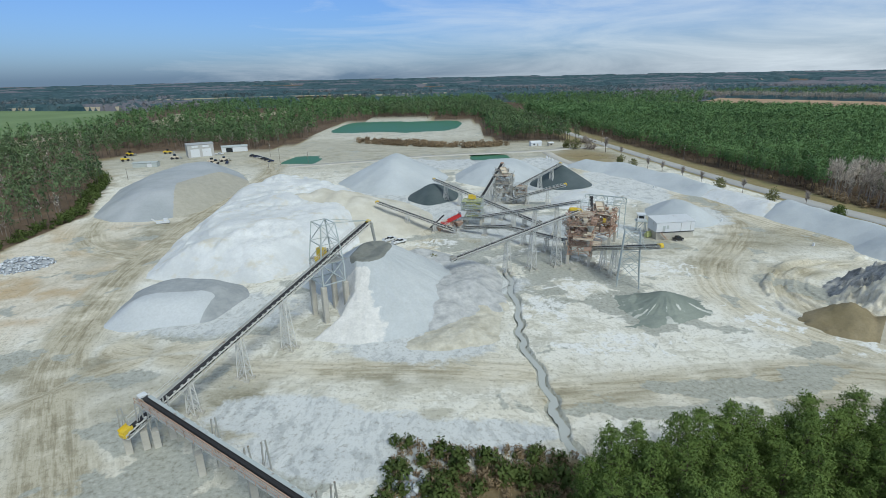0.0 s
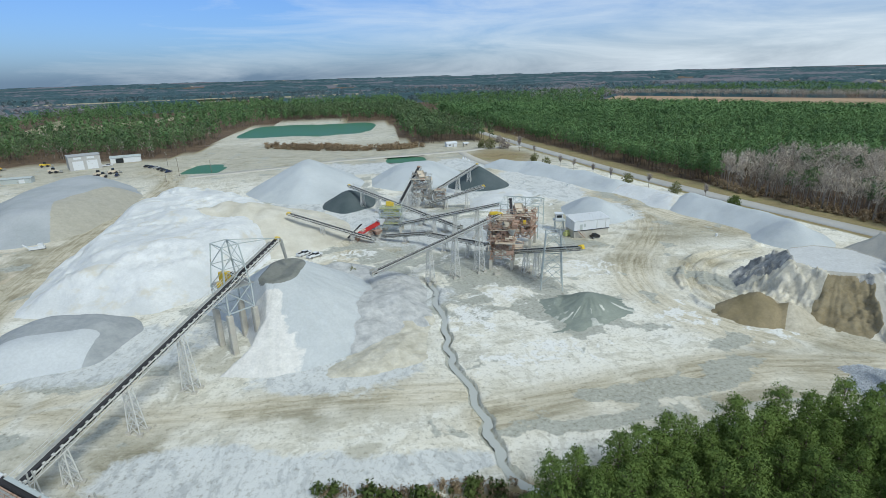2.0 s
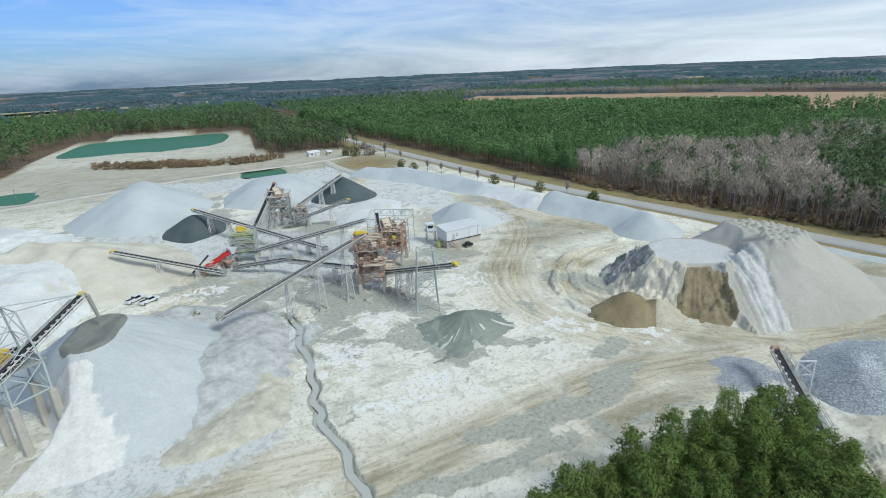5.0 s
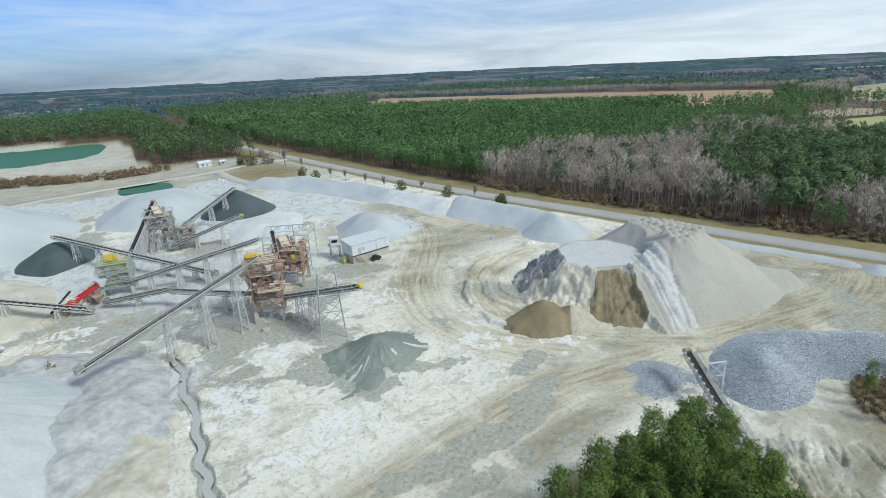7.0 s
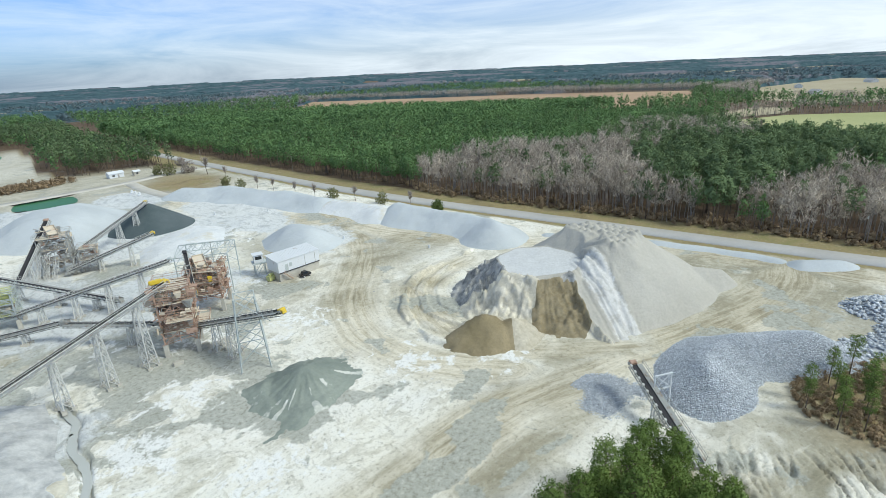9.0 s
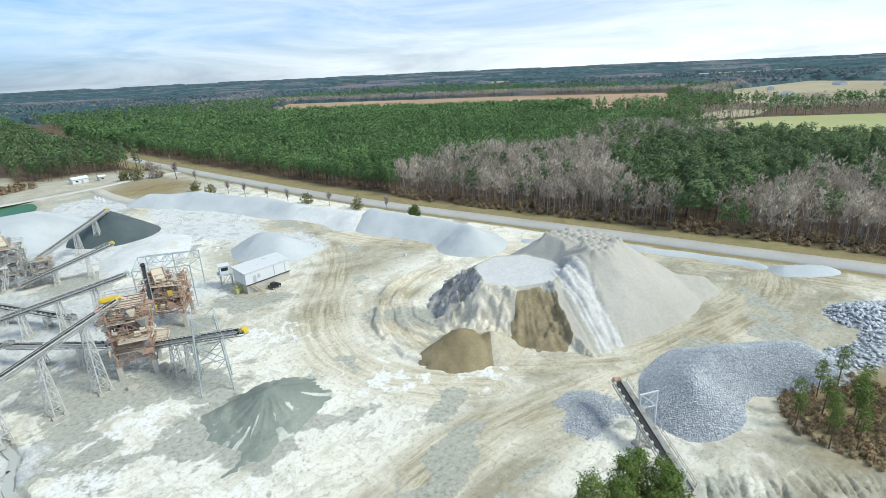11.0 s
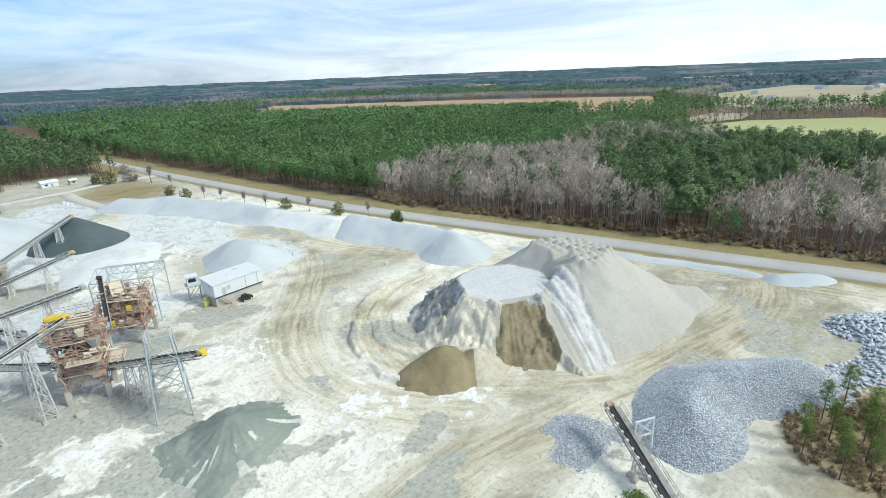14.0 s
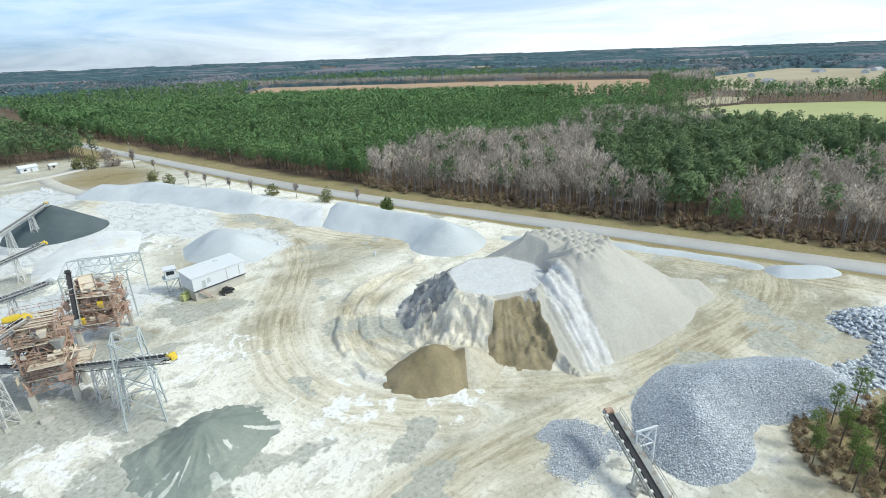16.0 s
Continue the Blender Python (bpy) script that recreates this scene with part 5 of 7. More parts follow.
FIELDS = [[(390, 880), (510, 630), (660, 425), (720, 395), (960, 480), (840, 740), (560, 1100)], [(470, 262), (486, 215), (512, 130), (540, 50), (700, 80), (690, 165), (622, 246), (560, 268)],
          [(566, 284), (636, 254), (700, 262), (690, 300), (590, 310)], [(-420, 1480), (-240, 1540), (100, 1530), (420, 1600), (400, 1760), (0, 1740), (-430, 1620)], [(-460, 585), (-425, 740), (-600, 1050), (-900, 1140), (-1050, 900), (-720, 600)],
          [(760, 250), (860, 180), (1300, 200), (1350, 380), (1050, 420), (800, 340)], [(-430, 500), (-368, 520), (-345, 640), (-362, 800), (-410, 940), (-440, 940), (-398, 780), (-396, 660), (-440, 570)], [(-700, 1300), (-150, 1500), (-250, 1750), (-900, 1600)],
          [(1500, 900), (2100, 500), (2300, 640), (1640, 1100)], [(700, 1700), (1500, 1300), (1600, 1420), (780, 1850)], [(-600, 1056), (-680, 1230), (-1100, 1260), (-905, 1146)], [(-320, 750), (-262, 850), (-225, 980), (-262, 980), (-300, 870), (-350, 790)]]


def in_fields(x, y):
    k = np.zeros(x.shape, dtype=bool)
    for f in FIELDS:
        k |= inside(x, y, f)
    return k


def in_any(x, y, polys):
    wx, wy = x + 26 * (vnoise(x, y, 22) - 0.5), y + 26 * (vnoise(x + 70, y, 22) - 0.5)
    k = np.zeros(x.shape, dtype=bool)
    for f in polys:
        k |= inside(wx, wy, f)
    return k


def forest_east(x, y):
    d = x - road_x(y)
    return (d > 14 + 4 * vnoise(x, y, 12)) & ~in_fields(x, y) & ~((d < 17) & (y > 240))


def share(x, y, salt):
    """A chance of its own for each place, 0 to 1."""
    return (np.sin(x * 12.9898 + y * 78.233 + salt) * 43758.5453) % 1


def is_bare(x, y):
    return in_any(x, y, BARE) & (share(x, y, 1) < 0.93) | in_any(x, y, [MIXED]) & (share(x, y, 2) < 0.6)


def is_old(x, y):
    return ~is_bare(x, y) & in_any(x, y, [OLD, MIXED] + BARE)


near_zone = lambda x, y: np.hypot(x - 40, y - 80) < 560
p = scatter_points(rng, 30000, (130, 40, 620, 1000), lambda x, y: forest_east(x, y) & ~in_any(x, y, BARE + [OLD, MIXED]) & near_zone(x, y) & ~((x > 432) & (y < 275)))
gap = np.zeros(len(p), dtype=bool)
for cx, cy, a_, c_ in ((187, 655, 13, 34), (252, 724, 16, 36), (140, 600, 8, 30), (300, 610, 9, 30), (232, 560, 9, 22)):
    gap |= ((p[:, 0] - cx) / a_) ** 2 + ((p[:, 1] - cy) / c_) ** 2 < 1
p = p[~gap]
close = np.hypot(p[:, 0] - 40, p[:, 1] - 80) < 330
wood("pine_wood", "dense green pine plantation beyond the road", pine_fine, p[close], (M_BARK, M_PINE_FAR), rng, 0.7, 1.1)
wood("pine_wood", "farther rows of the green pine plantation", pine_mid, p[~close], (M_BARK, M_PINE_FAR), rng, 0.7, 1.1)
p = scatter_points(rng, 8000, (200, 30, 620, 330), lambda x, y: forest_east(x, y) & is_old(x, y))
wood("old_pine_wood", "tall dark pines with rounded crowns among bare trees", pine_old, p, (M_BARK, M_PINE_OLD), rng, 0.7, 1.1)
p = scatter_points(rng, 14000, (190, 30, 560, 330), lambda x, y: forest_east(x, y) & is_bare(x, y))
wood("bare_wood", "leafless grey-brown trees at the wood's edge", bare_mid, p, (M_GREYBARK, M_TWIG), rng, 0.65, 1.12)
belt = lambda x, y: (seg_dist(x, y, [(560, 1110), (845, 750), (970, 485)]) < 26) | (seg_dist(x, y, [(566, 276), (632, 250), (700, 168)]) < 5) | (seg_dist(x, y, [(760, 240), (900, 420), (1080, 430)]) < 20)
p = scatter_points(rng, 60000, (500, 80, 1100, 1150), lambda x, y: belt(x, y) & ~in_fields(x, y))
wood("bare_tree_belt", "belt of leafless grey trees behind the fields", bare_low, p, (M_GREYBARK, M_TWIG), rng, 0.8, 1.2)
p = scatter_points(rng, 16000, (-500, 60, 1100, 1250), lambda x, y: (((x > road_x(y) + 20) & ~near_zone(x, y)) | ((y > 500) & (x < road_x(y) - 12) & (pond_level(x, y) > 1.35) & ~((x > -130) & (x < 60) & (y < 600)))) & ~in_fields(x, y) & ~inside(x, y, YARD) & ~belt(x, y))
wood("pine_forest", "pine forest reaching into the distance", pine_low, p, (M_BARK, M_PINE_FAR), rng, 0.8, 1.25)
p = scatter_points(rng, 15000, (120, 440, 640, 860), lambda x, y: (x > road_x(y) + 13) & ~near_zone(x, y) & (np.hypot(x - 40, y - 80) < 760) & ~in_fields(x, y) & ~belt(x, y))
wood("pine_wood", "far end of the green pine plantation", pine_low, p, (M_BARK, M_PINE_FAR), rng, 0.85, 1.2)
p = scatter_points(rng, 5200, (-260, 490, 140, 930), lambda x, y: (x < road_x(y) - 13) & ((x > 66) | (y > 790) & (x > -230)) & ~inside(x, y, YARD) & ~in_fields(x, y) & (pond_level(x, y) > 1.2) & (seg_dist(x, y, YARD) > 4) & (x > 66 + 0.5 * (520 - y)))
wood("pine_wood", "tall dark pines round the settling pond", pine_mid, p, (M_BARK, M_PINE_OLD), rng, 0.85, 1.3)
west_side = lambda x, y: ~inside(x, y, YARD) & (seg_dist(x, y, YARD) > 1.5) & ((x < -143) & (y < 460) | (y > 478))
p = scatter_points(rng, 4200, (-420, 90, -120, 620), lambda x, y: west_side(x, y) & (share(x, y, 3) < 0.6) & ~in_fields(x, y))
wood("pine_wood", "dark green pine wood beside the haul road", pine_mid, p, (M_BARK, M_PINE_OLD), rng, 0.8, 1.2)
p = scatter_points(rng, 1900, (-420, 120, -100, 620), lambda x, y: west_side(x, y) & (share(x, y, 3) > 0.6) & ~in_fields(x, y))
wood("bare_wood", "leafless grey trees beside the settling ponds", bare_low, p, (M_GREYBARK, M_TWIG), rng, 0.7, 1.1)
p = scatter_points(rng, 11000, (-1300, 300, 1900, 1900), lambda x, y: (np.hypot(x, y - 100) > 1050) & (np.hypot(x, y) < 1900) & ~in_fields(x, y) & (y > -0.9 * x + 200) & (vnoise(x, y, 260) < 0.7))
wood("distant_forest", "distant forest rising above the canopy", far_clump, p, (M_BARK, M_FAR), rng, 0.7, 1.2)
# closed canopy of the far woods, broken by clearings
ra = 1040 * 1.0105 ** np.arange(146)
aa = np.radians(np.arange(-52, 94, 0.22))
RA, AA = np.meshgrid(ra, aa, indexing="ij")
X, Y = np.sin(AA) * RA, 100 + np.cos(AA) * RA
clear = smooth01(fbm(X, Y, 300, 4), 0.60, 0.62) + in_fields(X, Y)
tops = (6.5 + 5.0 * (fbm(X, Y, 60, 3) - 0.4) + 3.0 * (_rng.random(X.shape) - 0.5) + 4 * smooth01(vnoise(X, Y, 300), 0.5, 0.56)) * smooth01(RA, 1040, 1130) * (1 - np.clip(clear, 0, 1)) - 2.5 * (clear > 0.5)
idx = np.arange(X.size).reshape(X.shape)
q = np.stack([idx[:-1, :-1], idx[:-1, 1:], idx[1:, 1:], idx[1:, :-1]], -1).reshape(-1, 4)
M_CANOPY, nt, b = material("hazed_forest_canopy", 0.9)
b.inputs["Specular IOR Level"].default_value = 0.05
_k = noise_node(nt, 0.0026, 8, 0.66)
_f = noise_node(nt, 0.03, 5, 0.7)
# green and bare-wood tones shifted to blue: aerial haze painted into the colour
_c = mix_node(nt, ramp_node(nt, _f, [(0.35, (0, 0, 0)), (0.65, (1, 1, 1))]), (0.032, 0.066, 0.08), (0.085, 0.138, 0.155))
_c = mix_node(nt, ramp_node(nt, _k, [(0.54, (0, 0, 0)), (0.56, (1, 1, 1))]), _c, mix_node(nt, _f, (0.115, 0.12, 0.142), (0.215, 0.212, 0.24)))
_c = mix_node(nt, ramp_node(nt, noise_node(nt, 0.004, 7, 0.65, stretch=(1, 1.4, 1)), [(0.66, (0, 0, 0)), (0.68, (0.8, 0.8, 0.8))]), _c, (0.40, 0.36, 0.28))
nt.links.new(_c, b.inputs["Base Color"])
tagged(new("forest_canopy", mesh_np("forest_canopy", np.stack([X, Y, tops + ground_height(X, Y)], -1).reshape(-1, 3), q, M_CANOPY, True)), "far green and bare winter woods, tinted blue for haze, reaching the horizon", "woodland", kind="stuff")

M_GREENFIELD = grained("green_winter_field", (0.13, 0.20, 0.075), (0.19, 0.27, 0.11), 0.01, 0.2)
M_FIELDS = [grained("dry_red_field", (0.36, 0.24, 0.15), (0.46, 0.33, 0.21), 0.01, 0.2), grained("pale_green_field", (0.34, 0.36, 0.15), (0.42, 0.43, 0.21), 0.01, 0.2), grained("dry_pale_field", (0.36, 0.31, 0.20), (0.44, 0.39, 0.27), 0.01, 0.2)]
for f, k, lab in zip(FIELDS, (0, 1, 2, 2, 1, 2, 2, 2, 2, 2, 2, 2), ("bare reddish field", "pale green field", "dry pale field", "dry pale field", "green field with a pale edge", "dry pale field", "cleared pale ground", "dry pale field", "dry pale field", "dry pale field", "dry pale field", "cleared pale ground")):
    V = np.array([(x, y, 0.5 if math.hypot(x, y) < 900 else 1.6) for x, y in f])
    me = bpy.data.meshes.new("field")
    me.from_pydata(V.tolist(), [], [list(range(len(f)))])
    me.materials.append(M_GREENFIELD if lab.startswith("green") else M_FIELDS[k])
    tagged(new("field", me), lab + " between the woods", "field", kind="structure")


def pine(label, seed_i, x, y, s, rz, group=""):
    """One pine as a thing: trunk with limbs, and its crown."""
    t, c = PINE_MESHES[seed_i]
    ob = new("pine_tree")
    ob.matrix_basis = pose(x, y, gh(x, y), 0, 0, rz) @ Matrix.Scale(s, 4)
    tagged(ob, label, "tree", group)
    for nm, me in (("trunk", t), ("crown", c)):
        q = new(nm, me)
        q.parent = ob
    return ob


pine_open = [pine_template(300 + s_, 13.0, 64, 30, 0.72, 0.5, 2.3, 0.42) for s_ in range(3)]
PINE_MESHES = [(mesh_np("trunk", *t, M_BARK), soft_normals(mesh_np("crown", *c, M_PINE), crown_normals(c[0], 8.5, 0.62))) for t, c in pine_near + pine_open]
FORE = [(40, 92), (58, 97), (72, 100.3), (103, 101), (104, 95), (101, 90), (96, 83), (91, 77), (78, 66), (60, 62), (44, 64), (38, 76)]
placed = []
for i in range(6000):
    x, y = rng.uniform(36, 105), rng.uniform(60, 100)
    if len(placed) < 165 and inside(np.array([x]), np.array([y]), FORE)[0] and all((x - a) ** 2 + (y - b) ** 2 > 7.2 for a, b in placed):
        placed.append((x, y))
        pine("tall green pine on the bank below the yard", len(placed) % 6, x, y, rng.uniform(0.8, 1.04), rng.uniform(0, 360), "pines on the near bank")
for x, y, s in ((140, 86, 0.74), (143.5, 83, 0.8), (146, 88, 0.7), (143, 79, 0.78), (148, 84, 0.8), (138.5, 82, 0.66), (151, 90, 0.7), (153, 84, 0.72), (136, 85, 0.72), (137.5, 90, 0.6), (141.5, 91, 0.66), (156, 88, 0.8), (157, 80, 0.85), (148, 77, 0.8)):
    pine("young pine on a brown grassy bank", 6 + int(x) % 3, x, y, s * 0.85, x * 7, "pines on the grassy bank")

# ---- crushing and screening plant ----
def local(a, b):
    """Frame of a conveyor: unit vectors along it, to its side and upwards from it."""
    d = (Vector(b) - Vector(a)).normalized()
    s = Vector((d.y, -d.x, 0)).normalized()
    return d, s, s.cross(d)


_unit = {}


def shared(name, mat, parent, m):
    """A small bevelled block on a mesh that all its like share."""
    key = (name, mat.name)
    if key not in _unit:
        bm = bmesh.new()
        bmesh.ops.create_cube(bm, size=1)
        me = bpy.data.meshes.new(name)
        bm.to_mesh(me)
        bm.free()
        me.materials.append(mat)
        _unit[key] = me
    ob = new(name, _unit[key])
    ob.parent = parent
    ob.matrix_basis = m
    return ob


def trestle(parent, top, foot_z, d, s, width, splay=0.35, label="", concrete=True):
    """A lattice support: two splayed lattice faces standing on concrete feet."""
    bm = bmesh.new()
    h = top.z - foot_z
    wt, wb = width * 0.55, width * 0.55 + h * 0.06
    run = Vector((d.x, d.y, 0)).normalized()
    cor_t = [top + s * sx * wt + run * sy * 0.35 for sx, sy in ((-1, -1), (1, -1), (1, 1), (-1, 1))]
    cor_b = [Vector((top.x, top.y, foot_z)) + s * sx * wb + run * sy * (0.4 + h * 0.07 * splay * 2) for sx, sy in ((-1, -1), (1, -1), (1, 1), (-1, 1))]
    for p, q in zip(cor_t, cor_b):
        beam(bm, p, q, 0.17)
    k = max(2, int(h / 1.9))
    for j in range(4):
        a0, a1, b0, b1 = cor_t[j], cor_t[(j + 1) % 4], cor_b[j], cor_b[(j + 1) % 4]
        for i in range(k):
            f, g = i / k, (i + 1) / k
            p, q = a0.lerp(b0, f), a1.lerp(b1, g)
            p2, q2 = a1.lerp(b1, f), a0.lerp(b0, g)
            beam(bm, p, q, 0.1)
            if j % 2 == 0:
                beam(bm, p2, q2, 0.1)
            beam(bm, q2, q, 0.09)
    part("trestle", bm, M_GALV, parent, label)
    if concrete:
        for q in cor_b:
            shared("footing", M_CONCRETE, parent, Matrix.Translation((q.x, q.y, foot_z + 0.1)) @ Matrix.Diagonal((0.9, 0.9, 0.7, 1)))


def conveyor(label, a, b, width=1.2, legs=(), foot=None, head=M_YELLOW, mat=None, rails=True, deep=0.9, tail=True, walk_side=1, cover=False, tail_mat=None):
    """A belt conveyor: truss, belt, idlers, walkway with handrail, head and tail boxes, trestles."""
    mat = mat or M_GALV
    a, b = Vector(a), Vector(b)
    d, s, u = local(a, b)
    L = (b - a).length
    ob = thing("belt_conveyor", label, "conveyor", a.x, a.y, a.z)
    o = a.copy()
    P = lambda f, sx, uz: d * (f * L) + s * sx + u * uz
    w = width / 2
    for side in (-1, 1):
        bm = bmesh.new()
        beam(bm, P(0, side * w, 0), P(1, side * w, 0), 0.16, 0.2)
        beam(bm, P(0, side * w, -deep), P(1, side * w, -deep), 0.12, 0.14)
        k = max(3, int(L / 1.6))
        for i in range(k):
            f, g = i / k, (i + 1) / k
            beam(bm, P(f, side * w, -deep if i % 2 else 0), P(g, side * w, 0 if i % 2 else -deep), 0.08)
            beam(bm, P(f, side * w, -deep), P(f, side * w, 0), 0.07)
        part("truss", bm, mat, ob)
    k = max(3, int(L / 3.6))
    turn = Matrix((s, d, u)).transposed().to_4x4()
    for i in range(k + 1):
        shared("cross_tie", mat, ob, Matrix.Translation(P(i / k, 0, -deep)) @ turn @ Matrix.Diagonal((width, 0.1, 0.1, 1)))
    # belt, troughed
    bm = bmesh.new()
    prof = [(-w * 0.72, 0.24), (-w * 0.34, 0.1), (w * 0.34, 0.1), (w * 0.72, 0.24)]
    rows = [[bm.verts.new(P(f, x, z + t)) for x, z in prof] for f in (0, 1) for t in (0.0,)]
    low = [[bm.verts.new(P(f, x, z - 0.08)) for x, z in prof] for f in (0, 1)]
    for i in range(3):
        bm.faces.new((rows[0][i], rows[0][i + 1], rows[1][i + 1], rows[1][i]))
        bm.faces.new((low[0][i + 1], low[0][i], low[1][i], low[1][i + 1]))
    part("belt", bm, M_BELT, ob, "black rubber belt")
    bm = bmesh.new()
    beam(bm, P(0.01, 0, -deep * 0.55), P(0.99, 0, -deep * 0.55), width * 0.8, 0.05)
    part("return_belt", bm, M_BELT, ob)
    if cover:
        bm = bmesh.new()
        beam(bm, P(0.0, -walk_side * w * 0.62, 0.42), P(0.97, -walk_side * w * 0.62, 0.42), w * 0.8, 0.06)
        beam(bm, P(0.0, -walk_side * w * 1.02, 0.2), P(0.97, -walk_side * w * 1.02, 0.2), 0.06, 0.5)
        part("cover_plate", bm, M_PALE, ob, "blue-grey sheet cover along the belt")
    k = max(4, int(L / 1.5))
    for i in range(k):
        turn = Matrix((s, d, u)).transposed().to_4x4()
        shared("idler", M_GALV, ob, Matrix.Translation(P((i + 0.5) / k, -walk_side * w * 1.04, 0.2)) @ turn @ Matrix.Diagonal((0.34, 0.4, 0.34, 1)))
    if rails:
        ww = walk_side * (w + 0.1)
        we = walk_side * (w + 0.95)
        bm = bmesh.new()
        beam(bm, P(0.03, (ww + we) / 2, -0.05), P(0.98, (ww + we) / 2, -0.05), 0.85, 0.06)
        part("walkway", bm, M_STEEL, ob)
        bm = bmesh.new()
        for z in (0.55, 1.1):
            beam(bm, P(0.03, we, z), P(0.98, we, z), 0.07)
        k = max(3, int(L / 2.2))
        for i in range(k + 1):
            f = 0.03 + 0.95 * i / k
            beam(bm, P(f, we, -0.1), P(f, we, 1.1), 0.06)
        part("handrail", bm, mat, ob)
    bm = bmesh.new()
    m = Matrix.Translation(P(1, 0, 0)) @ Matrix((s, d, u)).transposed().to_4x4()
    block(bm, (0, -0.1, 0.2), (width * 0.95, 1.0, 0.6), m=m)
    block(bm, (0, 0.5, -0.25), (width * 0.75, 0.35, 0.8), m=m)
    bmesh.ops.bevel(bm, geom=bm.edges[:], offset=0.07, segments=1, affect="EDGES")
    part("head_box", bm, head, ob, "head chute housing")
    bm = bmesh.new()
    beam(bm, P(1, -w * 1.3, 0), P(1, w * 1.3, 0), 0.55, 0.55, 12)
    part("head_pulley", bm, M_STEEL, ob)
    if tail:
        bm = bmesh.new()
        m = Matrix.Translation(P(0, 0, 0)) @ Matrix((s, d, u)).transposed().to_4x4()
        block(bm, (0, 0.7, 0.35), (width * 1.1, 1.5, 0.3), m=m)
        block(bm, (-width * 0.55, 0.7, 0.6), (0.1, 1.6, 0.6), m=m)
        block(bm, (width * 0.55, 0.7, 0.6), (0.1, 1.6, 0.6), m=m)
        block(bm, (0, 0.0, -0.1), (width, 0.6, 0.7), m=m)
        part("tail_box", bm, tail_mat or M_STEEL, ob)
    for f in legs:
        top = P(f, 0, -deep)
        z = gh(a.x + top.x, a.y + top.y) if foot is None else foot
        if top.z + a.z - z > 1.0:
            trestle(ob, top, z - a.z, d, s, width)
    return ob


def frame_tower(name, label, x, y, rz, w, dpt, levels, mat, deck=None, plinth=2.2, brace=True, post=0.3, rail=True, skip=()):
    """A steel frame: columns on concrete plinths, beams, cross braces, decks and handrails."""
    ob = thing(name, label, "plant structure", x, y, gh(x, y), rz)
    cs = [(-w / 2, -dpt / 2), (w / 2, -dpt / 2), (w / 2, dpt / 2), (-w / 2, dpt / 2)]
    for cx, cy in cs:
        if plinth:
            bm = bmesh.new()
            block(bm, (cx, cy, plinth / 2 - 0.3), (0.95, 0.95, plinth + 0.6))
            bmesh.ops.bevel(bm, geom=bm.edges[:], offset=0.06, segments=1, affect="EDGES")
            part("plinth", bm, M_CONCRETE, ob)
        bm = bmesh.new()
        beam(bm, (cx, cy, plinth), (cx, cy, levels[-1]), post)
        part("column", bm, mat, ob)
    prev = plinth
    for li, z in enumerate(levels):
        rows = [((ax, ay, z), (bx, by, z), 0.26) for (ax, ay), (bx, by) in zip(cs, cs[1:] + cs[:1])]
        rows += [((-w / 2, -dpt / 2 + dpt * k / 4, z), (w / 2, -dpt / 2 + dpt * k / 4, z), 0.17) for k in range(1, 4)]
        bars("floor_beam", mat, ob, rows)
        if brace:
            rows = []
            for (ax, ay), (bx, by) in zip(cs, cs[1:] + cs[:1]):
                mx, my, mz = (ax + bx) / 2, (ay + by) / 2, (prev + z) / 2
                rows += [((ax, ay, prev), (mx, my, z), 0.17), ((bx, by, prev), (mx, my, z), 0.17), ((ax, ay, z), (mx, my, mz), 0.12), ((bx, by, z), (mx, my, mz), 0.12),
                         ((ax, ay, mz), (bx, by, mz), 0.15), ((ax, ay, prev), (bx, by, z), 0.12), ((mx, my, prev), (mx, my, z), 0.15), ((ax * 1.18, ay * 1.18, prev), (bx * 1.18, by * 1.18, mz), 0.11)]
            bars("brace", mat, ob, rows)
        if li not in skip:
            for k in range(int((dpt + 1.2) / 0.55)):
                if (k + li) % 5 in (0, 2, 3):
                    shared("deck_plank", deck or M_STEEL, ob, Matrix.Translation((0.25 * ((k * 7 + li) % 3 - 1), -dpt / 2 - 0.5 + k * 0.55, z + 0.18)) @ Matrix.Diagonal(((w + 1.2) * (0.72 + 0.1 * ((k + li) % 3)), 0.38, 0.07, 1)))
            if rail:
                bm = bmesh.new()
                ex = [(-w / 2 - .6, -dpt / 2 - .6), (w / 2 + .6, -dpt / 2 - .6), (w / 2 + .6, dpt / 2 + .6), (-w / 2 - .6, dpt / 2 + .6)]
                for (ax, ay), (bx, by) in zip(ex, ex[1:] + ex[:1]):
                    for zz in (0.6, 1.15):
                        beam(bm, (ax, ay, z + zz + .2), (bx, by, z + zz + .2), 0.07)
                    n = max(2, int(math.hypot(bx - ax, by - ay) / 1.8))
                    for i in range(n):
                        px, py = ax + (bx - ax) * i / n, ay + (by - ay) * i / n
                        beam(bm, (px, py, z + .2), (px, py, z + 1.35), 0.06)
                part("handrail", bm, mat, ob)
        prev = z
    return ob


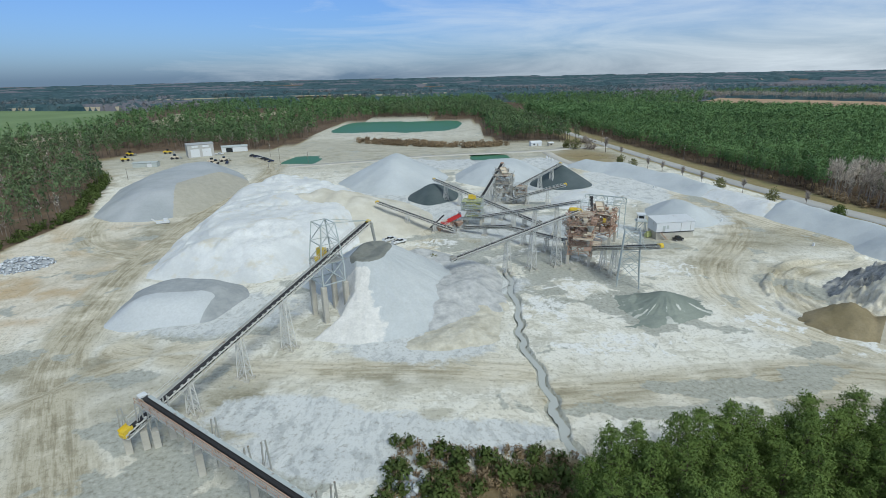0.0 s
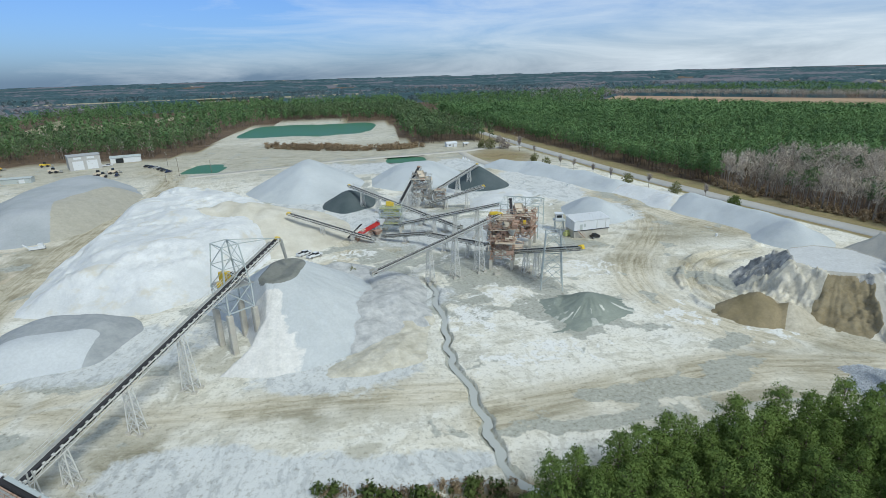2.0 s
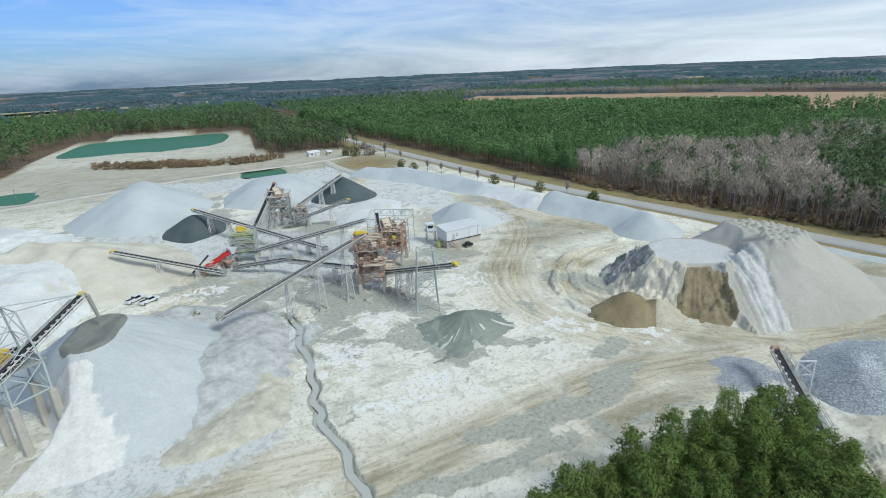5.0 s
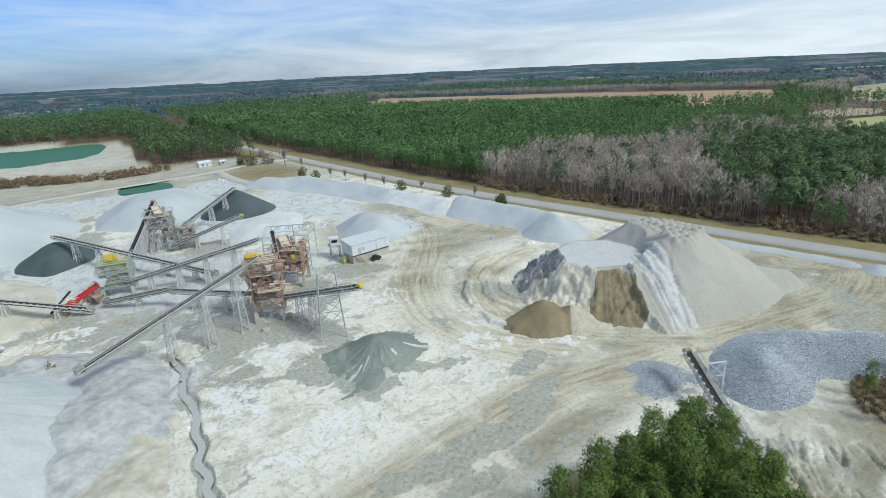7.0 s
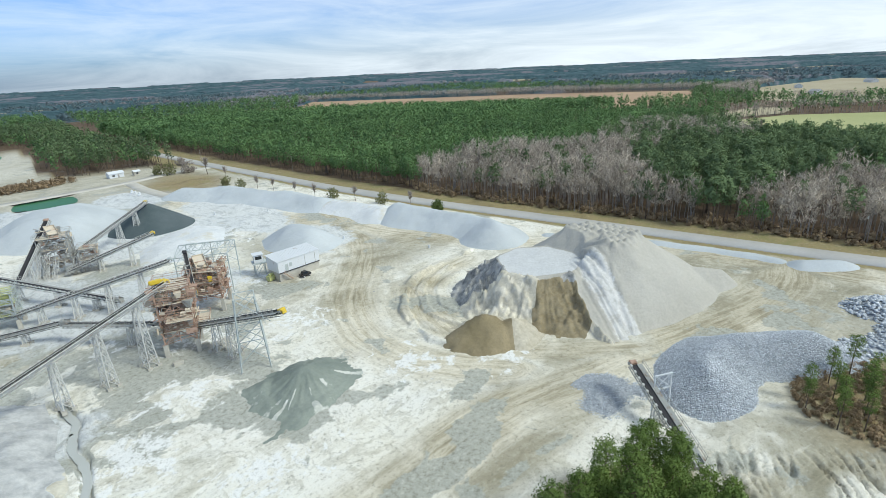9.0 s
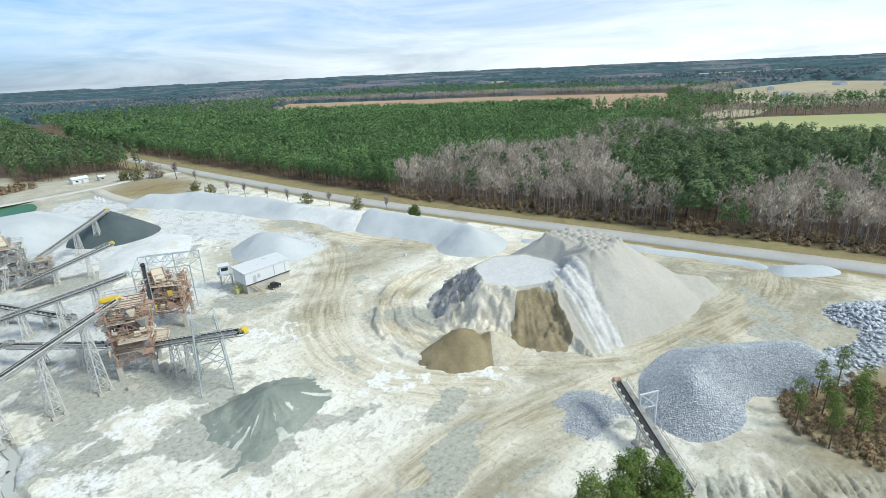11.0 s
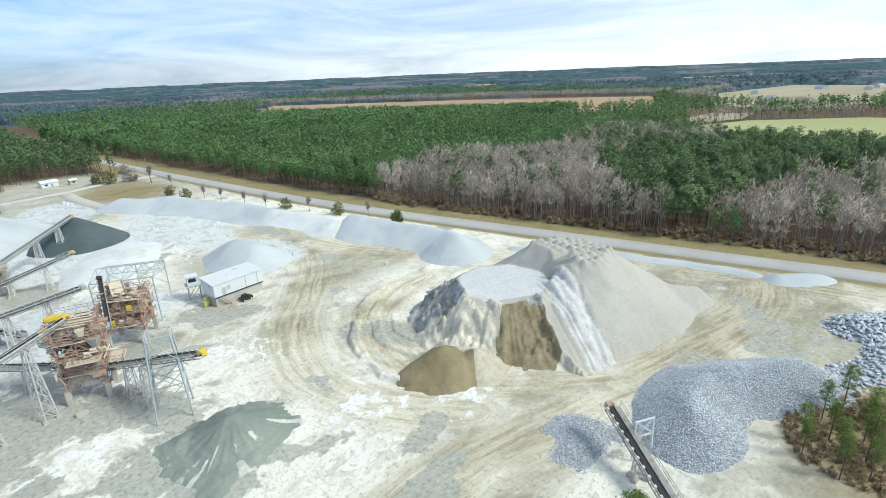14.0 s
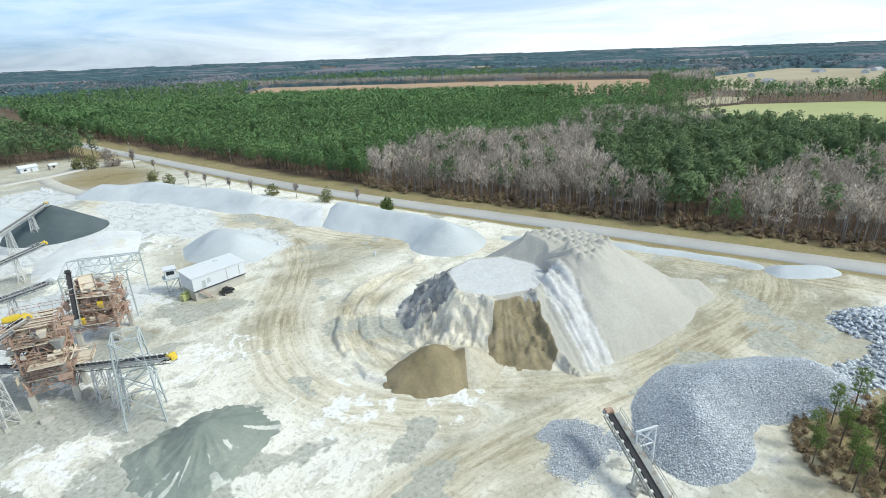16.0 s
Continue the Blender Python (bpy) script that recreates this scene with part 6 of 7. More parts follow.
def screen_box(parent, c, s, rz, tilt, mat, rust):
    """A vibrating screen: sloped box with ribbed sides, springs and a discharge lip."""
    m = Matrix.Translation(c) @ Matrix.Rotation(radians(rz), 4, "Z") @ Matrix.Rotation(radians(tilt), 4, "X")
    bm = bmesh.new()
    w, l, h = s
    block(bm, (0, 0, -h * 0.35), (w, l, 0.12), m=m)
    block(bm, (0, 0, h * 0.15), (w, l, 0.1), m=m)
    for sx in (-1, 1):
        block(bm, (sx * w / 2, 0, 0), (0.1, l, h), m=m)
        for k in range(5):
            block(bm, (sx * (w / 2 + 0.08), -l / 2 + l * (k + 0.5) / 5, 0), (0.12, 0.14, h * 1.02), m=m)
    block(bm, (0, l / 2, 0), (w, 0.1, h * 0.8), m=m)
    sc = part("screen_box", bm, mat, parent)
    bm = bmesh.new()
    beam(bm, m @ Vector((-w / 2 - 0.4, 0, 0.1)), m @ Vector((w / 2 + 0.4, 0, 0.1)), 0.55, 0.55, 12)
    part("exciter", bm, rust, sc)
    bm = bmesh.new()
    block(bm, (0, -l / 2 - 0.5, -h * 0.5), (w * 0.8, 1.0, 0.9), m=m)
    part("discharge_chute", bm, rust, sc)
    return sc


def clutter(parent, rng, box, n, mats):
    """Chutes, motors, pipes and guards between the decks, each a part."""
    names = ("chute", "motor", "pipe", "guard", "bracket")
    for i in range(n):
        x, y, z = rng.uniform(box[0], box[3]), rng.uniform(box[1], box[4]), rng.uniform(box[2], box[5])
        k = int(rng.integers(0, 5))
        bm = bmesh.new()
        if k == 0:
            bmesh.ops.create_cone(bm, cap_ends=True, segments=4, radius1=rng.uniform(0.4, 0.7), radius2=rng.uniform(0.8, 1.4), depth=rng.uniform(1.0, 2.2), matrix=Matrix.Translation((x, y, z)) @ Matrix.Rotation(0.785 + rng.uniform(-.3, .3), 4, "Z"))
        elif k == 1:
            beam(bm, (x - 0.5, y, z), (x + 0.5, y, z), 0.7, 0.7, 10)
            block(bm, (x, y, z - 0.4), (1.3, 0.9, 0.2))
        elif k == 2:
            a = rng.uniform(0, 6.28)
            beam(bm, (x, y, z), (x + 3 * math.cos(a), y + 3 * math.sin(a), z + rng.uniform(-2, 1.5)), 0.28, 0.28, 8)
        elif k == 3:
            block(bm, (x, y, z), (rng.uniform(0.8, 2.4), 0.12, rng.uniform(0.6, 1.4)), rng.uniform(0, 180))
        else:
            a = rng.uniform(0, 6.28)
            beam(bm, (x, y, z), (x + 2.4 * math.cos(a), y + 2.4 * math.sin(a), z + rng.uniform(-1.5, 1.5)), 0.16, 0.22)
        part(names[k], bm, mats[int(rng.integers(0, len(mats)))], parent)


def bars(name, mat, parent, rows):
    """Straight steel bars, each a part of its own: (start, end, thickness)."""
    for a, b, w in rows:
        bm = bmesh.new()
        beam(bm, a, b, w)
        part(name, bm, mat, parent)


prng = np.random.default_rng(5)
M_DUSTY = painted("dust-coated_steel", (0.70, 0.62, 0.50), 0.2, 0.9)

# main screening tower
t = frame_tower("screening_tower", "tall rusty steel screening tower on concrete plinths", 65.4, 193.6, -20, 6.6, 6.6, (6.0, 9.2, 12.6, 16.0), M_RUST, M_DUSTY, 3.2)
screen_box(t, (0, 0.2, 13.9), (2.6, 5.6, 1.6), 15, 16, M_DUSTY, M_RUST)
screen_box(t, (0.3, -0.2, 10.6), (2.4, 5.2, 1.4), -70, 14, M_DUSTY, M_RUST)
clutter(t, prng, (-4.2, -4.2, 5.2, 4.2, 4.2, 15.5), 110, (M_RUST, M_DUSTY, M_DUSTY, M_RUST, M_STEEL))
bm = bmesh.new()
block(bm, (-2.6, -1.6, 17.6), (2.6, 1.1, 0.9), 20)
bmesh.ops.bevel(bm, geom=bm.edges[:], offset=0.15, segments=2, affect="EDGES")
part("drive_guard", bm, M_YELLOW, t, "yellow drive guard")
# side platforms of the main tower
for c, s, r in (((4.8, 1.5, 6.0), (3.2, 5.0, 0.12), 0), ((1.0, -4.6, 9.2), (5.5, 2.6, 0.12), 0), ((-4.6, 0.5, 12.6), (2.4, 4.5, 0.12), 0)):
    bm = bmesh.new()
    block(bm, c, s, r)
    part("platform", bm, M_DUSTY, t)
    bm = bmesh.new()
    for sx in (-1, 1):
        for sy in (-1, 1):
            beam(bm, (c[0] + sx * s[0] / 2, c[1] + sy * s[1] / 2, c[2]), (c[0] + sx * s[0] / 2, c[1] + sy * s[1] / 2, c[2] + 1.15), 0.08)
            beam(bm, (c[0] + sx * s[0] / 2, c[1] + sy * s[1] / 2, c[2]), (c[0] * 0.7, c[1] * 0.7, c[2] - 2.6), 0.14)
    for zz in (0.6, 1.15):
        for sx in (-1, 1):
            beam(bm, (c[0] + sx * s[0] / 2, c[1] - s[1] / 2, c[2] + zz), (c[0] + sx * s[0] / 2, c[1] + s[1] / 2, c[2] + zz), 0.07)
            beam(bm, (c[0] - s[0] / 2, c[1] + sx * s[1] / 2, c[2] + zz), (c[0] + s[0] / 2, c[1] + sx * s[1] / 2, c[2] + zz), 0.07)
    part("handrail", bm, M_RUST, t)

# second tower behind it, with crushers
t = frame_tower("crusher_tower", "rusty steel crusher tower with dust-covered decks", 77.5, 212.5, -32, 8.0, 7.0, (5.0, 8.2, 11.4), M_RUST, M_DUSTY, 3.6)
screen_box(t, (-1.0, 0, 13.0), (2.8, 6.0, 1.6), 25, 15, M_DUSTY, M_RUST)
for cx in (-1.6, 1.8):
    bm = bmesh.new()
    bmesh.ops.create_cone(bm, cap_ends=True, segments=16, radius1=1.5, radius2=1.0, depth=2.2, matrix=Matrix.Translation((cx, 0.8, 6.4)))
    bmesh.ops.create_cone(bm, cap_ends=True, segments=16, radius1=1.15, radius2=1.3, depth=0.8, matrix=Matrix.Translation((cx, 0.8, 7.7)))
    part("cone_crusher", bm, M_DUSTY, t)
clutter(t, prng, (-4.2, -3.8, 4.6, 4.2, 3.8, 13.2), 100, (M_RUST, M_DUSTY, M_STEEL, M_RUST))
for c in ((1.8, -3.4, 9.4), (-2.4, -3.6, 6.0)):
    bm = bmesh.new()
    block(bm, c, (1.1, 0.7, 1.5), 10)
    bmesh.ops.bevel(bm, geom=bm.edges[:], offset=0.1, segments=1, affect="EDGES")
    part("drive_guard", bm, M_YELLOW, t, "yellow drive guard")

# blue-grey hoist frame over the crushers
M_PALE = painted("pale_blue-grey_steel", (0.50, 0.55, 0.55), 0.1, 0.5)
ob = thing("hoist_frame", "pale blue-grey steel hoist frame over the crushers", "hoist frame", 82.0, 226.5, gh(82, 226), -28)
fx, fy, fz = 7.0, 6.4, 12.2
for sx in (-1, 0, 1):
    for sy in (-1, 1):
        bm = bmesh.new()
        beam(bm, (sx * fx, sy * fy, -0.2), (sx * fx, sy * fy, fz), 0.26)
        part("column", bm, M_PALE, ob)
for sy in (-1, 1):
    bm = bmesh.new()
    for sx in (-1, 0):
        x0, x1 = sx * fx, (sx + 1) * fx
        beam(bm, (x0, sy * fy, fz), (x1, sy * fy, fz), 0.22)
        beam(bm, (x0, sy * fy, fz - 2.2), (x1, sy * fy, fz - 2.2), 0.16)
        for k in range(4):
            p, q = x0 + (x1 - x0) * k / 4, x0 + (x1 - x0) * (k + 1) / 4
            beam(bm, (p, sy * fy, fz if k % 2 else fz - 2.2), (q, sy * fy, fz - 2.2 if k % 2 else fz), 0.12)
        beam(bm, (x0, sy * fy, 5.5), (x1, sy * fy, fz - 2.2), 0.14)
        beam(bm, (x1, sy * fy, 5.5), (x0, sy * fy, fz - 2.2), 0.14)
    part("side_truss", bm, M_PALE, ob)
rows = [((-fx, 0, fz + 1.7), (fx, 0, fz + 1.7), 0.2)]
for sx in (-1, -0.5, 0, 0.5, 1):
    rows += [((sx * fx, -fy, fz), (sx * fx, 0, fz + 1.7), 0.16), ((sx * fx, fy, fz), (sx * fx, 0, fz + 1.7), 0.16), ((sx * fx, -fy, fz), (sx * fx, fy, fz), 0.13), ((sx * fx, 0, fz), (sx * fx, 0, fz + 1.7), 0.12)]
rows += [((-fx + fx * k / 2, -fy, fz), (-fx + fx * (k + 1) / 2, fy, fz), 0.11) for k in range(4)]
bars("roof_bar", M_PALE, ob, rows)

# stacking conveyor with its mast
conveyor("grey stacking conveyor with a black belt and yellow head", (68.2, 193.8, 4.6), (78.3, 163.8, 15.2), 1.3, (0.25, 0.42), head=M_YELLOW, mat=M_STEEL)
ob = thing("conveyor_mast", "pale blue-grey lattice mast holding up a conveyor", "support mast", 74.6, 174.2, gh(74, 174), -18)
feet = [(-3.0, -2.6), (3.0, -2.6), (3.0, 3.4), (-3.0, 3.4)]
tops = [(-2.0, -1.6), (2.0, -1.6), (2.0, 2.2), (-2.0, 2.2)]
for (ax, ay), (bx, by) in zip(feet, tops):
    bm = bmesh.new()
    beam(bm, (ax, ay, -0.2), (bx, by, 16.4), 0.24)
    part("leg", bm, M_PALE, ob)
for j in range(4):
    rows = []
    A0, A1, B0, B1 = (Vector((*feet[j], 0)), Vector((*feet[(j + 1) % 4], 0)), Vector((*tops[j], 16.4)), Vector((*tops[(j + 1) % 4], 16.4)))
    for i, (f, g) in enumerate(((0.12, 0.42), (0.42, 0.66), (0.78, 1.0))):
        rows.append((A0.lerp(B0, f), A1.lerp(B1, g), 0.13))
        rows.append((A1.lerp(B1, f), A0.lerp(B0, g), 0.13))
        rows.append((A0.lerp(B0, g), A1.lerp(B1, g), 0.14))
    bars("side_bar", M_PALE, ob, rows)
bm = bmesh.new()
for k in (0.3,):
    beam(bm, (tops[0][0] * 1.1, tops[0][1], 16.4), (4.4, -8.0, 13.2), 0.1)
    beam(bm, (tops[1][0], tops[1][1], 16.4), (3.4, -9.5, 13.4), 0.1)
part("stay", bm, M_PALE, ob)

conveyor("long galvanised conveyor rising to the screening tower", (24.2, 178.9, 6.6), (64.3, 192.9, 17.2), 1.5, (0.42, 0.62, 0.82), foot=0.0, mat=M_GALV)
conveyor("grey conveyor rising to the crusher tower", (33.5, 238.0, 3.0), (71.0, 219.6, 13.6), 1.3, (0.2, 0.4, 0.6, 0.8), head=M_PALE)
conveyor("long galvanised conveyor with a yellow head over a dark heap", (58.5, 226.0, 3.4), (16.4, 288.0, 9.2), 1.2, (0.12, 0.3, 0.5, 0.7, 0.86), mat=M_GALV)
conveyor("low grey transfer conveyor between the towers", (29.0, 229.5, 1.6), (45.0, 218.0, 5.2), 1.2, (0.5,), head=M_STEEL, mat=M_STEEL)
conveyor("low grey transfer conveyor with a black belt", (45.0, 217.2, 5.0), (61.5, 198.0, 6.0), 1.2, (0.3, 0.7), head=M_STEEL, mat=M_STEEL)
conveyor("steep narrow conveyor between the towers", (71.8, 203.5, 8.0), (74.2, 216.0, 15.6), 1.1, (), mat=M_STEEL, head=M_BELT, rails=False)
conveyor("galvanised stacking conveyor over a dark chip cone", (53.0, 275.0, 6.0), (84.2, 315.3, 11.2), 1.3, (0.55, 0.8), mat=M_GALV)
conveyor("galvanised stacking conveyor with a yellow head", (50.5, 271.0, 2.2), (75.8, 264.4, 10.4), 1.3, (0.35, 0.7), mat=M_GALV)
conveyor("steep feed conveyor to the rear crusher tower", (37.0, 263.5, 3.0), (49.4, 283.5, 17.0), 1.6, (0.3, 0.6), mat=M_GALV, head=M_RUST)
conveyor("galvanised stacking conveyor over a small dark heap", (26.2, 226.5, 1.2), (-5.1, 238.4, 10.0), 1.3, (0.25, 0.6), mat=M_GALV)

# rear crusher tower
t = frame_tower("crusher_tower", "grey rear crusher tower with stairs and pipes", 49.5, 277.0, -15, 8.0, 7.5, (5.0, 9.0, 13.0), M_STEEL, M_DUSTY, 1.5)
screen_box(t, (0, 0, 14.6), (2.8, 5.8, 1.7), 20, 15, M_DUSTY, M_RUST)
clutter(t, prng, (-4.5, -4.2, 3.0, 4.5, 4.2, 15.0), 70, (M_STEEL, M_DUSTY, M_STEEL, M_RUST))
for k in range(3):
    bm = bmesh.new()
    lattice_column(bm, (-6 + k * 2.2, -5.5, 0), (-4.4 + k * 2.4, -3.8, 9 - k), 1.0, 0.12)
    part("lattice_leg", bm, M_GALV, t)
t = frame_tower("side_platform_tower", "low rusty platform tower beside the rear crusher", 57.5, 274.5, -15, 4.5, 4.5, (4.0, 7.5), M_STEEL, M_DUSTY, 1.0)
clutter(t, prng, (-2.5, -2.5, 2.5, 2.5, 2.5, 8.5), 14, (M_RUST, M_DUSTY))

# yellow-decked tower with the red feeder
M_LIME = painted("pale_yellow-green_paint", (0.55, 0.58, 0.25), 0.12, 0.55)
t = frame_tower("screen_tower", "grey screen tower with pale yellow decks", 33.2, 239.6, -12, 7.8, 6.0, (4.0, 7.0, 9.8), M_PALE, M_LIME, 2.4)
screen_box(t, (0.2, 0, 8.2), (2.6, 5.4, 1.4), 80, 14, M_LIME, M_DUSTY)
screen_box(t, (-0.4, 0.2, 5.2), (2.4, 5.4, 1.3), 85, -12, M_DUSTY, M_RUST)
clutter(t, prng, (-3.8, -2.9, 2.0, 3.8, 2.9, 9.6), 34, (M_PALE, M_DUSTY, M_LIME, M_STEEL))
bm = bmesh.new()
block(bm, (-0.6, -0.4, 11.3), (2.0, 1.6, 1.8), 8)
block(bm, (0.9, -0.2, 11.1), (0.9, 1.4, 1.4), 8)
bmesh.ops.bevel(bm, geom=bm.edges[:], offset=0.12, segments=2, affect="EDGES")
part("drive_housing", bm, M_YELLOW, t, "yellow drive housing")
ob = thing("mobile_screen", "red mobile screening feeder with a grey hopper", "screening machine", 24.0, 234.5, gh(24, 234), 28)
bm = bmesh.new()
beam(bm, (-5.0, 0, 1.4), (5.0, 0, 4.4), 1.3, 0.5)
for sx in (-0.7, 0.7):
    beam(bm, (-5.2, sx, 1.7), (5.2, sx, 4.9), 0.14, 0.9)
    for k in range(7):
        beam(bm, (-4.8 + 1.5 * k, sx * 1.1, 1.4 + 0.46 * k), (-4.8 + 1.5 * k, sx * 1.1, 2.5 + 0.46 * k), 0.18)
part("feeder_boom", bm, M_RED, ob, "red painted feeder boom")
bm = bmesh.new()
bmesh.ops.create_cone(bm, cap_ends=True, segments=4, radius1=0.9, radius2=1.9, depth=2.2, matrix=Matrix.Translation((5.6, 0, 5.0)) @ Matrix.Rotation(0.785, 4, "Z"))
part("hopper", bm, M_WALL, ob)
for x in (-4, 0, 3.5):
    bm = bmesh.new()
    for y in (-1.0, 1.0):
        beam(bm, (x, y, -0.2), (x, y, 1.6 + (x + 4) * 0.3), 0.2)
    beam(bm, (x, -1, 1.0), (x, 1, 1.0), 0.18)
    part("support_frame", bm, M_RUST, ob)
clutter(ob, prng, (-6.0, -2.4, 0.6, 4.0, 2.4, 2.6), 22, (M_RUST, M_RUST, M_STEEL, M_DUSTY))
bm = bmesh.new()
bmesh.ops.create_cone(bm, cap_ends=True, segments=4, radius1=0.7, radius2=1.9, depth=1.6, matrix=Matrix.Translation((2.2, -3.4, 2.2)) @ Matrix.Rotation(0.785, 4, "Z"))
part("feed_hopper", bm, M_RUST, ob, "rusty feed hopper")
bm = bmesh.new()
beam(bm, (-7.5, 2.5, 0.6), (-1.5, 2.2, 5.0), 0.8, 0.25)
part("side_belt", bm, M_BELT, ob)

# ---- stockpile tower and the two long conveyors ----
C1A, C1B = Vector((-28.6, 104.8, 4.8)), Vector((1.8, 171.6, 20.6))
conveyor("long galvanised conveyor climbing to the stockpile tower", C1A, C1B, 1.3, (0.17, 0.34, 0.52), mat=M_GALV, walk_side=-1, tail_mat=M_YELLOW)
conveyor("rusty grey feed conveyor with a black belt", (16.0, 79.4, 9.4), (-24.6, 105.6, 11.4), 1.3, (), head=M_WALL, mat=M_RUST, deep=0.9, walk_side=-1, cover=True)
for x, y, h in ((-25.6, 108.0, 3.2), (-24.0, 110.0, 2.8), (-15.2, 101.5, 4.0), (-13.0, 103.5, 3.4), (-5.2, 96.5, 4.0), (-3.4, 98.2, 3.6), (-29.5, 106.5, 3.0), (-27.2, 107.6, 3.6), (6.5, 88.0, 4.0), (8.5, 89.5, 4.0)):
    bm = bmesh.new()
    block(bm, (0, 0, h / 2 - 0.4), (1.1, 1.5, h + 0.8), 35)
    bmesh.ops.bevel(bm, geom=bm.edges[:], offset=0.07, segments=1, affect="EDGES")
    ob = thing("concrete_pier", "weathered concrete pier carrying steel legs", "pier", x, y, gh(x, y))
    part("pier_block", bm, M_CONCRETE, ob)
    bm = bmesh.new()
    for q in (-0.4, 0.4):
        beam(bm, (q, q, h), (q * 0.5, q * 0.5, h + 5.4), 0.2)
    beam(bm, (-0.4, -0.4, h + 0.3), (0.3, 0.3, h + 4.5), 0.12)
    part("steel_leg", bm, M_STEEL, ob)

for i, (x, y, rz_, k) in enumerate(((68.5, 190.2, 20, 1.0), (70.2, 189.0, 35, 0.9), (71.6, 187.4, 10, 1.1), (69.4, 187.6, 50, 0.8), (73.2, 189.2, 25, 1.0), (72.6, 185.4, 15, 0.7), (62.0, 186.5, 5, 0.8), (75.0, 183.0, 40, 0.9))):
    bm = bmesh.new()
    block(bm, (0, 0, 0.45 * k), (2.6 * k, 1.2 * k, 1.1 * k))
    bmesh.ops.bevel(bm, geom=bm.edges[:], offset=0.08, segments=1, affect="EDGES")
    ob = thing("concrete_block", "dusty concrete block on the ground below the screening tower", "block", x, y, gh(x, y), rz_, "concrete blocks")
    part("block", bm, M_CONCRETE, ob)
tw = thing("stockpile_tower", "galvanised lattice tower on tall concrete pillars", "conveyor tower", -7.0, 157.6, 0, 40)
cs = [(-3.0, -3.2), (3.0, -3.2), (3.0, 3.2), (-3.0, 3.2)]
for cx, cy in cs:
    bm = bmesh.new()
    block(bm, (cx, cy, 4.4), (1.25, 1.25, 9.8))
    bmesh.ops.bevel(bm, geom=bm.edges[:], offset=0.12, segments=1, affect="EDGES")
    part("pillar", bm, M_CONCRETE, tw)
    bm = bmesh.new()
    beam(bm, (cx, cy, 9.2), (cx, cy, 15.0), 0.3)
    beam(bm, (cx, cy, 15.0), (cx * 0.62, cy * 0.8, 24.6), 0.26)
    part("column", bm, M_PALE, tw)
rows = []
for j in range(4):
    (ax, ay), (bx, by) = cs[j], cs[(j + 1) % 4]
    for z in (9.6, 15.0):
        rows.append(((ax, ay, z), (bx, by, z), 0.24))
    rows.append(((ax, ay, 9.6), (bx, by, 15.0), 0.18))
    rows.append(((bx, by, 9.6), (ax, ay, 15.0), 0.18))
    A0, A1, B0, B1 = Vector((ax, ay, 15)), Vector((bx, by, 15)), Vector((ax * .62, ay * .8, 24.6)), Vector((bx * .62, by * .8, 24.6))
    rows.append((B0, B1, 0.2))
    rows.append((A0.lerp(B0, .5), A1.lerp(B1, .5), 0.15))
    for f, g in ((0, .5), (.5, 1)):
        if j % 2 == 0:
            rows.append((A0.lerp(B0, f), A1.lerp(B1, g), 0.13))
            rows.append((A1.lerp(B1, f), A0.lerp(B0, g), 0.13))
        else:
            rows.append((A0.lerp(B0, f), A1.lerp(B1, g), 0.13))
TM = Matrix.Rotation(radians(-40), 4, "Z") @ Matrix.Translation((7.0, -157.6, 0))
rows.append(((1.8, 2.4, 24.6), TM @ Vector((2.4, 170.8, 21.0)), 0.16))
rows.append(((1.8, -2.4, 24.6), TM @ Vector((1.4, 171.2, 21.0)), 0.16))
rows.append(((-1.8, -2.4, 24.6), (1.8, 2.4, 24.6), 0.14))
bars("brace", M_PALE, tw, rows)
bm = bmesh.new()
block(bm, (0.4, 0, 15.2), (6.6, 7.0, 0.12))
part("deck", bm, M_STEEL, tw)
bm = bmesh.new()
block(bm, (-0.8, 0.6, 17.0), (1.7, 2.2, 2.2), 20)
block(bm, (-2.6, -1.0, 16.0), (1.2, 1.6, 1.3), 20)
bmesh.ops.bevel(bm, geom=bm.edges[:], offset=0.15, segments=2, affect="EDGES")
part("take_up_box", bm, M_YELLOW, tw, "yellow take-up housing")
bm = bmesh.new()
block(bm, (2.4, -1.4, 16.1), (1.5, 0.12, 1.1), 25, m=Matrix.Rotation(-0.35, 4, "X"))
part("solar_panel", bm, M_GLASS, tw, "dark blue solar panel")
bm = bmesh.new()
beam(bm, TM @ Vector((2.4, 172.4, 20.0)), TM @ Vector((3.0, 173.4, 14.6)), 0.9, 0.7, 10)
part("discharge_spout", bm, M_STEEL, tw)

# ---- low conveyor with a white gate frame ----
conveyor("low rusty-headed conveyor emerging from the pines", (111.0, 96.0, 1.6), (122.3, 113.6, 6.3), 1.3, (0.55,), head=M_RUST, mat=M_STEEL)
ob = thing("gate_frame", "white steel gate frame over a conveyor", "frame", 121.6, 107.4, gh(121, 107), -25)
bm = bmesh.new()
for sx in (-1.8, 1.8):
    beam(bm, (sx, 0, -0.2), (sx * 0.9, 0, 7.0), 0.2)
part("post", bm, M_WALL, ob)
bm = bmesh.new()
beam(bm, (-1.8, 0, 7.0), (1.8, 0, 7.0), 0.22)
beam(bm, (-1.7, 0, 4.2), (1.7, 0, 4.2), 0.16)
beam(bm, (-1.7, 0, 4.2), (1.6, 0, 7.0), 0.13)
beam(bm, (1.7, 0, 4.2), (-1.6, 0, 7.0), 0.13)
part("cross_bar", bm, M_WALL, ob)

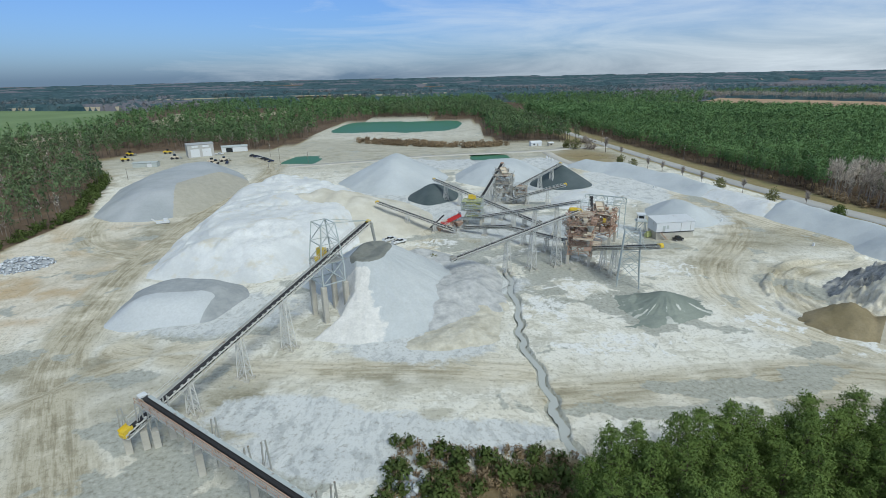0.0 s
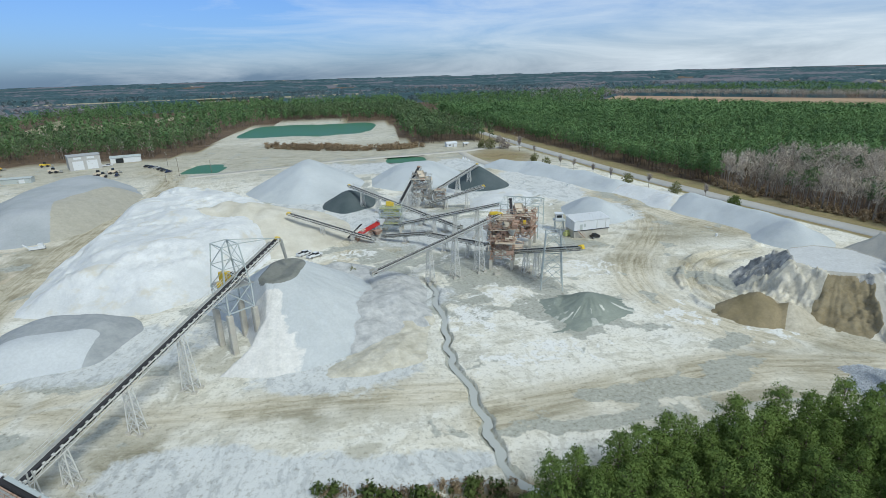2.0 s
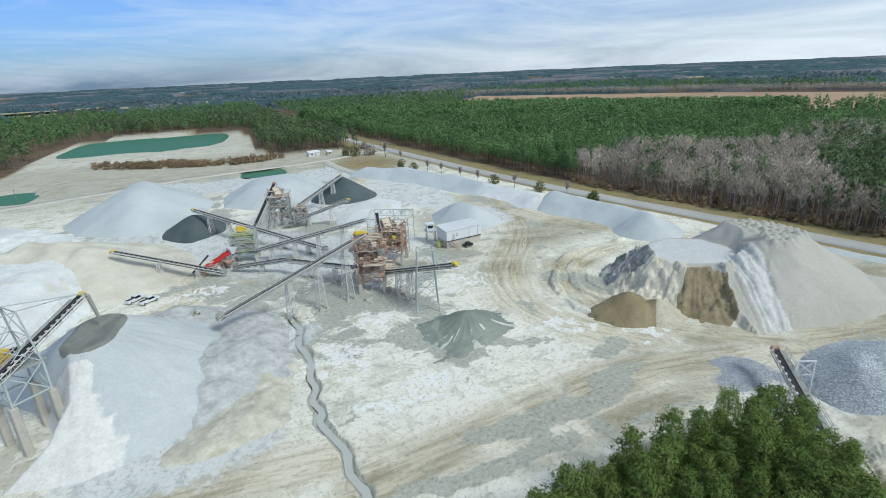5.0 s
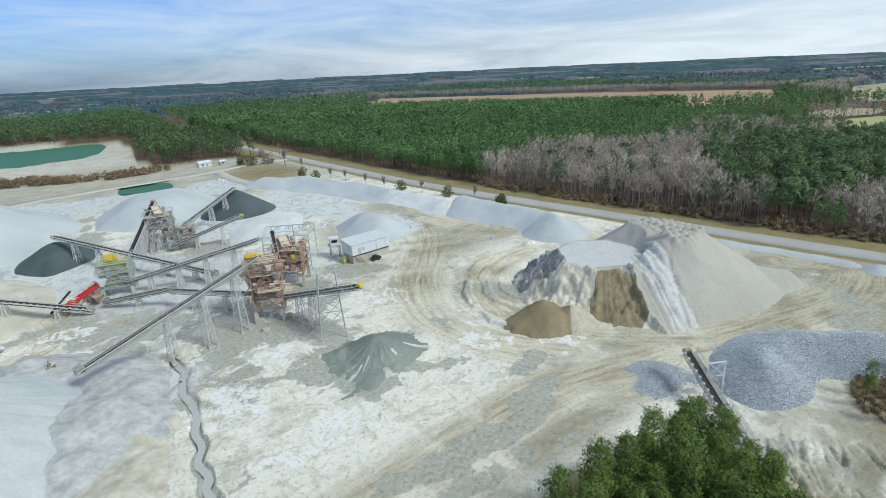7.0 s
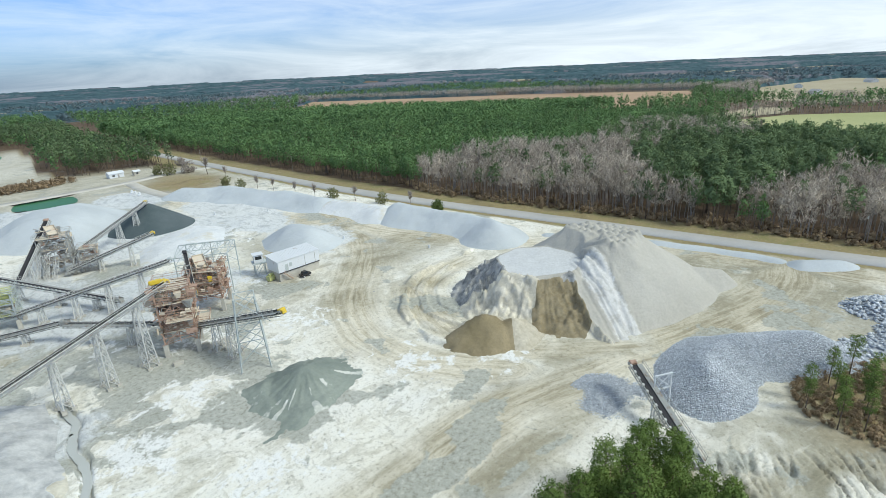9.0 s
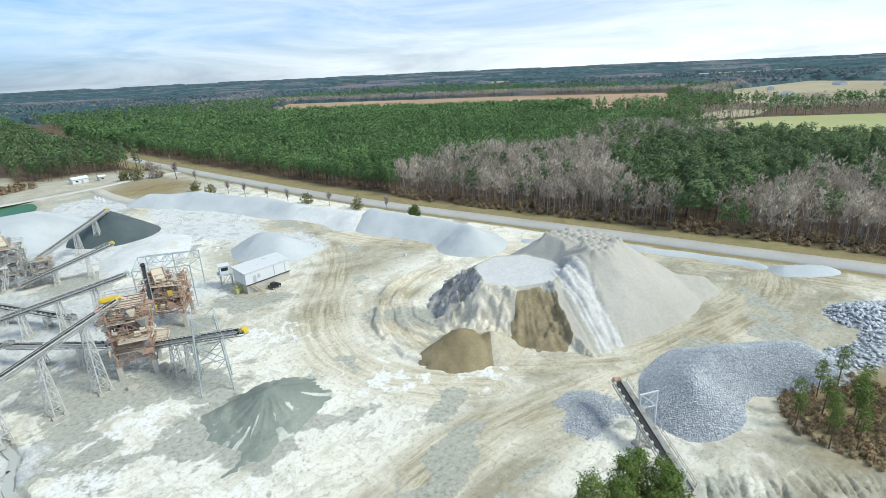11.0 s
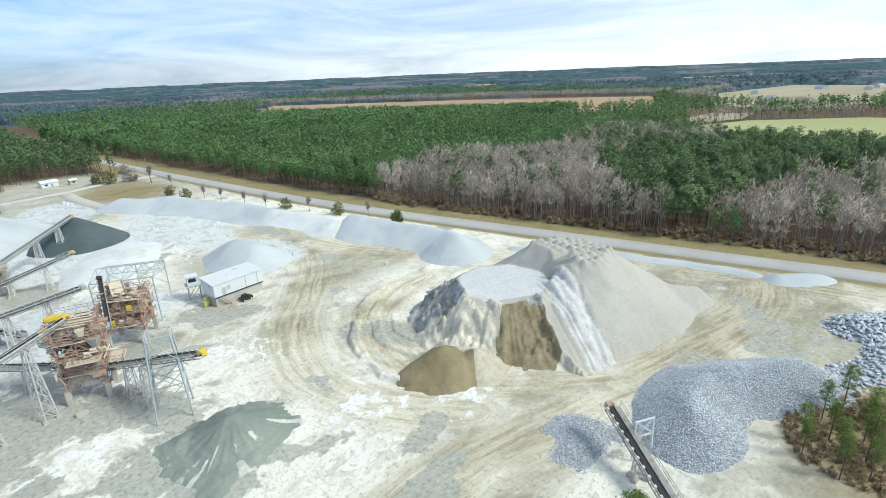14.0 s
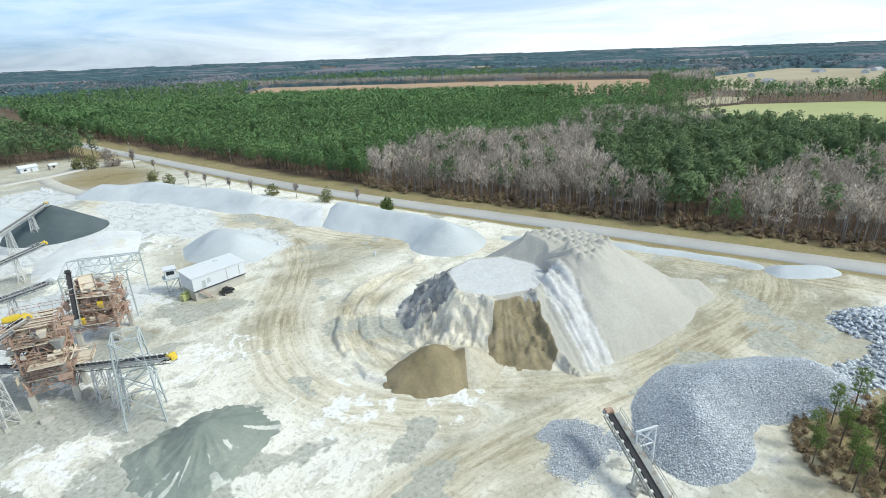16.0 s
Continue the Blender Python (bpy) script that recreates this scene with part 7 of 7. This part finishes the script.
# ---- site building and control booth ----
ob = thing("site_building", "white metal site building on a concrete base", "building", 104.6, 218.5, 0, 7)
bm = bmesh.new()
block(bm, (0, 0, 1.2), (14.0, 6.2, 3.0))
part("base_wall", bm, M_CONCRETE, ob, "pale concrete base wall")
bm = bmesh.new()
W, D, Hh = 14.4, 6.6, 3.4
v = [bm.verts.new(q) for q in ((-W/2, -D/2, 2.8), (W/2, -D/2, 2.8), (W/2, D/2, 2.8), (-W/2, D/2, 2.8), (-W/2, -D/2, 2.8 + Hh), (W/2, -D/2, 2.8 + Hh), (W/2, D/2, 3.6 + Hh), (-W/2, D/2, 3.6 + Hh))]
for q in ((0, 1, 5, 4), (1, 2, 6, 5), (2, 3, 7, 6), (3, 0, 4, 7), (3, 2, 1, 0)):
    bm.faces.new([v[i] for i in q])
part("upper_wall", bm, M_WALL, ob)
bm = bmesh.new()
beam(bm, (0, -D/2 - 0.2, 2.95 + Hh), (0, D/2 + 0.2, 3.8 + Hh), W + 0.5, 0.14)
rf = part("roof", bm, M_WALL, ob)
bm = bmesh.new()
for k in range(24):
    xx = -W/2 + W * (k + 0.5) / 24
    beam(bm, (xx, -D/2 - 0.2, 3.04 + Hh), (xx, D/2 + 0.2, 3.89 + Hh), 0.05, 0.08)
part("roof_rib", bm, M_WALL, rf)
bm = bmesh.new()
block(bm, (0, -D/2 - 0.06, 2.72), (W, 0.1, 0.22))
part("dark_trim", bm, M_BELT, ob, "dark trim strip")
for x, w, h, z in ((-4.4, 1.0, 2.1, 4.0), (-3.0, 0.9, 1.2, 4.6), (2.0, 0.12, 3.2, 4.4), (5.6, 0.12, 3.2, 4.4)):
    bm = bmesh.new()
    block(bm, (x, -D/2 - 0.03, z), (w, 0.08, h))
    part("door" if h > 2 and w > .5 else ("window" if w > .5 else "downpipe"), bm, M_PALE if w > .5 else M_STEEL, ob)
bm = bmesh.new()
for i in range(9):
    block(bm, (-5.8 + i * 0.3, -D/2 - 0.8, 2.7 - i * 0.3), (0.3, 1.0, 0.06))
beam(bm, (-6.0, -D/2 - 1.3, 3.7), (-3.1, -D/2 - 1.3, 0.9), 0.07)
part("stair", bm, M_RUST, ob, "rusty steel stair")
ob = thing("control_booth", "pale blue control booth on a steel stand", "booth", 96.5, 226.0, gh(96, 226), -12)
bm = bmesh.new()
for sx in (-1.5, 1.5):
    for sy in (-1.5, 1.5):
        beam(bm, (sx, sy, -0.2), (sx, sy, 4.2), 0.2)
    beam(bm, (sx, -1.5, 0.2), (sx, 1.5, 4.0), 0.12)
    beam(bm, (-1.5, sx, 0.2), (1.5, sx, 4.0), 0.12)
part("stand", bm, M_PALE, ob)
bm = bmesh.new()
block(bm, (0, 0, 4.25), (4.4, 4.2, 0.14))
part("deck", bm, M_PALE, ob)
bm = bmesh.new()
block(bm, (-0.2, 0, 5.6), (2.7, 2.7, 2.5))
bmesh.ops.bevel(bm, geom=bm.edges[:], offset=0.06, segments=1, affect="EDGES")
part("cabin", bm, M_WALL, ob)
bm = bmesh.new()
block(bm, (-0.2, 0, 6.95), (3.2, 3.2, 0.16))
part("cabin_roof", bm, M_WALL, ob)
for x, y, r in ((-0.2, -1.37, 0), (1.17, 0, 90), (-1.57, 0, 90)):
    bm = bmesh.new()
    block(bm, (x, y, 5.95), (1.9, 0.06, 1.0), r)
    part("window", bm, M_GLASS, ob, "dark glass")
ob = thing("air_compressor", "small yellow-green machine beside the site building", "machine", 96.6, 218.0, gh(96, 218), 20)
bm = bmesh.new()
block(bm, (0, 0, 0.9), (2.4, 1.5, 1.5))
beam(bm, (-0.8, 0, 1.9), (0.8, 0, 1.9), 0.9, 0.9, 10)
bmesh.ops.bevel(bm, geom=bm.edges[:], offset=0.05, segments=1, affect="EDGES")
part("body", bm, M_LIME, ob)
# ---- poles, gatehouse, workshop and vehicles ----
def utility_pole(x, y, h=10.0, rz=0, lamp=False):
    ob = thing("utility_pole", "weathered timber utility pole beside the road" if not lamp else "grey lamp pole in the yard", "pole", x, y, gh(x, y), rz, "utility poles")
    bm = bmesh.new()
    beam(bm, (0, 0, -0.5), (0, 0, h), 0.34, 0.22, 8)
    part("pole", bm, M_TIMBER, ob)
    bm = bmesh.new()
    beam(bm, (-1.2, 0, h - 0.7), (1.2, 0, h - 0.7), 0.14)
    part("crossarm", bm, M_TIMBER, ob)
    for sx in (-1.05, 0, 1.05):
        bm = bmesh.new()
        beam(bm, (sx, 0, h - 0.65), (sx, 0, h - 0.3), 0.16, 0.1, 8)
        part("insulator", bm, M_WALL, ob)
    bm = bmesh.new()
    beam(bm, (0.3, 0, h - 2.6), (0.3, 0, h - 1.7), 0.5, 0.5, 10)
    part("transformer", bm, M_GALV, ob)
    return ob


for x, y, h in ((200, 270, 10.5), (227, 172, 10.5), (182, 386, 10), (153, 478, 10), (118, 507, 10), (102, 510, 9), (-93, 393, 12), (-77, 406, 10), (-113, 433, 11), (-95, 375, 5), (-173, 348, 7), (245, 105, 10.5)):
    utility_pole(x, y, h, 75)


def shrub_template(seed, r=1.6, n=60, size=0.5):
    rg_ = np.random.default_rng(seed)
    c = rg_.normal(0, 1, (n, 3))
    c /= np.linalg.norm(c, axis=1, keepdims=True)
    c *= (rg_.random((n, 1)) ** 0.4) * np.array([r, r, r * 1.1])
    c[:, 2] = np.abs(c[:, 2] + r * 0.6) + 0.3
    stems = [frustum((0, 0, -0.2), p, 0.06, 0.02, 3) for p in c[:4]]
    return join(stems), tri_tufts(c, None, np.full(n, size), 6, rg_)


def bush_tree(label, x, y, s, tpl, mats, name="roadside_tree", group="trees along the road"):
    ob = new(name)
    ob.matrix_basis = pose(x, y, gh(x, y), 0, 0, (x * 37) % 360) @ Matrix.Scale(s, 4)
    tagged(ob, label, "tree", group)
    for nm, (V, F), mt in (("trunk", tpl[0], mats[0]), ("crown", tpl[1], mats[1])):
        q = new(nm, mesh_np(nm, V, F, mt))
        q.parent = ob
    return ob


M_OLIVE = leaf_material("thin_olive_leaves", (0.13, 0.14, 0.06), (0.26, 0.26, 0.13))
small_bare = [bare_template(200 + i, 6.0, 16, 9) for i in range(4)]
shrubs = [shrub_template(210 + i, 1.9, 80, 0.55) for i in range(4)]
ROAD_TREES = [(137, 377), (144.3, 400), (140, 362), (146, 354), (149.5, 340), (153, 321), (157, 307), (163.5, 300), (167, 285), (172.5, 270), (178.7, 256.5)]
for i, (x, y) in enumerate(ROAD_TREES):
    if i in (0, 2, 7, 9):
        bush_tree("small olive-leaved tree between the yard and the road", x, y, 1.6, shrubs[i % 4], (M_BARK, M_OLIVE))
    else:
        bush_tree("small leafless tree between the yard and the road", x, y, 1.15, small_bare[i % 4], (M_GREYBARK, M_BARETWIG))
bush_tree("dense green bush beside the road", 181, 240, 1.25, shrub_template(230, 2.2, 220, 0.55), (M_BARK, M_BUSH), "bush", "bushes")
for i, (x, y, s) in enumerate(((118, 451, 2.0), (123, 445, 2.2), (134, 442, 2.4), (141, 425, 2.4), (139, 480, 1.8))):
    bush_tree("small spreading tree beside the gate" if i != 3 else "large leafless tree beside the gate", x, y, s if i != 3 else 1.7, shrubs[i % 4] if i != 3 else small_bare[1], (M_BARK, M_OLIVE if i < 2 else M_BARETWIG), group="trees by the gate")

for x, y, k in ((18.6, 193, 1.0), (20.6, 191.5, 0.6)):
    bush_tree("small olive bush beside the conveyor's foot", x, y, k, shrubs[1], (M_BARK, M_OLIVE), "bush", "bushes")

# scrub on the near bank
rs = np.random.default_rng(33)
SCRUB = [(14, 108), (26, 105.5), (43, 106), (47, 97), (44, 70), (24, 62), (12, 80)]
p = scatter_points(rs, 2400, (8, 60, 50, 110), lambda x, y: inside(x, y, SCRUB))
M_SCRUB = leaf_material("reddish_scrub_twigs", (0.22, 0.16, 0.10), (0.40, 0.31, 0.20))
wood("scrub", "reddish-brown winter scrub on the bank below the yard", [shrub_template(240 + i, 0.6, 18, 0.27) for i in range(4)], p[:800], (M_BARK, M_SCRUB), rs, 0.6, 1.6)
wood("scrub", "green undergrowth among the brown scrub", [shrub_template(250 + i, 1.0, 40, 0.45) for i in range(4)], p[900:1060], (M_BARK, M_BUSH), rs, 0.6, 1.8)
p = scatter_points(rs, 900, (136, 72, 162, 98), lambda x, y: (((x - 149) / 15) ** 2 + ((y - 84) / 10.5) ** 2 < 1))
wood("scrub", "brown grass and scrub round the young pines", [shrub_template(260 + i, 0.45, 12, 0.34) for i in range(4)], p[:620], (M_BARK, M_SCRUB), rs, 0.5, 1.2)
p = scatter_points(rs, 3000, (-60, 420, 75, 540), lambda x, y: seg_dist(x, y, [(-60, 520), (-10, 488), (30, 470), (66, 478)]) < 9)
wood("scrub", "grey-brown scrub along the pond road", [shrub_template(270 + i, 1.8, 16, 1.0) for i in range(4)], p[:220], (M_BARK, M_SCRUB), rs, 0.6, 1.5)
p = scatter_points(rs, 6000, (200, 20, 290, 320), lambda x, y: (x - road_x(y) > 13) & (x - road_x(y) < 26))
wood("scrub", "rusty undergrowth along the wood's edge", [shrub_template(280 + i, 1.2, 12, 0.9) for i in range(4)], p[:520], (M_BARK, M_SCRUB), rs, 0.5, 1.3)


p = scatter_points(rs, 60000, (-240, 100, -130, 440), lambda x, y: ~inside(x, y, YARD) & (seg_dist(x, y, YARD) < 7))
wood("scrub", "green undergrowth along the wood's edge beside the haul road", [shrub_template(290 + i, 1.6, 20, 0.75) for i in range(4)], p[:300], (M_BARK, M_BUSH), rs, 0.6, 1.5)


def gable_house(name, label, x, y, rz, w, d, h, roof_h, wall, roof, openings=(), category="building"):
    ob = thing(name, label, category, x, y, gh(x, y), rz)
    bm = bmesh.new()
    v = [bm.verts.new(q) for q in ((-w/2, -d/2, -0.4), (w/2, -d/2, -0.4), (w/2, d/2, -0.4), (-w/2, d/2, -0.4), (-w/2, -d/2, h), (w/2, -d/2, h), (w/2, d/2, h), (-w/2, d/2, h), (-w/2, 0, h + roof_h), (w/2, 0, h + roof_h))]
    for q in ((0, 1, 5, 4), (2, 3, 7, 6), (1, 2, 6, 9, 5), (3, 0, 4, 8, 7)):
        bm.faces.new([v[i] for i in q])
    part("wall", bm, wall, ob)
    bm = bmesh.new()
    n = math.hypot(d / 2, roof_h)
    for sy in (-1, 1):
        beam(bm, (0, sy * (d / 2 + 0.4), h - 0.4 * roof_h / (d / 2) + 0.1), (0, 0, h + roof_h + 0.1), w + 0.7, 0.16)
    part("roof", bm, roof, ob)
    for nm, ox, oz, ow, oh, mt in openings:
        bm = bmesh.new()
        block(bm, (ox, -d / 2 - 0.04, oz), (ow, 0.12, oh))
        part(nm, bm, mt, ob)
    return ob


M_SLATE = painted("grey_metal_roof", (0.42, 0.43, 0.44), 0.05, 0.6)
M_TANWALL = painted("pale_grey_cladding", (0.50, 0.50, 0.49), 0.04, 0.6)
gable_house("workshop", "tall grey workshop with two white roller doors", -173, 446, 32, 19, 14, 9.6, 0.8, M_TANWALL, M_SLATE,
            [("roller_door", -4.2, 3.2, 6.4, 6.0, M_WALL), ("roller_door", 4.2, 3.2, 6.4, 6.0, M_WALL), ("window", -4.0, 8.2, 4.5, 1.4, M_WALL), ("window", 3.8, 8.2, 4.5, 1.4, M_WALL)])
gable_house("gatehouse", "small white gatehouse beside the access road", 96, 470, 12, 9, 5, 2.8, 1.2, M_WALL, M_WALL, [("door", 1, 1.0, 1, 2.0, M_STEEL), ("window", -2, 1.5, 1.4, 1.0, M_GLASS)])
gable_house("gatehouse", "small cream kiosk beside the access road", 108, 468, 12, 4, 3, 2.5, 0.8, M_CONCRETE, M_WALL, [("window", 0, 1.4, 1.2, 0.9, M_GLASS)])
gable_house("storage_shed", "low blue-grey storage shed beside the haul road", -190, 399, 10, 16, 6, 3.0, 0.6, M_PALE, M_PALE, [("door", 3, 1.2, 3, 2.4, M_WALL)])
gable_house("open_shed", "pale blue open shed behind the workshop", -155, 470, 20, 20, 9, 4.0, 1.0, M_WALL, M_PALE, [("door", -4, 1.8, 5, 3.4, M_GLASS)])
for x, y, rz, w in ((1040, 362, 20, 16), (1190, 300, 40, 24), (1170, 232, 10, 22), (1237, 226, -20, 18), (900, 300, 60, 14)):
    gable_house("farmhouse", "distant farmhouse with a dark roof among fields", x, y, rz, w, 10, 4.5, 3, M_WALL, M_SLATE, [("window", -3, 2, 2, 1.6, M_GLASS), ("window", 3, 2, 2, 1.6, M_GLASS)])


def vehicle(name, label, category, x, y, rz, paint, long=4.8, kind="car", group=""):
    """A road vehicle: body, cabin with glass, four wheels with rims."""
    ob = thing(name, label, category, x, y, gh(x, y) + 0.05, rz, group)
    bm = bmesh.new()
    block(bm, (0, 0, 0.72), (long, 1.85, 0.6))
    if kind == "pickup":
        for sy in (-0.86, 0.86):
            block(bm, (-long * 0.29, sy, 1.15), (long * 0.40, 0.12, 0.4))
        block(bm, (-long * 0.485, 0, 1.15), (0.1, 1.7, 0.4))
    bmesh.ops.bevel(bm, geom=bm.edges[:], offset=0.05, segments=2, affect="EDGES")
    part("body", bm, paint, ob)
    cl, cx = (long * 0.52, -0.15) if kind == "car" else (long * 0.36, long * 0.09)
    bm = bmesh.new()
    bmesh.ops.create_cube(bm, size=1, matrix=Matrix.Translation((cx, 0, 1.3)) @ Matrix.Diagonal((cl, 1.7, 0.6, 1)))
    for v in bm.verts:
        if v.co.z > 1.3:
            v.co.x, v.co.y = cx + (v.co.x - cx) * 0.72, v.co.y * 0.82
    cab = part("cabin", bm, M_GLASS, ob, "dark glazed cabin")
    bm = bmesh.new()
    block(bm, (cx, 0, 1.63), (cl * 0.74, 1.42, 0.07))
    part("cabin_roof", bm, paint, cab)
    for sx in (-0.32, 0.32):
        for sy in (-0.9, 0.9):
            bm = bmesh.new()
            beam(bm, (sx * long, sy - 0.12, 0.34), (sx * long, sy + 0.12, 0.34), 0.7, 0.7, 12)
            wh = part("wheel", bm, M_BELT, ob)
            bm = bmesh.new()
            beam(bm, (sx * long, sy - 0.13, 0.34), (sx * long, sy + 0.13, 0.34), 0.4, 0.4, 10)
            part("rim", bm, M_GALV, wh)
    if kind == "pickup":
        bm = bmesh.new()
        block(bm, (-long * 0.3, 0, 1.1), (long * 0.36, 1.5, 0.04))
        part("load_bed", bm, M_BELT, ob)
    return ob


M_NAVY = painted("dark_blue_car_paint", (0.03, 0.04, 0.10), 0.0, 0.25)
M_BLACKCAR = painted("black_car_paint", (0.03, 0.03, 0.033), 0.0, 0.25)
M_SILVER = painted("silver_car_paint", (0.5, 0.51, 0.52), 0.0, 0.3)
for i, (x, y) in enumerate(((-128, 436), (-123.5, 432), (-119, 428), (-114.5, 422), (-110, 416), (-105, 409.5))):
    vehicle("car", ("dark car parked in a row beside the workshop", "silver car parked in a row beside the workshop")[i == 2], "car", x, y, 60, (M_BLACKCAR, M_NAVY, M_SILVER, M_BLACKCAR, M_BLACKCAR, M_NAVY)[i], group="parked cars")
vehicle("car", "dark blue car parked apart on the gravel", "car", -135, 405, 100, M_NAVY)
vehicle("pickup_truck", "white pickup truck standing behind the stockpile", "pickup", 1.6, 217.4, 48, M_WALL, 5.6, "pickup", "white pickups")
vehicle("pickup_truck", "white pickup truck standing behind the stockpile", "pickup", 5.4, 214.6, 40, M_WALL, 5.6, "pickup", "white pickups")
vehicle("utility_vehicle", "small dark utility vehicle beside the site building", "vehicle", 105.5, 213.4, 10, M_BLACKCAR, 3.4)
vehicle("service_truck", "white service truck beside the workshop", "truck", -160, 450, 20, M_WALL, 7.0, "pickup")


def loader(x, y, rz, paint, label):
    """A wheel loader: body, cab, bucket on arms, four large wheels."""
    ob = thing("wheel_loader", label, "loader", x, y, gh(x, y), rz, "wheel loaders")
    bm = bmesh.new()
    block(bm, (-1.2, 0, 1.8), (3.8, 2.0, 1.4))
    block(bm, (1.6, 0, 1.5), (2.0, 1.6, 0.9))
    bmesh.ops.bevel(bm, geom=bm.edges[:], offset=0.15, segments=1, affect="EDGES")
    part("body", bm, paint, ob)
    bm = bmesh.new()
    block(bm, (0.2, 0, 3.1), (1.5, 1.5, 1.5))
    part("cab", bm, M_GLASS, ob, "dark glass cab")
    bm = bmesh.new()
    for sy in (-0.6, 0.6):
        beam(bm, (1.2, sy, 2.2), (4.0, sy, 1.0), 0.3)
    part("lift_arm", bm, paint, ob)
    bm = bmesh.new()
    block(bm, (4.6, 0, 0.7), (1.3, 2.9, 0.12))
    block(bm, (4.0, 0, 1.2), (0.15, 2.9, 1.1))
    for sy in (-1.45, 1.45):
        block(bm, (4.5, sy, 1.0), (1.1, 0.1, 0.8))
    part("bucket", bm, M_STEEL, ob)
    for sx in (-1.8, 1.7):
        for sy in (-1.2, 1.2):
            bm = bmesh.new()
            beam(bm, (sx, sy - 0.3, 0.85), (sx, sy + 0.3, 0.85), 1.7, 1.7, 14)
            part("wheel", bm, M_BELT, ob)
    return ob


for i, (x, y, rz) in enumerate(((-207, 461, 20), (-234, 454, -10), (-220, 424, 40), (-186, 431, 10), (-148, 409, 70), (-141, 400, 100), (-142, 416, 40))):
    loader(x, y, rz, M_YELLOW if i < 3 else M_DUSTY, "yellow wheel loader parked in the yard" if i < 3 else "dusty tan machine parked before the workshop")

for x, y in ((93.0, 402), (94.0, 398), (95.0, 392.5)):
    ob = thing("concrete_barrier", "white painted concrete barrier beside the site road", "barrier", x, y, gh(x, y), 70, "white barriers")
    bm = bmesh.new()
    block(bm, (0, 0, 0.35), (3.0, 1.4, 0.8))
    block(bm, (0.2, 0, 1.1), (2.6, 0.7, 1.1))
    bmesh.ops.bevel(bm, geom=bm.edges[:], offset=0.15, segments=1, affect="EDGES")
    part("barrier_block", bm, M_WALL, ob)
for x, y in ((110.5, 315), (129.5, 300), (133, 237.3), (148, 205), (134, 150)):
    ob = thing("marker_barrel", "small white marker barrel on the yard", "barrel", x, y, gh(x, y), 0, "marker barrels")
    bm = bmesh.new()
    beam(bm, (0, 0, -0.05), (0, 0, 1.1), 0.8, 0.7, 12)
    part("barrel", bm, M_WALL, ob)
ob = thing("scrap_machine", "white stripped machine frame beside the stockpile", "machine", -98, 247, gh(-98, 247), 20)
bm = bmesh.new()
block(bm, (0, 0, 0.7), (5.0, 1.8, 0.8))
block(bm, (1.2, 0, 1.6), (1.6, 1.4, 1.2))
beam(bm, (-2.5, 0, 1.0), (-4.2, 0.4, 2.4), 0.4)
part("frame", bm, M_WALL, ob)
